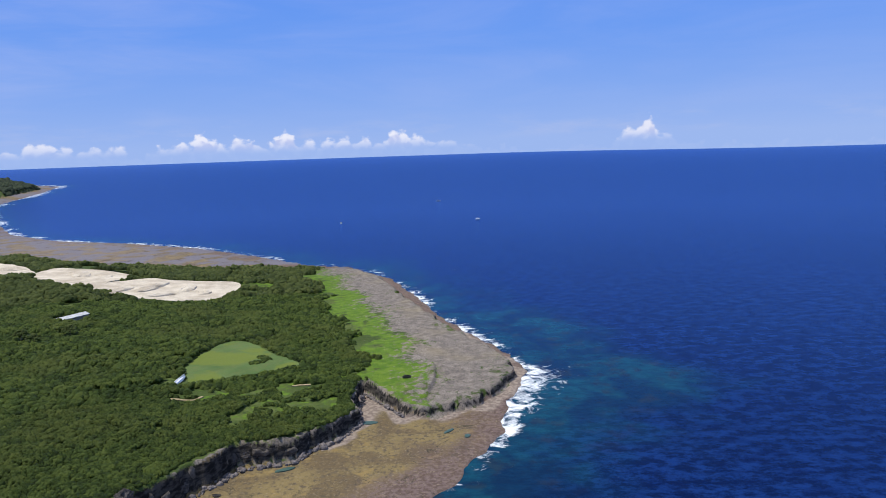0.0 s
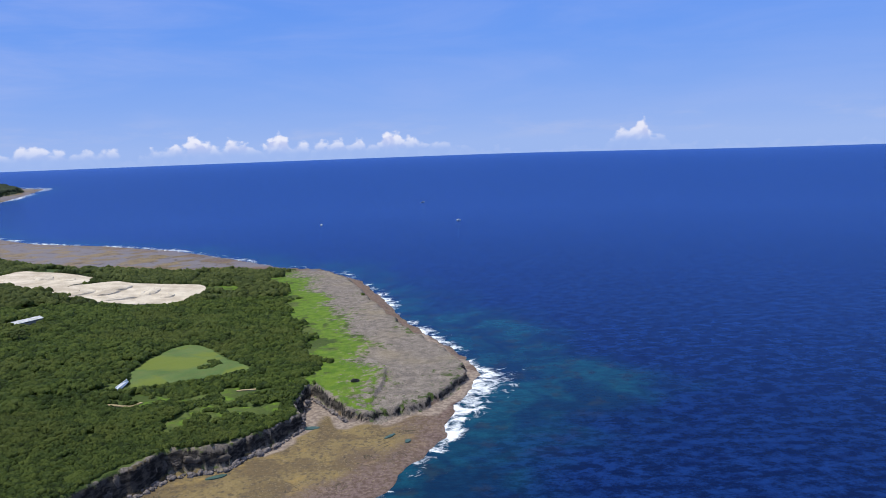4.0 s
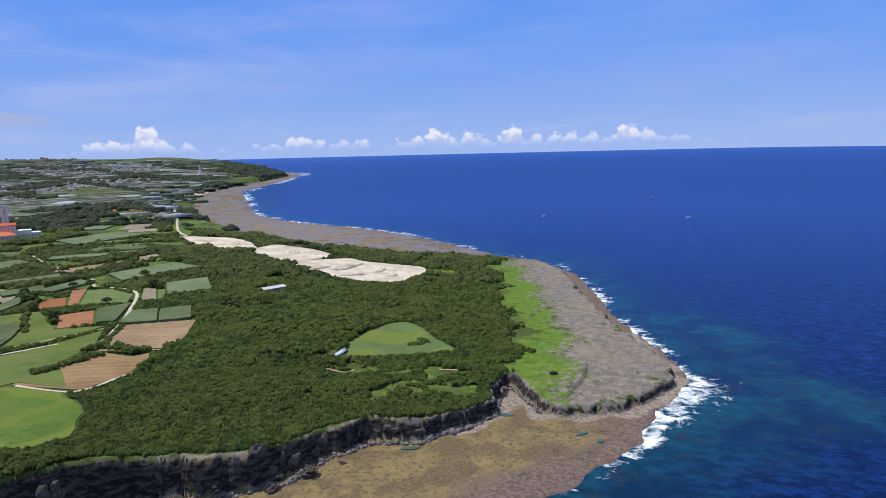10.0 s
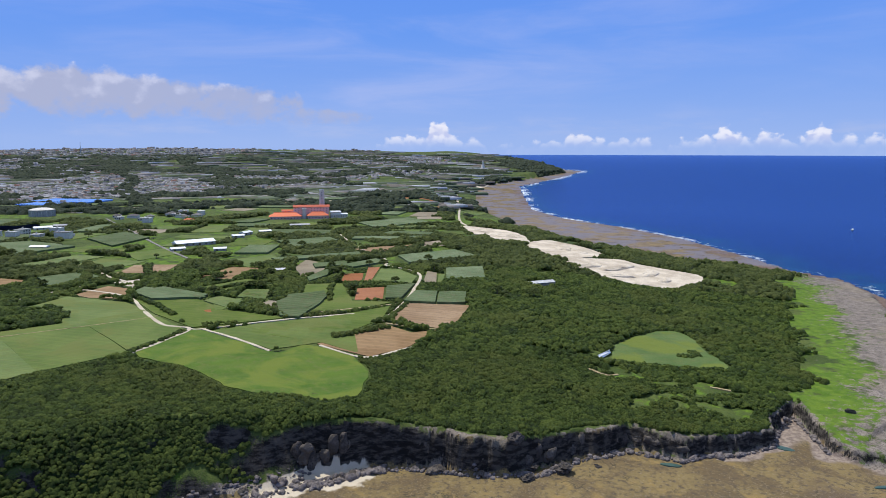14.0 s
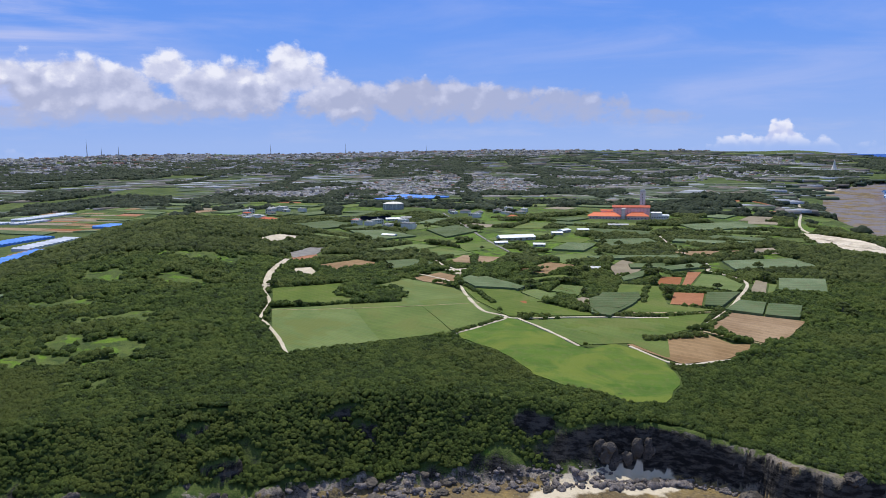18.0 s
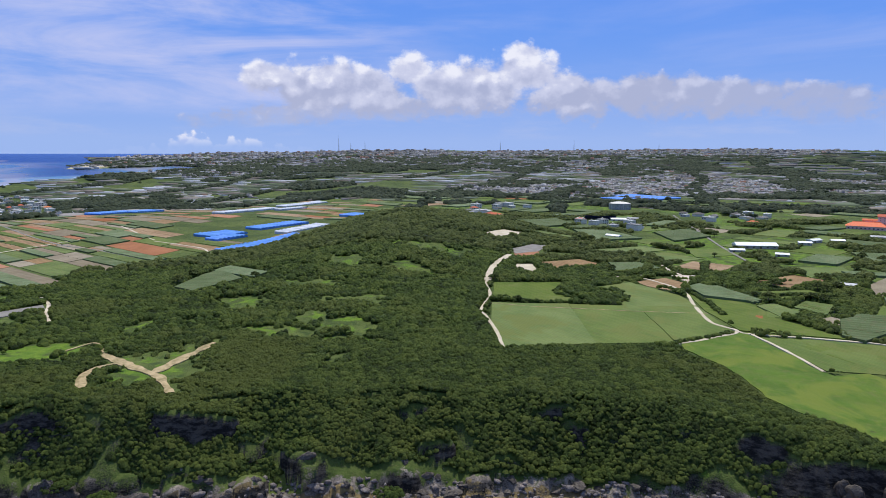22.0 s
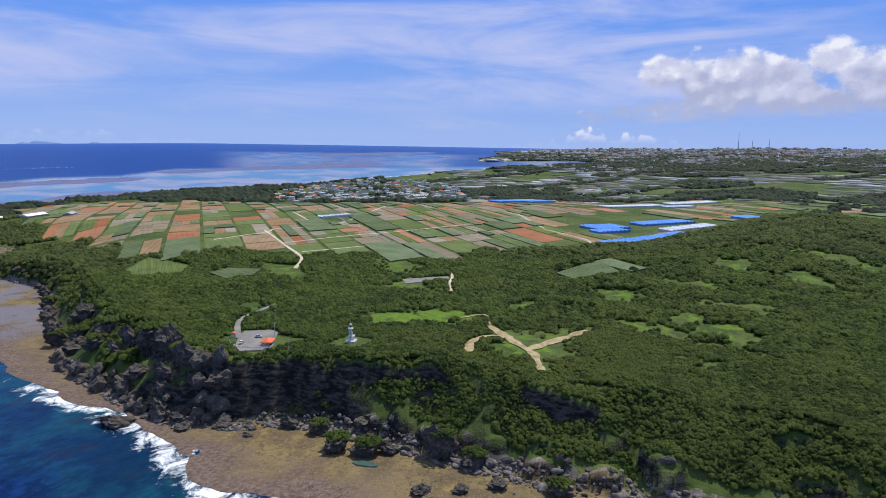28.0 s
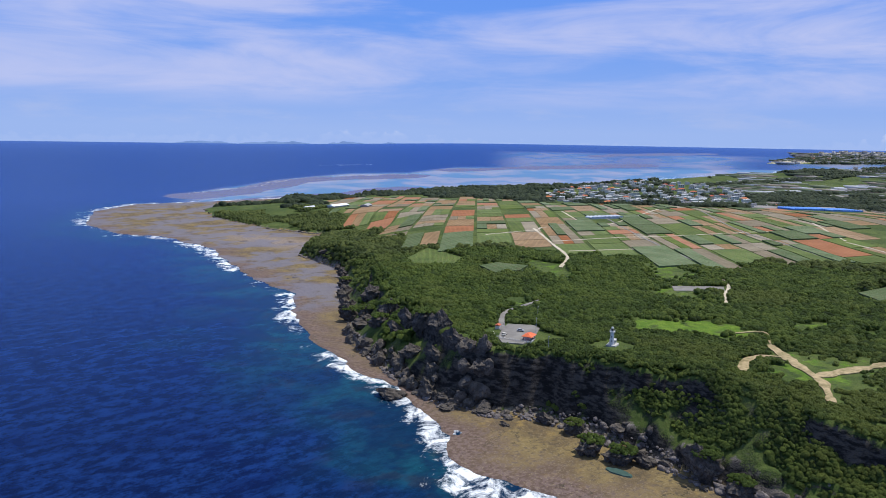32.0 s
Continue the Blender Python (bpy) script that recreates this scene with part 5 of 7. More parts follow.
MAT["hull_white"] = plain("white_gelcoat", (0.74, 0.75, 0.76), (0.84, 0.85, 0.86), 0.4, 4, 0.5, 0.1)
MAT["silver"] = plain("silver_car_paint", (0.45, 0.46, 0.48), (0.55, 0.56, 0.58), 0.5, 5, 0.3, 0.0, 0.3, 0.5)


def level(x, y):
    return float(ground_height([x], [y])[0])


# ---- lighthouse ----
def lighthouse(x, y):
    t = thing("lighthouse", x, y, level(x, y) + 0.3, 20, "white round concrete lighthouse above the cliff", "lighthouse")
    part("plinth", box(box(B(), -8, -4.5, -1.5, 4, 4.5, 0.5), -7.7, -4.2, 0.5, 3.7, 4.2, 0.7), "concrete", t, "pale paved terrace with a low kerb")
    house = part("annex", box(B(), -6.5, -2.4, 0.7, -0.5, 2.4, 3.5), "tower_white", t, "low white annex")
    part("annex_roof", box(B(), -6.9, -2.8, 3.5, -0.5, 2.8, 3.8), "roof_light", house)
    for wy in (-2.42, 2.42):
        part("window", box(B(), -4.6, wy - 0.06, 1.6, -2.9, wy + 0.06, 2.8), "glass", house)
    part("tower", turned(B(), [(2.1, 0.5), (2.05, 1.2), (1.85, 1.3), (1.55, 9.4), (1.6, 9.6)], 32), "tower_white", t, smooth_faces=False)
    part("gallery", turned(B(), [(1.6, 9.3), (2.55, 9.7), (2.6, 10.0), (1.2, 10.02)], 32), "tower_white", t)
    for k in range(12):
        a = 2 * math.pi * k / 12
        part("rail_post", turned(B(), [(0.045, 10.0), (0.045, 11.0)], 6, 2.45 * math.cos(a), 2.45 * math.sin(a)), "tower_white", t)
    bm = B()
    for z in (10.5, 11.0):
        ring = [[bm.verts.new(((2.45 + dr) * math.cos(2 * math.pi * k / 32), (2.45 + dr) * math.sin(2 * math.pi * k / 32), z + dz)) for k in range(32)]
                for dr, dz in ((-0.04, 0), (0.04, 0), (0, 0.07))]
        for a, b in ((0, 1), (1, 2), (2, 0)):
            for k in range(32):
                bm.faces.new((ring[a][k], ring[a][(k + 1) % 32], ring[b][(k + 1) % 32], ring[b][k]))
    part("handrail", bm, "tower_white", t)
    lan = part("lantern_room", turned(B(), [(1.2, 10.0), (1.2, 10.7), (1.25, 10.75)], 24), "tower_white", t)
    part("lantern_glass", turned(B(), [(1.12, 10.75), (1.12, 12.2)], 24), "glass", lan)
    for k in range(8):
        a = 2 * math.pi * k / 8
        part("mullion", turned(B(), [(0.05, 10.75), (0.05, 12.2)], 6, 1.15 * math.cos(a), 1.15 * math.sin(a)), "tower_white", lan)
    part("dome", turned(B(), [(1.35, 12.2), (1.3, 12.45), (1.05, 12.95), (0.6, 13.3), (0.15, 13.45), (0.1, 13.9), (0.02, 14.0)], 24), "white", t, smooth_faces=True)
    for z in (3.0, 6.0):
        part("slit_window", box(B(), 1.5, -0.3, z, 1.95, 0.3, z + 1.0), "glass", t)
    part("door", box(B(), -0.55, -2.0, 0.7, 0.55, -1.75, 2.8), "concrete", t)
    return t


lighthouse(-319, -217).scale = (0.62, 0.62, 0.8)
TAKEN.append((np.array([(-330, -226), (-308, -226), (-308, -207), (-330, -207)], float), 1.0))


# ---- look-out yard with its roofed pavilion ----
def pavilion(x, y, turn):
    t = thing("pavilion", x, y, level(x, y) + 0.5, turn, "open rest pavilion with a bright orange hipped roof", "pavilion")
    part("floor_slab", box(B(), -5, -3.6, -0.8, 5, 3.6, 0.15), "concrete", t)
    for px in (-4.2, 0, 4.2):
        for py in (-2.9, 2.9):
            part("post", box(B(), px - 0.18, py - 0.18, 0.15, px + 0.18, py + 0.18, 2.9), "concrete", t)
    bm = B()
    lo = [bm.verts.new(p) for p in ((-5.6, -4.2, 2.9), (5.6, -4.2, 2.9), (5.6, 4.2, 2.9), (-5.6, 4.2, 2.9))]
    ed = [bm.verts.new(p) for p in ((-5.6, -4.2, 3.15), (5.6, -4.2, 3.15), (5.6, 4.2, 3.15), (-5.6, 4.2, 3.15))]
    hi = [bm.verts.new(p) for p in ((-2.2, 0, 5.0), (2.2, 0, 5.0))]
    bm.faces.new(lo)
    for i in range(4):
        bm.faces.new((lo[i], lo[(i + 1) % 4], ed[(i + 1) % 4], ed[i]))
    bm.faces.new((ed[0], ed[1], hi[1], hi[0]))
    bm.faces.new((ed[2], ed[3], hi[0], hi[1]))
    bm.faces.new((ed[1], ed[2], hi[1]))
    bm.faces.new((ed[3], ed[0], hi[0]))
    roof = part("roof", bm, "roof_orange", t, "bright orange tiles")
    part("ridge", prism(B(), -2.4, 2.4, [(-0.15, 4.95), (0.15, 4.95), (0.0, 5.2)]), "roof_orange", roof)
    part("bench", box(B(), -3.6, 1.9, 0.15, 3.6, 2.5, 0.6), "timber", t)
    return t


pavilion(-291, -254, 22).scale = (0.75, 0.75, 0.8)


def kiosk(x, y, turn):
    t = thing("kiosk", x, y, level(x, y) + 0.4, turn, "small block hut with a faded red roof by the yard", "hut")
    part("wall", box(B(), -2.2, -1.6, -0.8, 2.2, 1.6, 2.5), "white", t)
    part("roof", prism(B(), -2.6, 2.6, [(-2.0, 2.4), (2.0, 2.4), (2.0, 2.6), (0, 3.5), (-2.0, 2.6)]), "roof_red", t)
    part("door", box(B(), -0.5, -1.66, -0.1, 0.5, -1.55, 2.0), "timber", t)
    part("window", box(B(), 1.0, -1.66, 0.9, 1.8, -1.55, 1.8), "glass", t)
    return t


kiosk(-294, -282, 30).scale = (0.8, 0.8, 0.8)


def cliff_fence(points):
    t = thing("fence", points[0][0], points[0][1], 0, 0, "low white railing along the edge of the look-out yard", "fence")
    ox, oy = points[0]
    line = smooth_line(points, closed=False, steps=6)
    z = ground_height(line[:, 0], line[:, 1]) + 0.4
    for (x, y), h in zip(line, z):
        part("post", box(B(), x - ox - 0.12, y - oy - 0.12, h - 0.6, x - ox + 0.12, y - oy + 0.12, h + 1.15), "white", t)
    for a, b, h0, h1 in zip(line, line[1:], z, z[1:]):
        for dz in (0.5, 1.0):
            bm = B()
            d = Vector((b[0] - a[0], b[1] - a[1], 0)).normalized().cross(Vector((0, 0, 1))) * 0.06
            c = [(a, h0), (b, h1)]
            vs = [[bm.verts.new((p[0] - ox + s * d.x, p[1] - oy + s * d.y, h + dz + e)) for s, e in ((-1, -0.06), (1, -0.06), (1, 0.06), (-1, 0.06))] for p, h in c]
            for i in range(4):
                bm.faces.new((vs[0][i], vs[0][(i + 1) % 4], vs[1][(i + 1) % 4], vs[1][i]))
            bm.faces.new(vs[0])
            bm.faces.new(vs[1])
            part("rail", bm, "white", t)
    return t


cliff_fence([(-284, -276), (-279, -268), (-282, -258), (-287, -249)])


def car(x, y, turn, paint, label):
    t = thing("car", x, y, level(x, y) + 0.45, turn, label, "car", "parked cars")
    bm = prism(B(), -0.82, 0.82, [(-2.1, 0.3), (2.1, 0.3), (2.15, 0.75), (1.2, 0.9), (-1.9, 0.95), (-2.15, 0.8)])
    body = part("body", bm, paint, t)
    part("cabin", prism(B(), -0.74, 0.74, [(-1.7, 0.93), (1.0, 0.88), (0.45, 1.42), (-1.3, 1.45)]), "glass", body)
    part("roof", prism(B(), -0.72, 0.72, [(-1.3, 1.43), (0.45, 1.4), (0.4, 1.5), (-1.25, 1.52)]), paint, body)
    for wx in (-0.8, 0.8):
        for wy in (-1.35, 1.3):
            bm = B()
            bmesh.ops.create_cone(bm, cap_ends=True, segments=14, radius1=0.33, radius2=0.33, depth=0.22,
                                  matrix=Matrix.Translation((wx, wy, 0.33)) @ Matrix.Rotation(math.pi / 2, 4, "Y"))
            part("wheel", bm, "tyre", t)
    return t


car(-299, -268, 40, "silver", "silver hatchback parked in the look-out yard")
car(-285, -268, 110, "white", "white van parked at the rail of the yard")

# A pole line beside the yard
for px, py, ph in ((-306, -262, 9), (-330, -282, 9), (-287, -236, 8)):
    t = thing("utility_pole", px, py, level(px, py), 0, "slim grey concrete utility pole", "pole", "utility poles")
    part("pole", turned(B(), [(0.17, -1), (0.1, ph)], 8), "concrete", t)
    part("crossarm", box(B(), -0.9, -0.06, ph - 0.8, 0.9, 0.06, ph - 0.65), "steel", t)


# ---- the resort block with its orange roofs and tower ----
def resort(x, y, turn):
    t = thing("resort_building", x, y, level(x, y) + 0.5, turn, "large pinkish resort block with orange roofs and a pale tower", "building")
    main = part("main_block", box(B(), -24, -10, -3, 38, 14, 19), "pink", t)
    part("main_roof", prism(B(), -25, 39, [(-11, 19), (15, 19), (15, 19.6), (2, 22.5), (-11, 19.6)]), "roof_red", main, "shallow red tiled roof")
    for fl in range(5):
        for k in range(11):
            wx = -21.0 + k * 5.4
            part("window", box(B(), wx, -10.15, 2.6 + fl * 3.4, wx + 1.1, -9.9, 3.7 + fl * 3.4), "glass", main)
    part("setback_block", box(B(), -44, -2, -3, -24.05, 14, 12), "pink", t)
    part("setback_roof", prism(B(), -45, -24.05, [(-3, 12), (15, 12), (15, 12.5), (6, 14.5), (-3, 12.5)]), "roof_red", t)
    tower = part("tower", box(B(), 22, 14.05, -3, 31, 22, 46), "white", t, "pale square tower")
    for wz in range(8):
        part("window", box(B(), 25.9, 13.9, 24 + wz * 2.6, 27.1, 14.2, 25.2 + wz * 2.6), "glass", tower)
    part("tower_cap", box(B(), 21.6, 13.7, 46, 31.4, 22.4, 46.8), "roof_light", tower)
    part("tower_fin", box(B(), 22.4, 17, 46.8, 30.6, 19, 49), "white", tower)
    part("stair_tower", box(B(), -9, -19, -3, -2.5, -10.05, 18), "white", t, "pale stair tower")
    for x0, x1, y0, y1, h in ((-66, -10, -27, -3.2, 5.0), (-2, 37, -26, -10.2, 5.5)):
        wing = part("wing", box(B(), x0 + 2, y0 + 2, -3, x1 - 2, y1 - 2, h), "pink", t)
        bm = B()
        my = (y0 + y1) / 2
        lo = [bm.verts.new(p) for p in ((x0, y0, h), (x1, y0, h), (x1, y1, h), (x0, y1, h))]
        hi = [bm.verts.new(p) for p in ((x0 + 10, my, h + 6), (x1 - 10, my, h + 6))]
        bm.faces.new(lo)
        bm.faces.new((lo[0], lo[1], hi[1], hi[0]))
        bm.faces.new((lo[2], lo[3], hi[0], hi[1]))
        bm.faces.new((lo[1], lo[2], hi[1]))
        bm.faces.new((lo[3], lo[0], hi[0]))
        roof = part("wing_roof", bm, "roof_orange", wing, "orange tiled hipped roof")
        part("ridge", prism(B(), x0 + 9, x1 - 9, [(my - 0.5, h + 5.9), (my + 0.5, h + 5.9), (my, h + 6.6)]), "roof_orange", roof)
        for k in range(int((x1 - x0) / 6)):
            part("window", box(B(), x0 + 4 + k * 5.5, y0 + 1.9, 0.8, x0 + 6 + k * 5.5, y0 + 2.1, 2.6), "glass", wing)
    for x0, x1, y0, h in ((40, 58, -12, 10), (52, 70, -14, 6)):
        low = part("annex", box(B(), x0, y0, -3, x1, y0 + 20, h), "white", t)
        part("annex_roof", box(B(), x0 - 0.5, y0 - 0.5, h, x1 + 0.5, y0 + 20.5, h + 0.7), "roof_white", low)
        for k in range(4):
            part("window", box(B(), x0 + 1.5 + k * 4.2, y0 - 0.1, 2, x0 + 3.4 + k * 4.2, y0 + 0.1, 3.8), "glass", low)
    return t


resort(-985, 765, 53)
TAKEN.append((np.array([(-1050, 690), (-1000, 660), (-900, 800), (-930, 850), (-1000, 860)], float), 2))
TAKEN.append((np.array([(-310, -290), (-285, -290), (-275, -250), (-310, -240)], float), 0.5))


def water_tank(x, y):
    t = thing("water_tank", x, y, level(x, y), 0, "large round pale concrete water tank with a shallow dome", "tank")
    part("wall", turned(B(), [(21, -4), (21, 11), (21.6, 11.1), (21.6, 11.9), (20.8, 12)], 48), "roof_light", t)
    part("dome", turned(B(), [(20.8, 11.8), (16, 13.6), (9, 14.8), (1.5, 15.3), (1.2, 16), (0.3, 16.1)], 48), "white", t)
    for k in range(16):
        a = 2 * math.pi * k / 16
        part("buttress", box(B(), 21 * math.cos(a) - 0.6, 21 * math.sin(a) - 0.6, -4, 21 * math.cos(a) + 0.6, 21 * math.sin(a) + 0.6, 11), "concrete", t)
    return t


water_tank(-1364, 464)
TAKEN.append((np.array([(-1395, 440), (-1335, 440), (-1335, 490), (-1395, 490)], float), 3))


def shed(x, y, turn, length, width, height, roof, label, group="farm sheds"):
    t = thing("shed", x, y, level(x, y) + 0.2, turn, label, "shed", group)
    height *= 0.62
    part("wall", box(B(), -length / 2, -width / 2, -2, length / 2, width / 2, height), "concrete", t)
    rise = width * 0.17
    part("roof", prism(B(), -length / 2 - 0.6, length / 2 + 0.6, [(-width / 2 - 0.7, height), (width / 2 + 0.7, height), (width / 2 + 0.7, height + 0.25), (0, height + rise + 0.25), (-width / 2 - 0.7, height + 0.25)]), roof, t)
    n = max(2, int(length / 7))
    for k in range(n):
        wx = -length / 2 + length * (k + 0.5) / n
        part("opening" if k % 3 == 0 else "window", box(B(), wx - 1.1, -width / 2 - 0.08, 0.2 if k % 3 == 0 else 1.2, wx + 1.1, -width / 2 + 0.1, min(height - 0.4, 2.8)), "timber", t)
    return t


SHEDS = [(-800, 443, 80, 48, 18, 6, "roof_white", "long white metal-roofed farm shed"), (-768, 404, 75, 16, 9, 4, "roof_white", "small white-roofed farm shed by the road"),
         (-735, 440, 60, 14, 9, 4, "roof_white", "small white-roofed farm shed by the road"), (-822, 520, 70, 15, 9, 4.5, "roof_white", "white metal-roofed store shed between groves"),
         (-842, 545, 110, 18, 10, 5, "roof_white", "white metal-roofed store shed between groves"), (-835, 572, 70, 16, 9, 5, "roof_white", "white metal-roofed store shed between groves"),
         (-870, 660, 60, 30, 10, 5, "roof_light", "grey flat-roofed workshop near the resort"), (-357, 552, 62, 26, 9, 3.5, "roof_light", "pale grey-roofed field shed by the scrub"),
         (-1120, 380, 80, 24, 12, 5, "roof_white", "white-roofed works building by the road"), (-1135, 410, 60, 18, 10, 5, "roof_light", "grey-roofed works building by the road"),
         (-560, 398, 50, 12, 8, 4, "roof_light", "small grey pump house between fields"), (-900, 300, 40, 20, 9, 4, "roof_white", "white-roofed field store beside a hedge"),
         (-690, -1092, 20, 46, 16, 5, "roof_white", "white farm building near the reef"), (-640, -1110, 20, 26, 12, 4, "roof_white", "white farm building near the reef"),
         (-735, -1065, 40, 30, 14, 4.5, "roof_light", "grey farm building near the reef"), (-1180, 118, 15, 26, 14, 6, "roof_orange", "hut with a bright orange-red roof among trees")]
for a in SHEDS:
    shed(*a)
    TAKEN.append((np.array([(a[0] - a[3] * 0.45, a[1] - a[3] * 0.45), (a[0] + a[3] * 0.45, a[1] - a[3] * 0.45), (a[0] + a[3] * 0.45, a[1] + a[3] * 0.45), (a[0] - a[3] * 0.45, a[1] + a[3] * 0.45)], float), 1))


def greenhouse(x, y, turn, bays, length, net, label, bay=7.0):
    """Ridged shade-net house: one net roof to each bay, net walls, steel posts."""
    t = thing("greenhouse", x, y, level(x, y) + 0.2, turn, label, "greenhouse", "shade-net greenhouses")
    for k in range(bays):
        x0 = (k - bays / 2) * bay
        zl = float(ground_height([x + x0 * math.cos(radians(turn))], [y + x0 * math.sin(radians(turn))])[0]) - level(x, y)
        bm = B()
        prof = [(0, 2.6), (bay * 0.25, 3.5), (bay * 0.5, 3.9), (bay * 0.75, 3.5), (bay, 2.6)]
        a = [bm.verts.new((x0 + u, -length / 2, z + zl)) for u, z in prof]
        b = [bm.verts.new((x0 + u, length / 2, z + zl)) for u, z in prof]
        la = [bm.verts.new((x0 + 0.1, -length / 2, zl - 1)), bm.verts.new((x0 + bay - 0.1, -length / 2, zl - 1))]
        lb = [bm.verts.new((x0 + 0.1, length / 2, zl - 1)), bm.verts.new((x0 + bay - 0.1, length / 2, zl - 1))]
        for i in range(4):
            bm.faces.new((a[i], a[i + 1], b[i + 1], b[i]))
        bm.faces.new([la[0], *a, la[1]])
        bm.faces.new([lb[0], *b, lb[1]])
        bm.faces.new((la[0], a[0], b[0], lb[0]))
        bm.faces.new((la[1], a[4], b[4], lb[1]))
        part("net_bay", bm, net, t)
        part("post", box(B(), x0 - 0.08, -length / 2 - 0.08, zl - 1, x0 + 0.08, -length / 2 + 0.08, zl + 2.7), "steel", t)
    c, s, w = math.cos(radians(turn)), math.sin(radians(turn)), bays * bay / 2
    TAKEN.append((np.array([(x + i * w * c - j * length / 2 * s, y + i * w * s + j * length / 2 * c) for i, j in ((-1, -1), (1, -1), (1, 1), (-1, 1))]), 1.5))
    return t


BLUE, PALE = "long ridged greenhouse under bright blue shade net", "long ridged greenhouse under pale net"
greenhouse(-845, -152, 142, 18, 26, "blue_net", BLUE)
greenhouse(-965, -232, 142, 8, 44, "blue_net", BLUE)
greenhouse(-925, -215, 142, 7, 26, "blue_net", BLUE)
greenhouse(-1065, -170, 142, 14, 34, "blue_net", BLUE)
greenhouse(-985, -122, 142, 12, 26, "white_net", PALE)
greenhouse(-1225, -60, 142, 6, 40, "blue_net", BLUE)
greenhouse(-1445, -560, 160, 16, 40, "blue_net", BLUE)
greenhouse(-1500, -520, 160, 12, 40, "blue_net", BLUE)
greenhouse(-1390, -282, 153, 24, 30, "white_net", PALE)
greenhouse(-1600, -200, 140, 18, 36, "white_net", PALE)
greenhouse(-1420, -200, 140, 10, 20, "white_net", PALE)
greenhouse(-868, -625, 160, 8, 16, "white_net", PALE)


def solar_array(x, y, turn, rows, length):
    t = thing("solar_array", x, y, level(x, y), turn, "field of tilted dark blue solar panels", "solar panels")
    for k in range(rows):
        y0 = (k - rows / 2) * 7.5
        part("solar_panel", prism(B(), -length / 2, length / 2, [(y0, 3.4), (y0 + 4.6, 1.0), (y0 + 4.6, 1.1), (y0, 3.5)]), "panel", t)
        for i in range(6):
            px = -length / 2 + length * (i + 0.5) / 6
            part("strut", box(B(), px - 0.1, y0 + 2, -1, px + 0.1, y0 + 2.2, 2.1), "steel", t)
    return t


solar_array(-1170, 345, 70, 8, 90)

# A long white sheet lying by the clearing
t = thing("white_boat", -210, 400, level(-210, 400) + 1.0, 90, "upturned narrow white hull lying beside the clearing", "boat")
bm = B()
for i in range(13):
    u = i / 12
    w = 1.5 * math.sin(math.pi * min(0.97, max(0.03, u))) ** 0.6
    for kx in range(5):
        a = math.pi * kx / 4
        bm.verts.new(((u - 0.5) * 15, -w * math.cos(a), 0.9 * w * math.sin(a) - 0.3))
bm.verts.ensure_lookup_table()
for i in range(12):
    for kx in range(4):
        bm.faces.new([bm.verts[j] for j in (i * 5 + kx, i * 5 + kx + 1, (i + 1) * 5 + kx + 1, (i + 1) * 5 + kx)])
t.scale = (1.5, 1.3, 1.3)
part("hull", bm, "hull_white", t)
part("keel", box(B(), -7, -0.08, 0.3, 7, 0.08, 1.25), "hull_white", t)
TAKEN.append((np.array([(-218, 392), (-202, 392), (-202, 408), (-218, 408)], float), 2))

# ---- the village ----
def house_model(seed):
    rng = random.Random(seed)
    w, d = rng.uniform(9, 14), rng.uniform(8, 11)
    storeys = 1 if seed % 3 else 2
    h = 3.1 * storeys
    red = seed == 5
    t = thing("house", 0, 0, -500, 0, "low concrete village house with a %s" % ("red tiled roof" if red else "flat roof and water tank" if seed % 2 else "grey roof"), "house", "village houses")
    walls = part("wall", box(B(), -w / 2, -d / 2, -3, w / 2, d / 2, h), "white", t)
    if red or seed % 5 == 2:
        bm = B()
        lo = [bm.verts.new(p) for p in ((-w / 2 - 0.9, -d / 2 - 0.9, h), (w / 2 + 0.9, -d / 2 - 0.9, h), (w / 2 + 0.9, d / 2 + 0.9, h), (-w / 2 - 0.9, d / 2 + 0.9, h))]
        hi = [bm.verts.new((-w / 2 + d / 2 - 1, 0, h + 2.2)), bm.verts.new((w / 2 - d / 2 + 1, 0, h + 2.2))]
        bm.faces.new(lo)
        bm.faces.new((lo[0], lo[1], hi[1], hi[0]))
        bm.faces.new((lo[2], lo[3], hi[0], hi[1]))
        bm.faces.new((lo[1], lo[2], hi[1]))
        bm.faces.new((lo[3], lo[0], hi[0]))
        part("roof", bm, "roof_red" if red else "roof_grey", t)
    else:
        roof = part("roof", box(B(), -w / 2 - 0.5, -d / 2 - 0.5, h, w / 2 + 0.5, d / 2 + 0.5, h + 0.45), "roof_light", t)
        part("roof_tank", turned(B(), [(0.9, h + 0.45), (0.9, h + 2.1), (0.2, h + 2.4)], 10, w / 4, d / 5), "white", roof)
    for s in range(storeys):
        for k in range(3):
            wx = -w / 2 + w * (k + 0.5) / 3
            part("window", box(B(), wx - 0.9, -d / 2 - 0.06, 0.9 + 3.1 * s, wx + 0.9, -d / 2 + 0.08, 2.3 + 3.1 * s), "glass", walls)
    part("door", box(B(), -0.5 + w / 3, -d / 2 - 0.09, 0.05, 0.5 + w / 3, -d / 2 - 0.07, 2.1), "timber", walls)
    return t


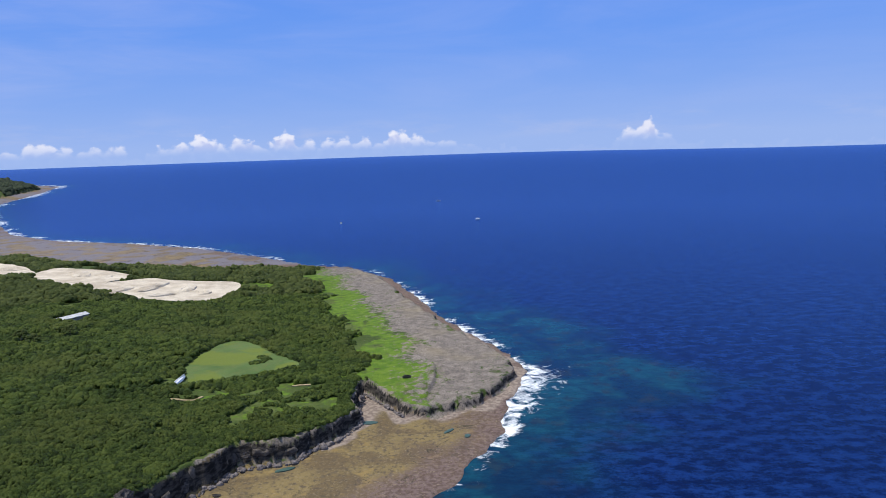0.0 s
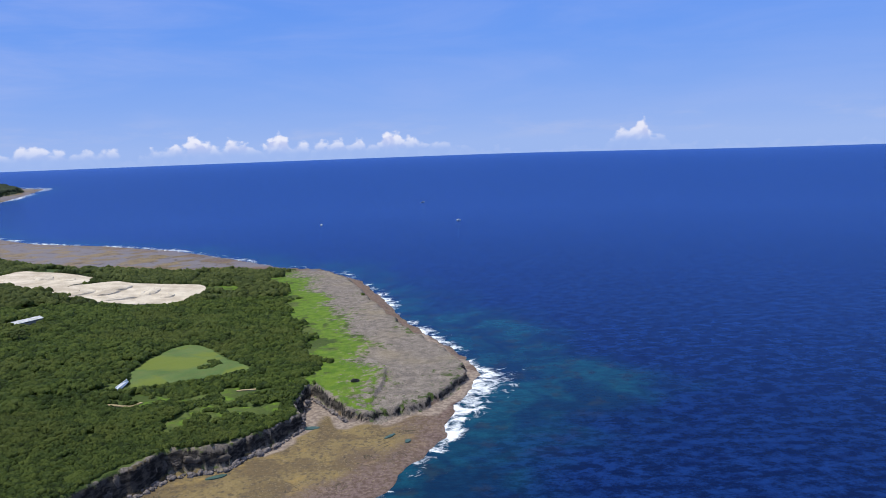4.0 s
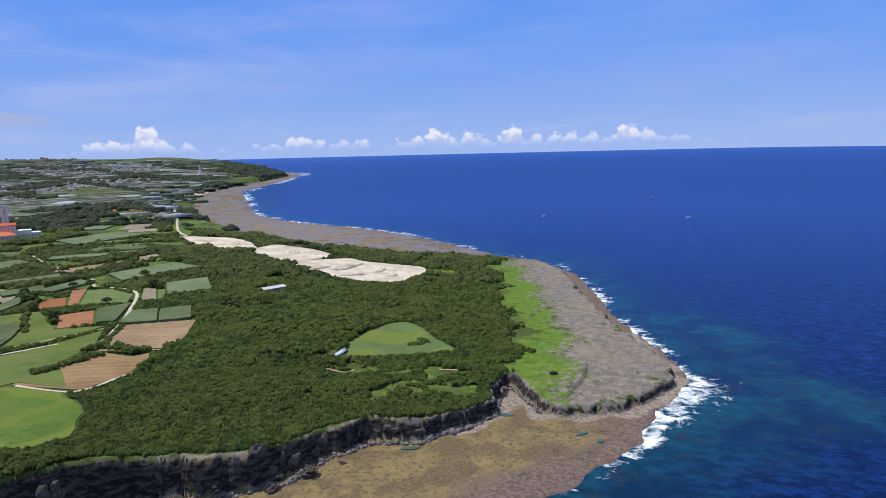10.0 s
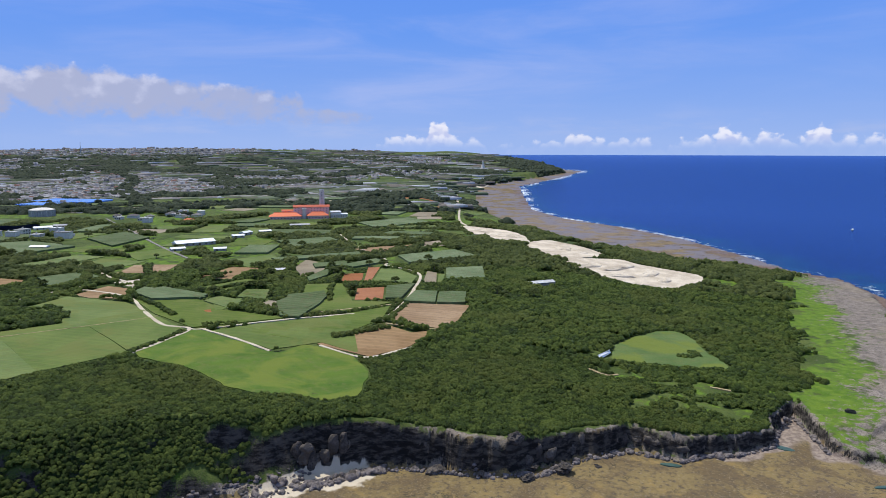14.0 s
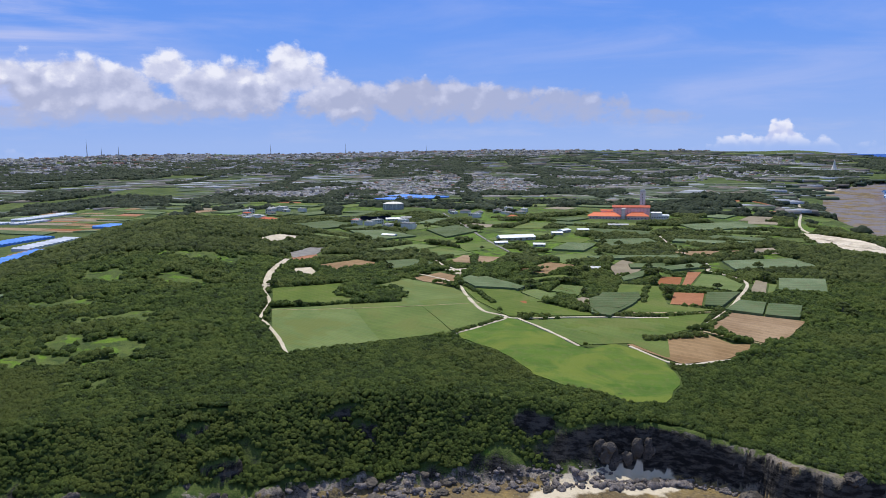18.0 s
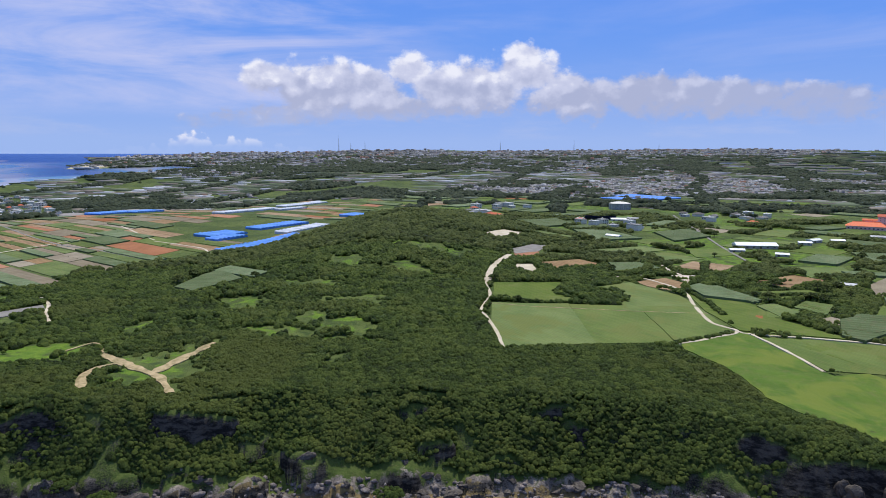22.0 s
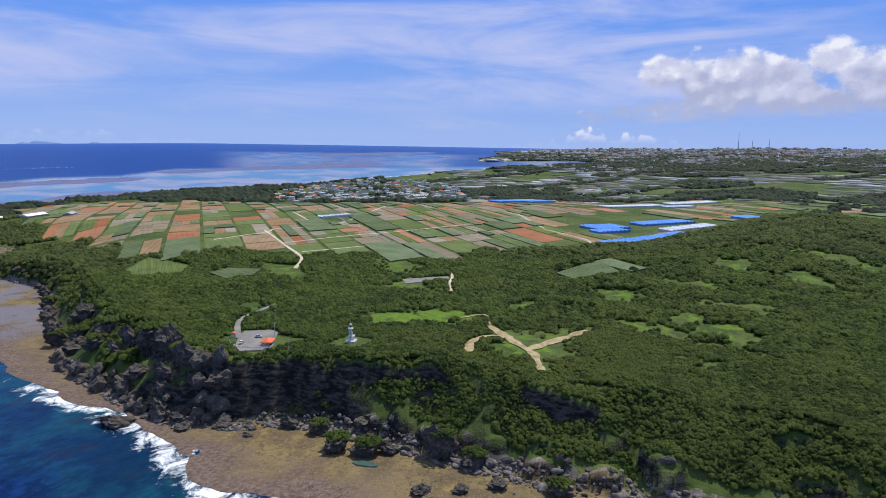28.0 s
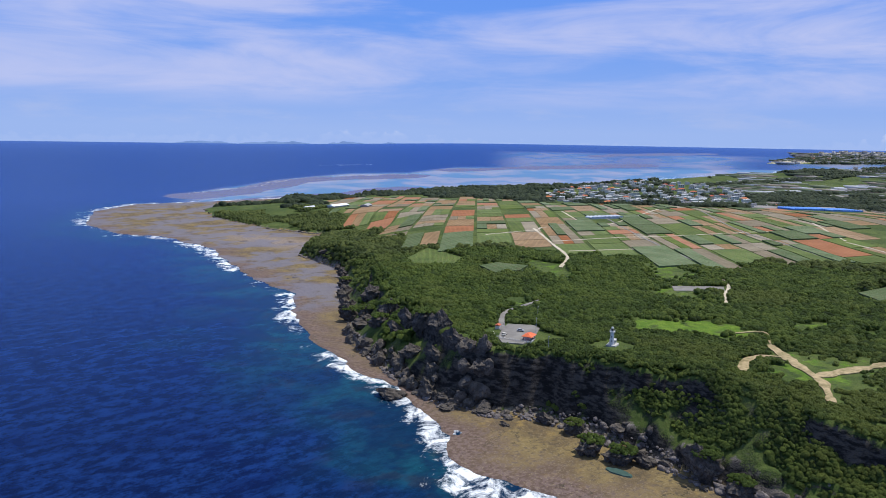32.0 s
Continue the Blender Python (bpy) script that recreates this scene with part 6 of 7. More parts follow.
MODELS = [house_model(s) for s in range(8)]
VILLAGE = np.array([(-1150, -800), (-1180, -1000), (-1450, -1250), (-1640, -1300), (-2050, -1330), (-2060, -1010), (-1760, -830), (-1480, -690), (-1260, -690)], float)
OUTLYING = [(-1100, -880, 120), (-1020, -930, 90), (-960, -1000, 70), (-1080, 330, 60), (-1000, 350, 40), (-1180, 640, 60), (-1120, 590, 90), (-1200, 560, 60), (-1330, 180, 70), (-1250, 150, 70), (-1420, 250, 60)]
spot = random.Random(8)
placed, spots = 0, []


def settle(x, y, near_to):
    if any((x - a) ** 2 + (y - b) ** 2 < near_to ** 2 for a, b in spots):
        return False
    spots.append((x, y))
    return True


homes = []
for _ in range(9000):
    if len(homes) >= 330:
        break
    x, y = spot.uniform(-2060, -1150), spot.uniform(-1340, -680)
    if inside(VILLAGE, np.array([x]), np.array([y]))[0] and settle(x, y, 16.5):
        homes.append((x, y))
for cx, cy, rad in OUTLYING:
    for _ in range(7):
        x, y = cx + spot.uniform(-rad, rad), cy + spot.uniform(-rad, rad) * 0.6
        if not inside(PLAIN, np.array([x]), np.array([y]))[0] and settle(x, y, 17):
            homes.append((x, y))
home_z = ground_height(np.array([p[0] for p in homes]), np.array([p[1] for p in homes]))
for (x, y), z in zip(homes, home_z):
    turn = 40 + 90 * spot.randint(0, 3) + spot.uniform(-12, 12)
    copy_thing(spot.choice(MODELS), pose(x, y, float(z) + 0.3, 0, 0, turn) @ Matrix.Scale(spot.uniform(1.1, 1.4), 4))
    TAKEN.append((np.array([(x - 7, y - 7), (x + 7, y - 7), (x + 7, y + 7), (x - 7, y + 7)], float), 0.5))
for m in MODELS:        # the models themselves take the last free plots
    x, y = -1300 - 40 * MODELS.index(m), -655 + 6 * (MODELS.index(m) % 3)
    m.matrix_basis = pose(x, y, level(x, y) + 0.3, 0, 0, 35)


# ---- distant towns: far too many roofs to count ----
def town_material(name, stops):
    m, g = material(name)
    rnd = g.node("ShaderNodeNewGeometry").outputs["Random Per Island"]
    n = g.node("ShaderNodeValToRGB")
    n.color_ramp.interpolation = "CONSTANT"
    el_ = n.color_ramp.elements
    while len(el_) < len(stops):
        el_.new(0.5)
    for e, (p, c) in zip(el_, stops):
        e.position, e.color = p, (*c, 1)
    g.plug(n.inputs[0], rnd)
    fine = g.noise(0.12, 4, vec=g.pos)
    col = g.mix(g.remap(fine, 0.35, 0.65), n.outputs[0], g.mix(0.35, n.outputs[0], (0.1, 0.1, 0.1)))
    finish(g, col, 0.85, fine, 0.2, 0.3)
    return m


MAT["town"] = town_material("town_walls", [(0.0, (0.38, 0.37, 0.36)), (0.3, (0.26, 0.25, 0.245)), (0.5, (0.32, 0.295, 0.27)), (0.64, (0.12, 0.12, 0.122)), (0.84, (0.56, 0.55, 0.54)), (0.95, (0.32, 0.17, 0.12))])
MAT["parcels"] = town_material("far_parcels", [(0.0, (0.085, 0.12, 0.05)), (0.25, (0.12, 0.15, 0.07)), (0.45, (0.06, 0.085, 0.04)), (0.55, (0.2, 0.17, 0.13)), (0.72, (0.27, 0.25, 0.23)), (0.86, (0.45, 0.47, 0.5))])


def boxes(name, x, y, z, w, d, h, turn, mat, label, category):
    n = len(x)
    cx = np.array([-1, 1, 1, -1, -1, 1, 1, -1]) * 0.5
    cy = np.array([-1, -1, 1, 1, -1, -1, 1, 1]) * 0.5
    cz = np.array([0, 0, 0, 0, 1, 1, 1, 1])
    c, s = np.cos(turn)[:, None], np.sin(turn)[:, None]
    lx, ly = cx * w[:, None], cy * d[:, None]
    v = np.stack([lx * c - ly * s + x[:, None], lx * s + ly * c + y[:, None], cz * (h + 4)[:, None] + z[:, None] - 4], -1).reshape(-1, 3)
    f = np.array([(4, 5, 6), (4, 6, 7), (0, 1, 5), (0, 5, 4), (1, 2, 6), (1, 6, 5), (2, 3, 7), (2, 7, 6), (3, 0, 4), (3, 4, 7)])
    tris = (f[None] + 8 * np.arange(n)[:, None, None]).reshape(-1, 3)
    ob = new(name, tri_mesh(name, v, tris))
    ob.data.materials.append(MAT[mat])
    return tagged(ob, label, category, kind="stuff")


rng = np.random.RandomState(21)
# far parcels and glass houses, lying on the plain
n = 4600
az_f, r_f = np.radians(rng.uniform(36, 117, n)), np.exp(rng.uniform(np.log(1500), np.log(4500), n))
x, y = -np.sin(az_f) * r_f, np.cos(az_f) * r_f
ok = (edge_distance(LAND, x, y)[0] > 25) & ~inside(PLAIN, x, y) & ~inside(VILLAGE, x, y) & (value_noise(x, y, 300, 40) > -0.5) & ~taken(x, y, 20)
x, y, r_f = x[ok], y[ok], r_f[ok]
size = 0.5 + r_f / 2600
boxes("far_parcels", x, y, ground_height(x, y), rng.uniform(40, 110, len(x)) * size, rng.uniform(20, 50, len(x)) * size, np.full(len(x), 1.3), np.radians(rng.choice([35, 125, 60], len(x)) + rng.uniform(-8, 8, len(x))), "parcels", "distant fields and pale plastic tunnels", "fields")
# roofs
n = 30000
az_f, r_f = np.radians(rng.uniform(37, 121, n)), np.exp(rng.uniform(np.log(1750), np.log(4850), n))
x, y = -np.sin(az_f) * r_f, np.cos(az_f) * r_f
deg = np.degrees(az_f)
crowd = fractal(x, y, 520, 3, 50) + 1.1 * bump(deg, r_f, 103, 3900, 11, 800) + 0.55 * bump(deg, r_f, 62, 2500, 16, 380) + 0.4 * bump(deg, r_f, 90, 4300, 20, 500) + 0.8 * bump(deg, r_f, 110, 3600, 4, 200) + 0.3 * bump(deg, r_f, 100, 2150, 16, 200)
ok = (crowd + rng.uniform(-0.25, 0.25, n) > 0.2) & (edge_distance(LAND, x, y)[0] > 10) & ~inside(PLAIN, x, y) & ~inside(VILLAGE, x, y)
x, y, r_f, deg = x[ok], y[ok], r_f[ok], deg[ok]
scale = 0.8 + 0.45 * smooth(2200, 4500, r_f)
tall = np.where(rng.uniform(0, 1, len(x)) < 0.08 + 0.2 * bump(deg, r_f, 100, 4200, 14, 900), rng.uniform(1.3, 2.0, len(x)), 0.8)
boxes("town_houses", x, y, ground_height(x, y), rng.uniform(9, 20, len(x)) * scale, rng.uniform(8, 13, len(x)) * scale, rng.uniform(3.5, 8, len(x)) * scale * tall * 0.8, rng.uniform(0, 6.28, len(x)), "town", "distant pale concrete towns", "town")

# far landmark tower, masts, blue-roofed works
def landmark(x, y):
    t = thing("memorial_tower", x, y, level(x, y), 0, "slender white memorial tower on the far cape", "tower")
    part("shaft", turned(B(), [(11, -3), (9, 10), (5, 22), (3.2, 34), (0.5, 44)], 8), "white", t)
    part("podium", box(B(), -18, -18, -5, 18, 18, 3), "white", t)
    return t


landmark(-1935, 2500)
for mx, my, mh in ((-4150, -300, 95), (-4300, 1150, 60), (-3800, 1500, 55), (-4400, 700, 60), (-4500, -250, 50), (-4520, -160, 55)):
    t = thing("radio_mast", mx, my, level(mx, my), 0, "thin lattice radio mast on the skyline", "mast", "radio masts")
    part("mast", turned(B(), [(3.2, -3), (1.2, mh * 0.7), (0.7, mh)], 6), "concrete", t)
    part("antenna", turned(B(), [(0.5, mh), (0.3, mh * 1.15)], 6), "steel", t)
greenhouse(-1700, 640, 30, 22, 90, "blue_net", "wide works yard under blue sheeting")
greenhouse(-1640, 560, 30, 12, 60, "blue_net", "wide works yard under blue sheeting")

# islands on the far horizon, boats
# the haze of the distance is put into this blue base colour
MAT["haze_hill"] = plain("distant_island", (0.12, 0.2, 0.38), (0.16, 0.25, 0.44), 0.004, 0.05, 0.95, 0.2)
for az_d, wid, hgt, name_l in ((158, 190, 22, 0), (152.5, 250, 26, 1), (147, 130, 20, 2), (143.5, 40, 12, 3)):
    a = radians(az_d)
    ix, iy = -math.sin(a) * 4820, math.cos(a) * 4820
    t = new("island")
    bm = B()
    nseg = 40
    base_z = float(sea_level(np.array([ix]), np.array([iy]))[0])
    rows = []
    for i in range(nseg + 1):
        u = i / nseg * 2 - 1
        top = hgt * (1 - abs(u) ** 2.2) * (0.7 + 0.5 * noise.noise(Vector((u * 3, az_d, 0))) + 0.15 * noise.noise(Vector((u * 11, az_d, 2))))
        rows.append([bm.verts.new((u * wid, yy, zz)) for yy, zz in ((-45, -6), (-20, max(0.5, top * 0.6)), (0, max(1, top)), (25, max(0.5, top * 0.5)), (50, -6))])
    for p, q in zip(rows, rows[1:]):
        for j in range(4):
            bm.faces.new((p[j], p[j + 1], q[j + 1], q[j]))
    bpy.data.objects.remove(t)
    ob = part("island", bm, "haze_hill")
    ob.matrix_basis = pose(ix, iy, base_z, 0, 0, az_d)
    tagged(ob, "low blue hazy island on the horizon", "island", "islands on the horizon")


def boat(x, y, turn, length):
    z = float(sea_level(np.array([x]), np.array([y]))[0])
    t = thing("boat", x, y, z, turn, "small white motor boat out at sea", "boat", "boats at sea")
    L = length / 2
    bm = B()
    deck = [(-L, -1.6), (L * 0.5, -1.6), (L, 0), (L * 0.5, 1.6), (-L, 1.6)]
    a = [bm.verts.new((px, py, 1.4)) for px, py in deck]
    b = [bm.verts.new((px * 0.9, py * 0.6, -0.4)) for px, py in deck]
    bm.faces.new(a)
    bm.faces.new(b)
    for i in range(5):
        bm.faces.new((a[i], a[(i + 1) % 5], b[(i + 1) % 5], b[i]))
    part("hull", bm, "hull_white", t)
    part("cabin", box(B(), -L * 0.4, -1.1, 1.4, L * 0.2, 1.1, 3.4, 0.2), "hull_white", t)
    part("wheelhouse_window", box(B(), L * 0.05, -1.0, 2.2, L * 0.215, 1.0, 3.0), "glass", t)
    return t


boat(30, 1500, 30, 13)
boat(-60, 2050, 200, 14)
boat(-270, 1500, 80, 11)

# ---- scrub and woods ----
def scatter(r_lo, r_hi, spacing, seed, az_lo=-12, az_hi=176):
    rng = np.random.RandomState(seed)
    n = int(r_hi * 2 / spacing)
    i, j = np.meshgrid(np.arange(n), np.arange(n), indexing="ij")
    x = -r_hi + (i + 0.5 * (j % 2)) * spacing + rng.uniform(-0.42, 0.42, i.shape) * spacing
    y = -r_hi + j * spacing + rng.uniform(-0.42, 0.42, i.shape) * spacing
    x, y = x.ravel(), y.ravel()
    r, az = np.hypot(x, y), np.degrees(np.arctan2(-x, y))
    keep = (r > r_lo) & (r < r_hi) & (az > az_lo) & (az < az_hi)
    return x[keep], y[keep], rng


def dome_templates(count, seed, rings=((1.0, 0.0), (0.78, 0.62))):
    """Small ragged leaf masses of 18 faces."""
    rng = np.random.RandomState(seed)
    out = []
    for _ in range(count):
        v = []
        for k, (rad, z) in enumerate(rings):
            for a in range(6):
                t = 2 * np.pi * (a + 0.5 * k) / 6 + rng.uniform(-0.25, 0.25)
                q = rad * rng.uniform(0.72, 1.25)
                v.append((q * np.cos(t), q * np.sin(t), z + rng.uniform(-0.16, 0.2)))
        v.append((rng.uniform(-0.25, 0.25), rng.uniform(-0.25, 0.25), 1.0 + rng.uniform(-0.12, 0.2)))
        out.append(v)
    faces = []
    for a in range(6):
        b = (a + 1) % 6
        faces += [(a, b, 6 + a), (b, 6 + b, 6 + a), (6 + a, 6 + b, 12)]
    return np.array(out), np.array(faces)


DOMES, DOME_FACES = dome_templates(24, 5)


def leaf_masses(name, x, y, z, radius, height, mat, rng, tone=None):
    n = len(x)
    t = DOMES[rng.randint(0, len(DOMES), n)]
    a = rng.uniform(0, 2 * np.pi, n)
    c, s = np.cos(a)[:, None], np.sin(a)[:, None]
    vx = (t[:, :, 0] * c - t[:, :, 1] * s) * radius[:, None] + x[:, None]
    vy = (t[:, :, 0] * s + t[:, :, 1] * c) * radius[:, None] + y[:, None]
    vz = t[:, :, 2] * height[:, None] + z[:, None]
    verts = np.stack([vx, vy, vz], -1).reshape(-1, 3)
    tris = (DOME_FACES[None] + 13 * np.arange(n)[:, None, None]).reshape(-1, 3)
    me = tri_mesh(name, verts, tris)
    layer = me.attributes.new("tone", "FLOAT", "POINT")
    layer.data.foreach_set("value", np.repeat(rng.uniform(0.3, 0.7) * np.ones(n) if tone is None else tone, 13).astype(np.float32))
    ob = new(name, me)
    ob.data.materials.append(MAT[mat])
    return ob


def crowns(x, y, size, seed):
    """The round crowns of a canopy: how far each place is from its crown's middle (0 to 1), and a number for the crown."""
    i0, j0 = np.floor(x / size).astype(int), np.floor(y / size).astype(int)
    best, tone = np.full(x.shape, 9.0), np.zeros(x.shape)
    for di in (-1, 0, 1):
        for dj in (-1, 0, 1):
            i, j = i0 + di, j0 + dj
            a, b, c = TABLE[(i + 31 * seed) % 256, j % 256], TABLE[j % 256, (i + 57 * seed) % 256], TABLE[(i * 7 + seed) % 256, (j * 3 + 11) % 256]
            q = np.hypot(x - (i + 0.15 + 0.7 * a) * size, y - (j + 0.15 + 0.7 * b) * size) / (size * (0.55 + 0.4 * c))
            near_one = q < best
            best, tone = np.where(near_one, q, best), np.where(near_one, (a * 5.7 + b * 3.1 + c) % 1.0, tone)
    return np.clip(best, 0, 1.2), tone


def grow(name, r_lo, r_hi, spacing, seed, mat, label, keep_rule, size=0.85, lift=0.0, crown=1.0, crown_size=6.0):
    x, y, rng = scatter(r_lo, r_hi, spacing, seed)
    d, e = edge_distance(LAND, x, y)
    ok = d > 3
    x, y, d, e = x[ok], y[ok], d[ok], e[ok]
    ok = keep_rule(x, y, d, e) & ~taken(x, y)
    x, y = x[ok], y[ok]
    z = ground_height(x, y)
    q, tone = crowns(x, y, crown_size, seed)
    stand = 0.45 + 0.55 * smooth(-0.5, 0.7, fractal(x, y, 38, 3, 31))
    tall = lift * stand * (0.3 + (0.5 + 0.5 * tone) * np.sqrt(np.clip(1.05 - q * q, 0, 1)))
    radius = spacing * size * rng.uniform(0.42, 1.12, len(x)) * (1.15 - 0.25 * np.clip(q, 0, 1))
    height = radius * crown * rng.uniform(0.8, 1.5, len(x))
    ob = leaf_masses(name, x, y, z + tall - 0.7 * height, radius, height, mat, rng, tone)
    return tagged(ob, label, "vegetation", kind="stuff")


def slope_of(x, y):
    h = ground_height(x, y)
    return np.hypot(ground_height(x + 1.5, y) - h, ground_height(x, y + 1.5) - h) / 1.5


def on_headland(x, y):
    x, y = x + 13 * fractal(x, y, 30, 5, 61) + 7 * value_noise(x, y, 3.5, 64) + 5, y + 13 * fractal(x, y, 30, 5, 71) + 7 * value_noise(x, y, 3.5, 74)
    return inside(np.asarray(HEAD_ROCK, float), x, y) | inside(np.asarray(HEAD_LIME, float), x, y) | ((x > -84) & (y < 520))


def near_rule(x, y, d, e):
    breadth = e[:, 1]
    ok = np.where(breadth < 14, d > breadth * 0.7 + 0.5, d > 9 + 3 * smooth(-215, -260, y) * smooth(-620, -480, y) + 5 * value_noise(x, y, 20, 7))
    ok &= ~on_headland(x, y)
    steep = slope_of(x, y)
    ok &= steep < 1.5 + 0.7 * value_noise(x, y, 14, 5)
    glade = (glade_field(x, y) + 0.45 * value_noise(x, y, 4.5, 27) > 0.52) & (d > 12)
    for sx_, sy_, sa, sb, _, _ in STACKS:
        ok &= np.hypot(x - sx_, y - sy_) > 0.75 * sa
    return ok & ~glade


def hill(x, y):
    return bump(x, y, -900, 40, 330, 190, -5)


def mid_rule(x, y, d, e):
    dense = 0.25 + 0.9 * smooth(900, 600, np.hypot(x, y)) + 1.5 * hill(x, y) + 0.8 * bump(x, y, -330, 700, 210, 330, 30)
    dense += 0.7 * bump(x, y, -640, -180, 260, 200, 0) + 0.75 * smooth(116, 126, np.degrees(np.arctan2(-x, y)))
    return (fractal(x, y, 70, 3, 15) < dense - 0.42) & ~on_headland(x, y) & ~inside(PLAIN, x, y) & ~inside(VILLAGE, x, y)


def far_rule(x, y, d, e):
    r, az = np.hypot(x, y), np.degrees(np.arctan2(-x, y))
    belts = (np.abs(((x * 0.35 + y * 0.94) + 60 * value_noise(x, y, 500, 3)) % 330 - 165) < 20) & (value_noise(x, y, 420, 9) > -0.45)
    wood = fractal(x, y, 200, 3, 16) > 0.38 - 0.25 * smooth(2400, 3600, r) - 1.3 * bump(x, y, -1700, 2740, 160, 280, 60)
    ring = (np.abs(r - 1790 - 50 * value_noise(x, y, 300, 2)) < 75) & (az > 84) & (az < 112)
    ring |= (np.abs(r - 1560 - 90 * value_noise(x, y, 300, 2) - 300 * smooth(70, 84, az) - 250 * smooth(50, 40, az)) < 95) & (az > 38) & (az <= 86)
    ring |= (np.abs(r - 3150 - 100 * value_noise(x, y, 300, 4)) < 130) & (az > 86) & (az < 108) & (value_noise(x, y, 200, 7) > -0.6)
    wood |= (az > 118) & (az < 152) & (fractal(x, y, 90, 3, 29) > -0.1)
    return (belts | wood | ring) & ~inside(PLAIN, x, y) & ~(inside(VILLAGE, x, y) & (value_noise(x, y, 30, 5) < 0.3))


grow("coastal_scrub", 245, 430, 1.5, 41, "coast_bush", "dense dark green coastal scrub over the cliffs", near_rule, 1.1, 2.6, 0.95, 4.3)
grow("plateau_scrub", 430, 720, 2.6, 42, "bush", "thick green scrub of the plateau", lambda x, y, d, e: near_rule(x, y, d, e) & mid_rule(x, y, d, e), 1.05, 3.8, 0.95, 6.3)
grow("hedges_and_groves", 720, 1320, 4.4, 43, "wood", "dark green hedges and groves between fields", mid_rule, 1.0, 5.5, 0.9, 11.0)
grow("windbreak_woods", 1320, 3900, 11.0, 44, "pine", "dark windbreak belts and distant woods", far_rule, 0.95, 8.0, 0.8, 26.0)
grow("cape_wood", 2800, 3700, 10.0, 45, "pine", "dark woods on the hill of the far cape", lambda x, y, d, e: bump(x, y, -1700, 2740, 160, 300, 60) > 0.2, 1.1, 6.0, 0.8, 24.0)

# ---- hedges between the fields ----
def hedge(points, breadth, height, label="dense dark green hedge between fields"):
    rng = np.random.RandomState(len(points) + int(abs(points[0][0])))
    line = smooth_line(points, closed=False, steps=8)
    seg = np.concatenate([[0], np.cumsum(np.hypot(*np.diff(line, axis=0).T))])
    n = int(seg[-1] * breadth * 0.55)
    u = rng.uniform(0, seg[-1], n)
    x, y = np.interp(u, seg, line[:, 0]) + rng.normal(0, breadth * 0.3, n), np.interp(u, seg, line[:, 1]) + rng.normal(0, breadth * 0.3, n)
    q, tone = crowns(x, y, 5.0, 3)
    z = ground_height(x, y) + height * (0.35 + 0.5 * np.sqrt(np.clip(1.05 - q * q, 0, 1)))
    r = rng.uniform(1.1, 2.0, n)
    ob = leaf_masses("hedge", x, y, z - 0.7 * r, r, r, "bush", rng, tone)
    return tagged(ob, label, "hedge", "hedges between fields")


hedge([(-524, 150), (-542, 138), (-560, 142), (-578, 152), (-589, 168)], 3.2, 2.6, "low curved hedge round a grassy hollow")
hedge([(-516, 160), (-512, 172), (-518, 184), (-540, 188), (-562, 188)], 5.5, 3.2, "broad curved grove round a grassy hollow")
hedge([(-345, 283), (-342, 300), (-338, 326)], 4.5, 3.0)
hedge([(-402, 176), (-412, 200), (-422, 224)], 2.5, 2.2)
hedge([(-522, 80), (-516, 110), (-512, 150)], 2.5, 2.0)
hedge([(-590, 86), (-600, 120), (-602, 160), (-596, 176)], 6, 4.0)
hedge([(-470, 240), (-500, 246), (-540, 250)], 3, 2.5)
hedge([(-556, 296), (-580, 310), (-590, 330), (-575, 345)], 10, 6.0, "dark round grove standing between fields")
hedge([(-404, 292), (-440, 300), (-470, 306)], 3, 2.5)
hedge([(-425, 350), (-455, 375), (-480, 400)], 3, 2.5)
hedge([(-350, 340), (-372, 378), (-384, 398)], 2.5, 2.0)
hedge([(-520, 296), (-530, 330), (-524, 362)], 4, 3.0)
hedge([(-640, 240), (-670, 262), (-720, 268)], 7, 4.0)
hedge([(-180, 450), (-171, 459), (-176, 470)], 5, 1.6, "low clump of bushes in a grassy clearing")
hedge([(-196, 402), (-184, 415), (-160, 432), (-148, 446)], 3.5, 1.6, "low bushes along the rim of a grassy clearing")
hedge([(-610, 300), (-650, 310), (-690, 330)], 6, 4.0)

# ---- single trees along the field edges ----
def tree_model(seed, height):
    rng = np.random.RandomState(seed)
    t = thing("tree", 0, 0, 0, 0, "dark green broad-leaved tree with a spreading crown", "tree", "trees among the fields")
    part("trunk", turned(B(), [(0.34, -0.6), (0.26, height * 0.25), (0.16, height * 0.6)], 8), "bark", t)
    for k in range(4):
        a = 2 * math.pi * k / 4 + rng.uniform(-0.4, 0.4)
        bm = B()
        bmesh.ops.create_cone(bm, cap_ends=True, segments=6, radius1=0.14, radius2=0.05, depth=height * 0.42)
        m = Matrix.Translation((0.8 * math.cos(a), 0.8 * math.sin(a), height * 0.5)) @ Matrix.Rotation(a, 4, "Z") @ Matrix.Rotation(0.75, 4, "Y")
        bmesh.ops.transform(bm, matrix=m, verts=bm.verts)
        part("limb", bm, "bark", t)
    n = 70
    a, q = rng.uniform(0, 6.283, n), np.sqrt(rng.uniform(0, 1, n)) * height * 0.45
    z = height * (0.45 + 0.4 * np.sqrt(np.clip(1 - (q / (height * 0.47)) ** 2, 0, 1)) * rng.uniform(0.3, 1.0, n))
    r = rng.uniform(0.5, 1.15, n) * height / 7
    crown = leaf_masses("crown", q * np.cos(a), q * np.sin(a), z, r, r * 0.8, "wood", rng)
    crown.parent = t
    return t


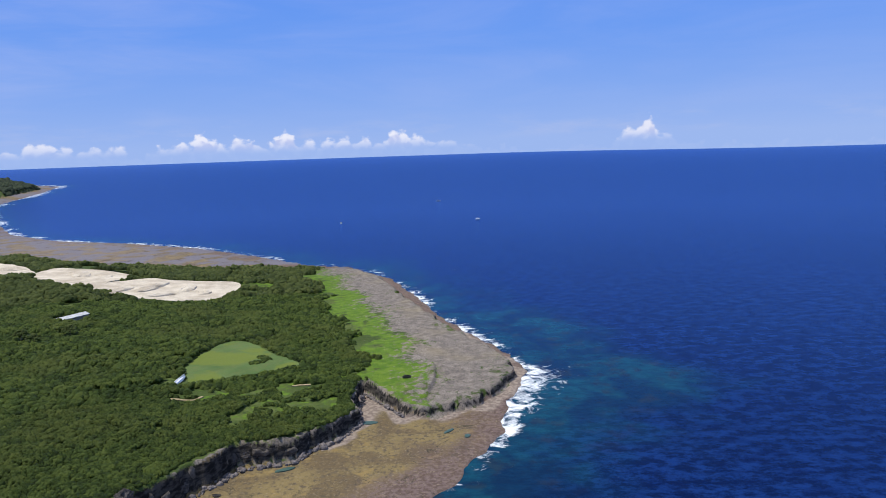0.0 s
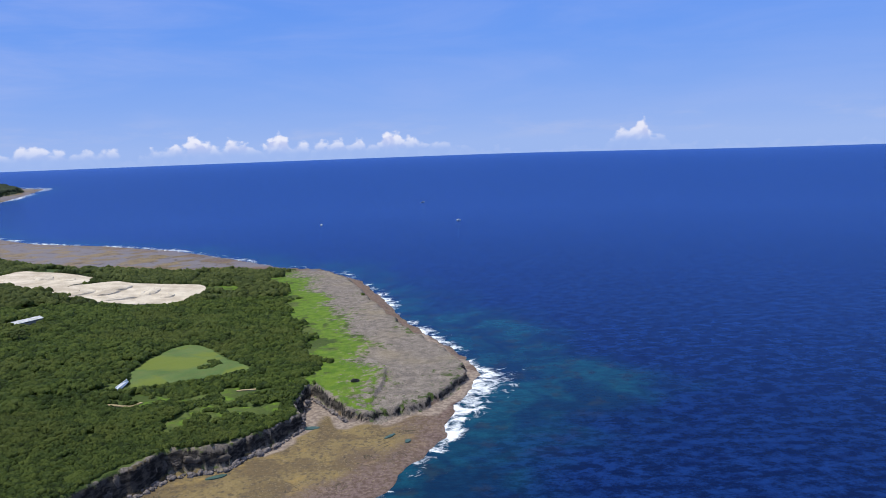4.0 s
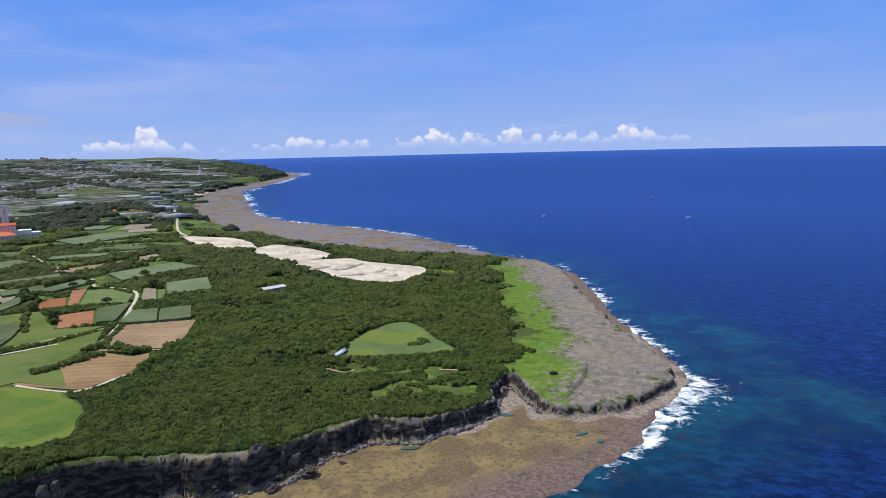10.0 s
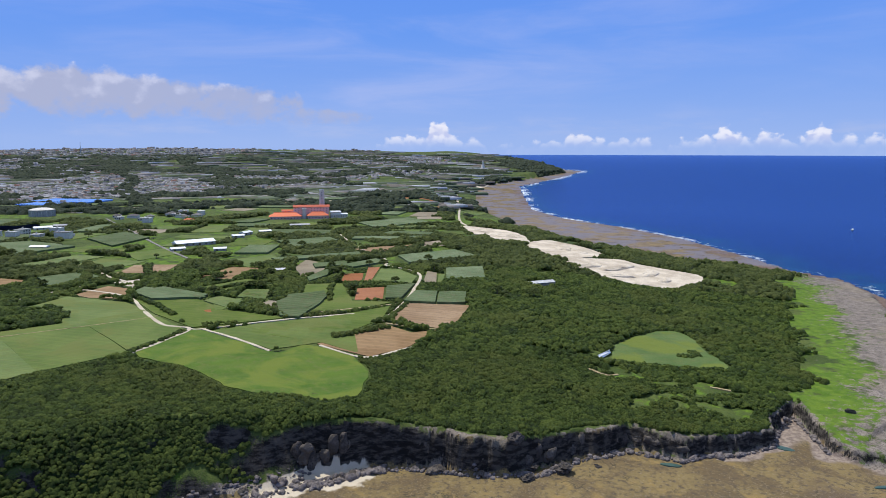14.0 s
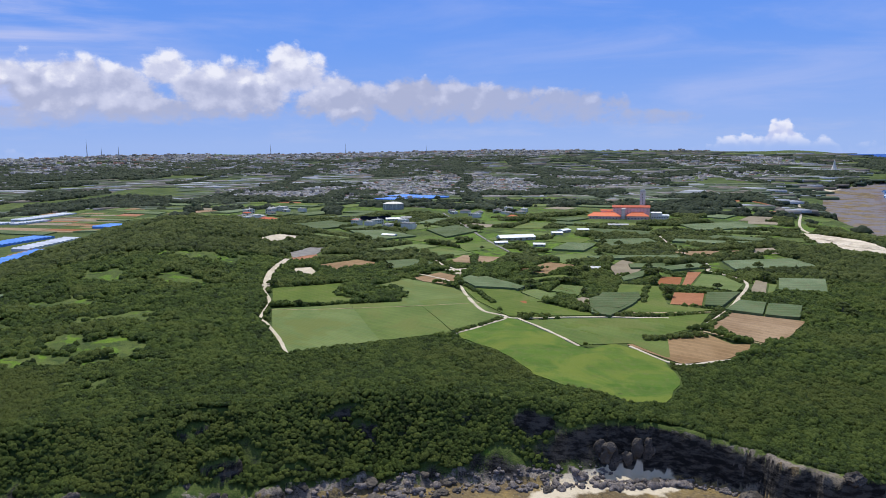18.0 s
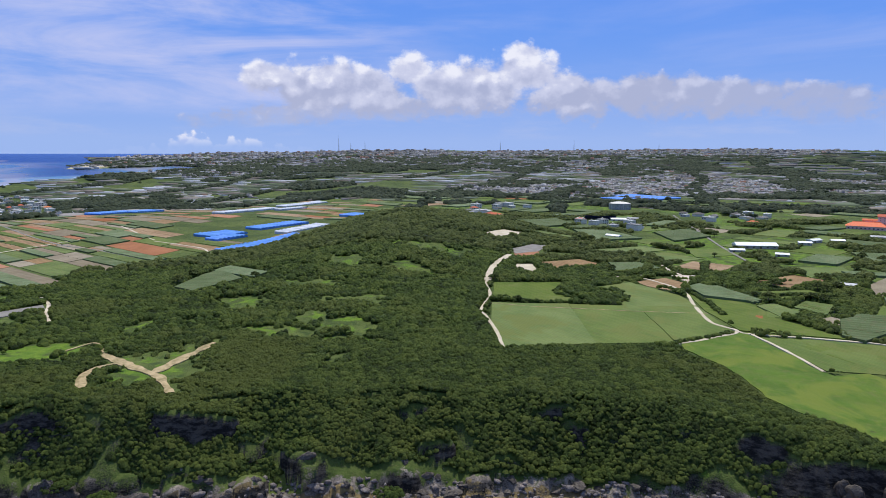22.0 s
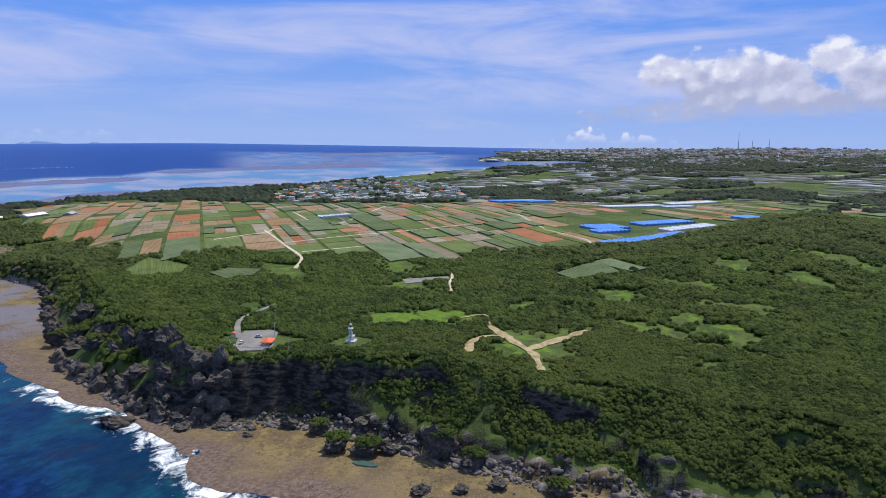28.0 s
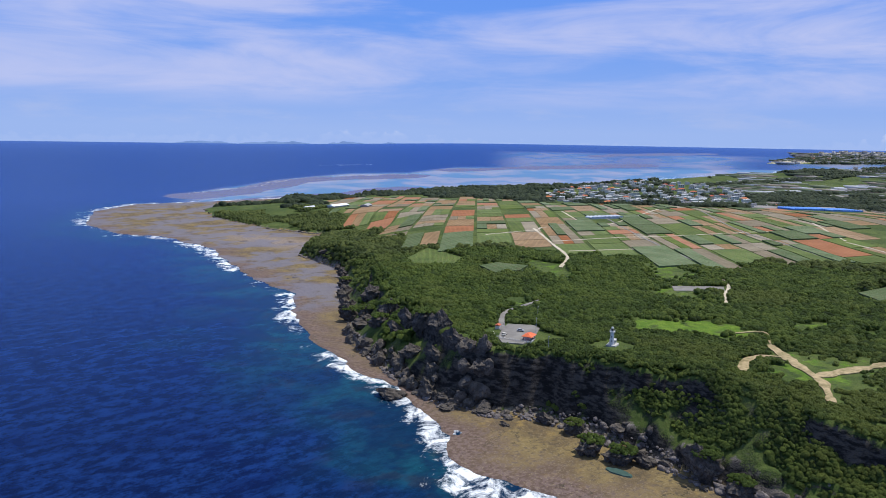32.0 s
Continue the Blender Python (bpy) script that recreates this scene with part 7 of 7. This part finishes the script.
TREES = [tree_model(60 + k, h) for k, h in enumerate((6.0, 8.0, 10.0))]
tree_spots = [(-560, 330), (-585, 350), (-575, 365), (-600, 340), (-470, 380), (-520, 320), (-355, 480), (-340, 470), (-330, 500)]
plant = random.Random(5)
for entry in TAKEN[:90]:
    if len(entry) > 2 or len(tree_spots) > 110:
        continue
    pts = entry[0]
    for _ in range(2):
        i = plant.randrange(len(pts))
        u = plant.random()
        c = pts.mean(0)
        p = pts[i - 1] * u + pts[i] * (1 - u)
        p = p + (p - c) / (np.linalg.norm(p - c) + 1e-6) * 5.5
        if 470 < math.hypot(*p) < 1100:
            tree_spots.append((float(p[0]), float(p[1])))
sx, sy = np.array([p[0] for p in tree_spots]), np.array([p[1] for p in tree_spots])
free = ~taken(sx, sy, 0.5) & (edge_distance(LAND, sx, sy)[0] > 25)
sz = ground_height(sx, sy)
for i in np.nonzero(free)[0]:
    copy_thing(plant.choice(TREES), pose(float(sx[i]), float(sy[i]), float(sz[i]), 0, 0, plant.uniform(0, 360)))
for k, tr in enumerate(TREES):
    x, y = -520 - 30 * k, 372 + 9 * k
    tr.matrix_basis = pose(x, y, float(ground_height([x], [y])[0]), 0, 0, 0)

# ---- rocks on the shore ----
def rock_mesh(seed, detail, squash=0.75, undercut=0.25):
    """A weathered block of coral limestone: sharp facets, pits, narrower at the wave line."""
    rng = random.Random(seed)
    bm = B()
    bmesh.ops.create_icosphere(bm, subdivisions=detail, radius=1)
    cuts = [(Vector((rng.uniform(-1, 1), rng.uniform(-1, 1), rng.uniform(-0.3, 1))).normalized(), rng.uniform(0.42, 0.8)) for _ in range(14)]
    off = Vector((seed * 3.7, seed * 1.9, 0))
    for v in bm.verts:
        p = v.co.copy()
        for n, d in cuts:
            over = p.dot(n) - d
            if over > 0:
                p -= n * over * 0.97
        p *= 1 + 0.16 * noise.fractal(p * 1.5 + off, 0.7, 2.2, 4) - 0.42 * abs(noise.noise(p * 2.6 + off)) + 0.16 * noise.noise(p * 6 + off)
        if p.z < 0.05:
            p.x *= 1 - undercut * min(1, -p.z + 0.3)
            p.y *= 1 - undercut * min(1, -p.z + 0.3)
        p.z *= squash
        v.co = p
    me = bpy.data.meshes.new("boulder")
    bm.to_mesh(me)
    bm.free()
    me.materials.append(MAT["rock"])
    return me


ROCKS = [rock_mesh(s, 3, 0.6 + 0.09 * (s % 5), 0.15 + 0.1 * (s % 3)) for s in range(8)]
BIG_ROCKS = [rock_mesh(20 + s, 4, 0.7, 0.35) for s in range(3)]
SMALL_ROCKS = [rock_mesh(40 + s, 1, 0.7, 0.1) for s in range(6)]


def boulder(x, y, sx, sy, sz, turn, mesh, label, z=None, group="boulders of the shore"):
    ob = new("boulder", mesh)
    h = float(ground_height([x], [y])[0]) if z is None else z
    ob.matrix_basis = pose(x, y, h + sz * 0.35, 0, 0, turn) @ Matrix.Diagonal((sx, sy, sz, 1))
    return tagged(ob, label, "rock", group)


def mossy_cap(x, y, radius, z, height, rng, name="cliff_bush"):
    n = int(radius * radius * 1.4) + 8
    a, q = rng.uniform(0, 2 * np.pi, n), np.sqrt(rng.uniform(0, 1, n)) * radius
    px, py = x + q * np.cos(a), y + q * np.sin(a)
    r = rng.uniform(0.7, 1.5, n)
    ob = leaf_masses(name, px, py, z + height * (1 - (q / radius) ** 2) - 0.5 * r, r, r * 0.9, "bush", rng)
    return tagged(ob, "low green bush growing on top of a rock stack", "bush", "bushes on rock stacks")


rock_rng = np.random.RandomState(77)
for i, (x, y, a, b, h, cap) in enumerate(STACKS):
    base = max(-0.5, float(ground_height([x], [y])[0]) - 0.3 * h)
    turn = math.degrees(math.atan2(y, x)) + 90 + rock_rng.uniform(-20, 20)
    boulder(x, y, a, b, h, turn, BIG_ROCKS[i % 3], "large undercut grey limestone stack on the reef flat", base)
    if cap:
        mossy_cap(x, y, min(a, b) * 0.8, base + h * 0.76, 1.2, rock_rng)

# Talus: single boulders along the cliff foot
count = 0
for attempt in range(16000):
    if count >= 140:
        break
    k_seg = rock_rng.randint(0, len(SHORE_BAY) + len(SHORE_LEFT) - 14)
    pts = (SHORE_BAY + SHORE_LEFT)
    p, q = pts[k_seg], pts[k_seg + 1]
    t = rock_rng.uniform()
    x, y = p[0] + t * (q[0] - p[0]), p[1] + t * (q[1] - p[1])
    breadth = p[3]
    if breadth < 12 and rock_rng.uniform() < 0.86:
        continue
    nx, ny = -x / math.hypot(x, y), -y / math.hypot(x, y)
    off = rock_rng.uniform(-0.25 if breadth > 20 else 0.1, 0.4) * min(breadth, 26)
    x, y = x + nx * off, y + ny * off
    if level(x, y) > 8:
        continue
    s = rock_rng.choice([1.2, 1.8, 2.6, 3.6, 5.0, 6.5], p=[0.2, 0.24, 0.24, 0.18, 0.1, 0.04])
    boulder(x, y, s * rock_rng.uniform(0.8, 1.5), s * rock_rng.uniform(0.7, 1.2), s * rock_rng.uniform(0.55, 0.9), rock_rng.uniform(0, 360), ROCKS[rock_rng.randint(0, 8)],
            "rough grey limestone boulder fallen at the cliff foot")
    count += 1

# Heavy dark blocks heaped below the lighthouse cliff
for i in range(90):
    j = 4 + rock_rng.randint(0, 5)
    p, q, t = SHORE_LEFT[j], SHORE_LEFT[j + 1], rock_rng.uniform()
    x, y = p[0] + t * (q[0] - p[0]), p[1] + t * (q[1] - p[1])
    far = 1 + rock_rng.uniform(-3, 20) / math.hypot(x, y)
    s = rock_rng.uniform(2.5, 6.5)
    boulder(x * far, y * far, s * rock_rng.uniform(0.9, 1.5), s * rock_rng.uniform(0.8, 1.2), s * rock_rng.uniform(1.0, 1.7), rock_rng.uniform(0, 360), ROCKS[rock_rng.randint(0, 8)],
            "massive dark jagged limestone block below the cliff", group="blocks below the lighthouse")


def rubble(name, n, seed, label, models, sizes, mat):
    rng = np.random.RandomState(seed)
    pts = np.array([(p[0], p[1], p[3]) for p in SHORE_BAY + SHORE_LEFT[:13]], float)
    seg = rng.randint(0, len(pts) - 1, n)
    t = rng.uniform(0, 1, n)
    c = pts[seg] + t[:, None] * (pts[seg + 1] - pts[seg])
    r = np.hypot(c[:, 0], c[:, 1])
    off = np.where(c[:, 2] > 20, rng.uniform(-0.5, 0.3, n), rng.uniform(0.05, 0.5, n)) * np.minimum(c[:, 2], 26)
    x, y = c[:, 0] * (1 - off / r), c[:, 1] * (1 - off / r)
    keep = np.where(c[:, 2] > 11, rng.uniform(0, 1, n) < 1 - 0.6 * smooth(-200, -240, c[:, 1]), rng.uniform(0, 1, n) < 0.2)
    x, y = x[keep], y[keep]
    z = ground_height(x, y)
    low = z < 5.5 + 2.5 * value_noise(x, y, 22, 9)
    x, y, z = x[low], y[low], z[low]
    vs, fs, base = [], [], 0
    for xi, yi, zi in zip(x, y, z):
        me = models[rng.randint(0, len(models))]
        co = np.empty(len(me.vertices) * 3)
        me.vertices.foreach_get("co", co)
        s, a = rng.choice(sizes, p=[0.2, 0.28, 0.27, 0.17, 0.08]), rng.uniform(0, 6.28)
        co = co.reshape(-1, 3) * (s * rng.uniform(0.8, 1.4), s * rng.uniform(0.7, 1.2), s * rng.uniform(0.6, 1.1))
        ca, sa = math.cos(a), math.sin(a)
        vs.append(np.column_stack([co[:, 0] * ca - co[:, 1] * sa + xi, co[:, 0] * sa + co[:, 1] * ca + yi, co[:, 2] + zi + 0.2 * s]))
        tri = np.empty(len(me.polygons) * 3, np.int32)
        me.loops.foreach_get("vertex_index", tri)
        fs.append(tri.reshape(-1, 3) + base)
        base += len(co)
    ob = new(name, tri_mesh(name, np.vstack(vs), np.vstack(fs)))
    ob.data.materials.append(MAT[mat])
    return tagged(ob, label, "rubble", kind="stuff")


rubble("rubble", 7000, 5, "grey limestone rubble along the cliff foot", SMALL_ROCKS, [0.7, 1.0, 1.5, 2.1, 2.8], "rubble")
MID_ROCKS = [rock_mesh(60 + s, 2, 0.8, 0.15) for s in range(6)]
rubble("talus", 1300, 6, "heaped grey limestone blocks along the cliff foot", MID_ROCKS, [1.3, 1.7, 2.3, 3.0, 3.8], "rubble")
boulder(-69, 419, 4, 3, 2.5, 20, ROCKS[2], "dark rock outcrop in the bright grass")



# ---- broken rock along the low cliffs: ledges, fallen slabs and overhanging lips ----
def cliff_rock(name, seed, label):
    rng = np.random.RandomState(seed)
    src = []
    for me in ROCKS[:6]:
        co = np.empty(len(me.vertices) * 3)
        me.vertices.foreach_get("co", co)
        tri = np.empty(len(me.polygons) * 3, np.int32)
        me.loops.foreach_get("vertex_index", tri)
        src.append((co.reshape(-1, 3), tri.reshape(-1, 3)))
    pts = SHORE_BAY[6:] + SHORE_LEFT[:10]
    vs, fs, base = [], [], 0
    for p, q in zip(pts, pts[1:]):
        length = math.hypot(q[0] - p[0], q[1] - p[1])
        tall, broad = p[2], p[3]
        along = math.degrees(math.atan2(q[1] - p[1], q[0] - p[0]))
        n = int(length / (2.6 if broad < 14 else 5.0))
        for i in range(n):
            t = (i + rng.uniform()) / n
            x, y = p[0] + t * (q[0] - p[0]), p[1] + t * (q[1] - p[1])
            r = math.hypot(x, y)
            if broad < 14:
                inward = broad * rng.uniform(0.35, 0.95) + 0.8
                h = tall * rng.uniform(0.2, 0.5)
                zc = tall * rng.uniform(0.3, 0.66)
                sx_, sy_ = rng.uniform(2.5, 6.5), rng.uniform(1.8, 3.4)
            else:
                inward = broad * rng.uniform(0.02, 0.25)
                if rng.uniform() < 0.5:
                    continue
                h, zc = rng.uniform(2.0, 4.0), None
                sx_, sy_ = rng.uniform(2.5, 7.0), rng.uniform(2.0, 4.0)
            x, y = x * (1 + inward / r), y * (1 + inward / r)
            if zc is None:
                zc = float(ground_height([x], [y])[0]) - 0.2 * h
            co, tri = src[rng.randint(0, 6)]
            a = radians(along + rng.uniform(-25, 25))
            c, s = math.cos(a), math.sin(a)
            w = co * (sx_, sy_, h)
            vs.append(np.column_stack([w[:, 0] * c - w[:, 1] * s + x, w[:, 0] * s + w[:, 1] * c + y, w[:, 2] + zc]))
            fs.append(tri + base)
            base += len(co)
    ob = new(name, tri_mesh(name, np.vstack(vs), np.vstack(fs)))
    ob.data.materials.append(MAT["rock"])
    return tagged(ob, label, "cliff", kind="stuff")


cliff_rock("cliff_rock", 9, "broken dark grey limestone ledges of the cliff")


# ---- tide pools on the reef flat ----
for i, (x, y, a, b) in enumerate(((-88, 365, 4.5, 2.2), (-124, 309, 5, 1.6), (-43, 350, 4, 1.2), (-33, 343, 2.2, 1.5), (-252, -163, 6, 2.5))):
    line = np.array([(math.cos(k * 0.35) * (1 + 0.35 * noise.noise(Vector((k * 0.9, i, 0)))), math.sin(k * 0.35) * (1 + 0.35 * noise.noise(Vector((k * 0.7, i, 5))))) for k in range(18)])
    bm = B()
    top = [bm.verts.new((px * a, py * b, 0.06)) for px, py in line]
    low = [bm.verts.new((px * a * 1.1, py * b * 1.1, -0.8)) for px, py in line]
    bm.faces.new(top)
    for k in range(18):
        bm.faces.new((top[k], top[(k + 1) % 18], low[(k + 1) % 18], low[k]))
    ob = part("tide_pool", bm, "pool")
    ob.matrix_basis = pose(x, y, max(0.75, float(ground_height([x], [y])[0]) + 0.1), 0, 0, 25 * i)
    tagged(ob, "shallow teal tide pool in the reef flat", "pool", "tide pools")


# ---- spoil heaps of the quarry ----
def spoil_heap(x, y, rx, ry, h, turn, seed):
    bm = B()
    n, rings = 28, 7
    prev = None
    for j in range(rings + 1):
        u = j / rings
        z = h * (1 - u ** 1.3)
        ring = []
        for k in range(n):
            a = 2 * math.pi * k / n
            w = 1 + 0.25 * noise.fractal(Vector((math.cos(a) * 1.4, math.sin(a) * 1.4, seed + u)), 1, 2, 3)
            ring.append(bm.verts.new((math.cos(a) * rx * (0.35 + 0.65 * u) * w, math.sin(a) * ry * (0.35 + 0.65 * u) * w, z + 0.7 * noise.noise(Vector((a * 2, u * 4, seed))) - (1.5 if j == rings else 0))))
        if prev:
            for k in range(n):
                bm.faces.new((prev[k], prev[(k + 1) % n], ring[(k + 1) % n], ring[k]))
        else:
            bm.faces.new(ring)
        prev = ring
    ob = part("spoil_mound", bm, "limestone", None)
    ob.matrix_basis = pose(x, y, float(ground_height([x], [y])[0]) + 1.0, 0, 0, turn)
    return tagged(ob, "flat-topped heap of pale limestone spoil", "heap", "spoil heaps of the quarry")


for i, (x, y, rx, ry, h) in enumerate(((-377, 668, 26, 12, 5), (-352, 690, 30, 14, 7), (-317, 700, 24, 12, 4), (-295, 690, 18, 9, 3), (-451, 744, 26, 12, 5), (-420, 738, 16, 9, 4),
                                         (-600, 788, 34, 12, 7), (-545, 768, 28, 11, 8), (-570, 776, 22, 9, 5), (-335, 655, 22, 7, 3))):
    spoil_heap(x, y, rx, ry, 0.38 * h, 60 + 17 * i, 3.1 * i)
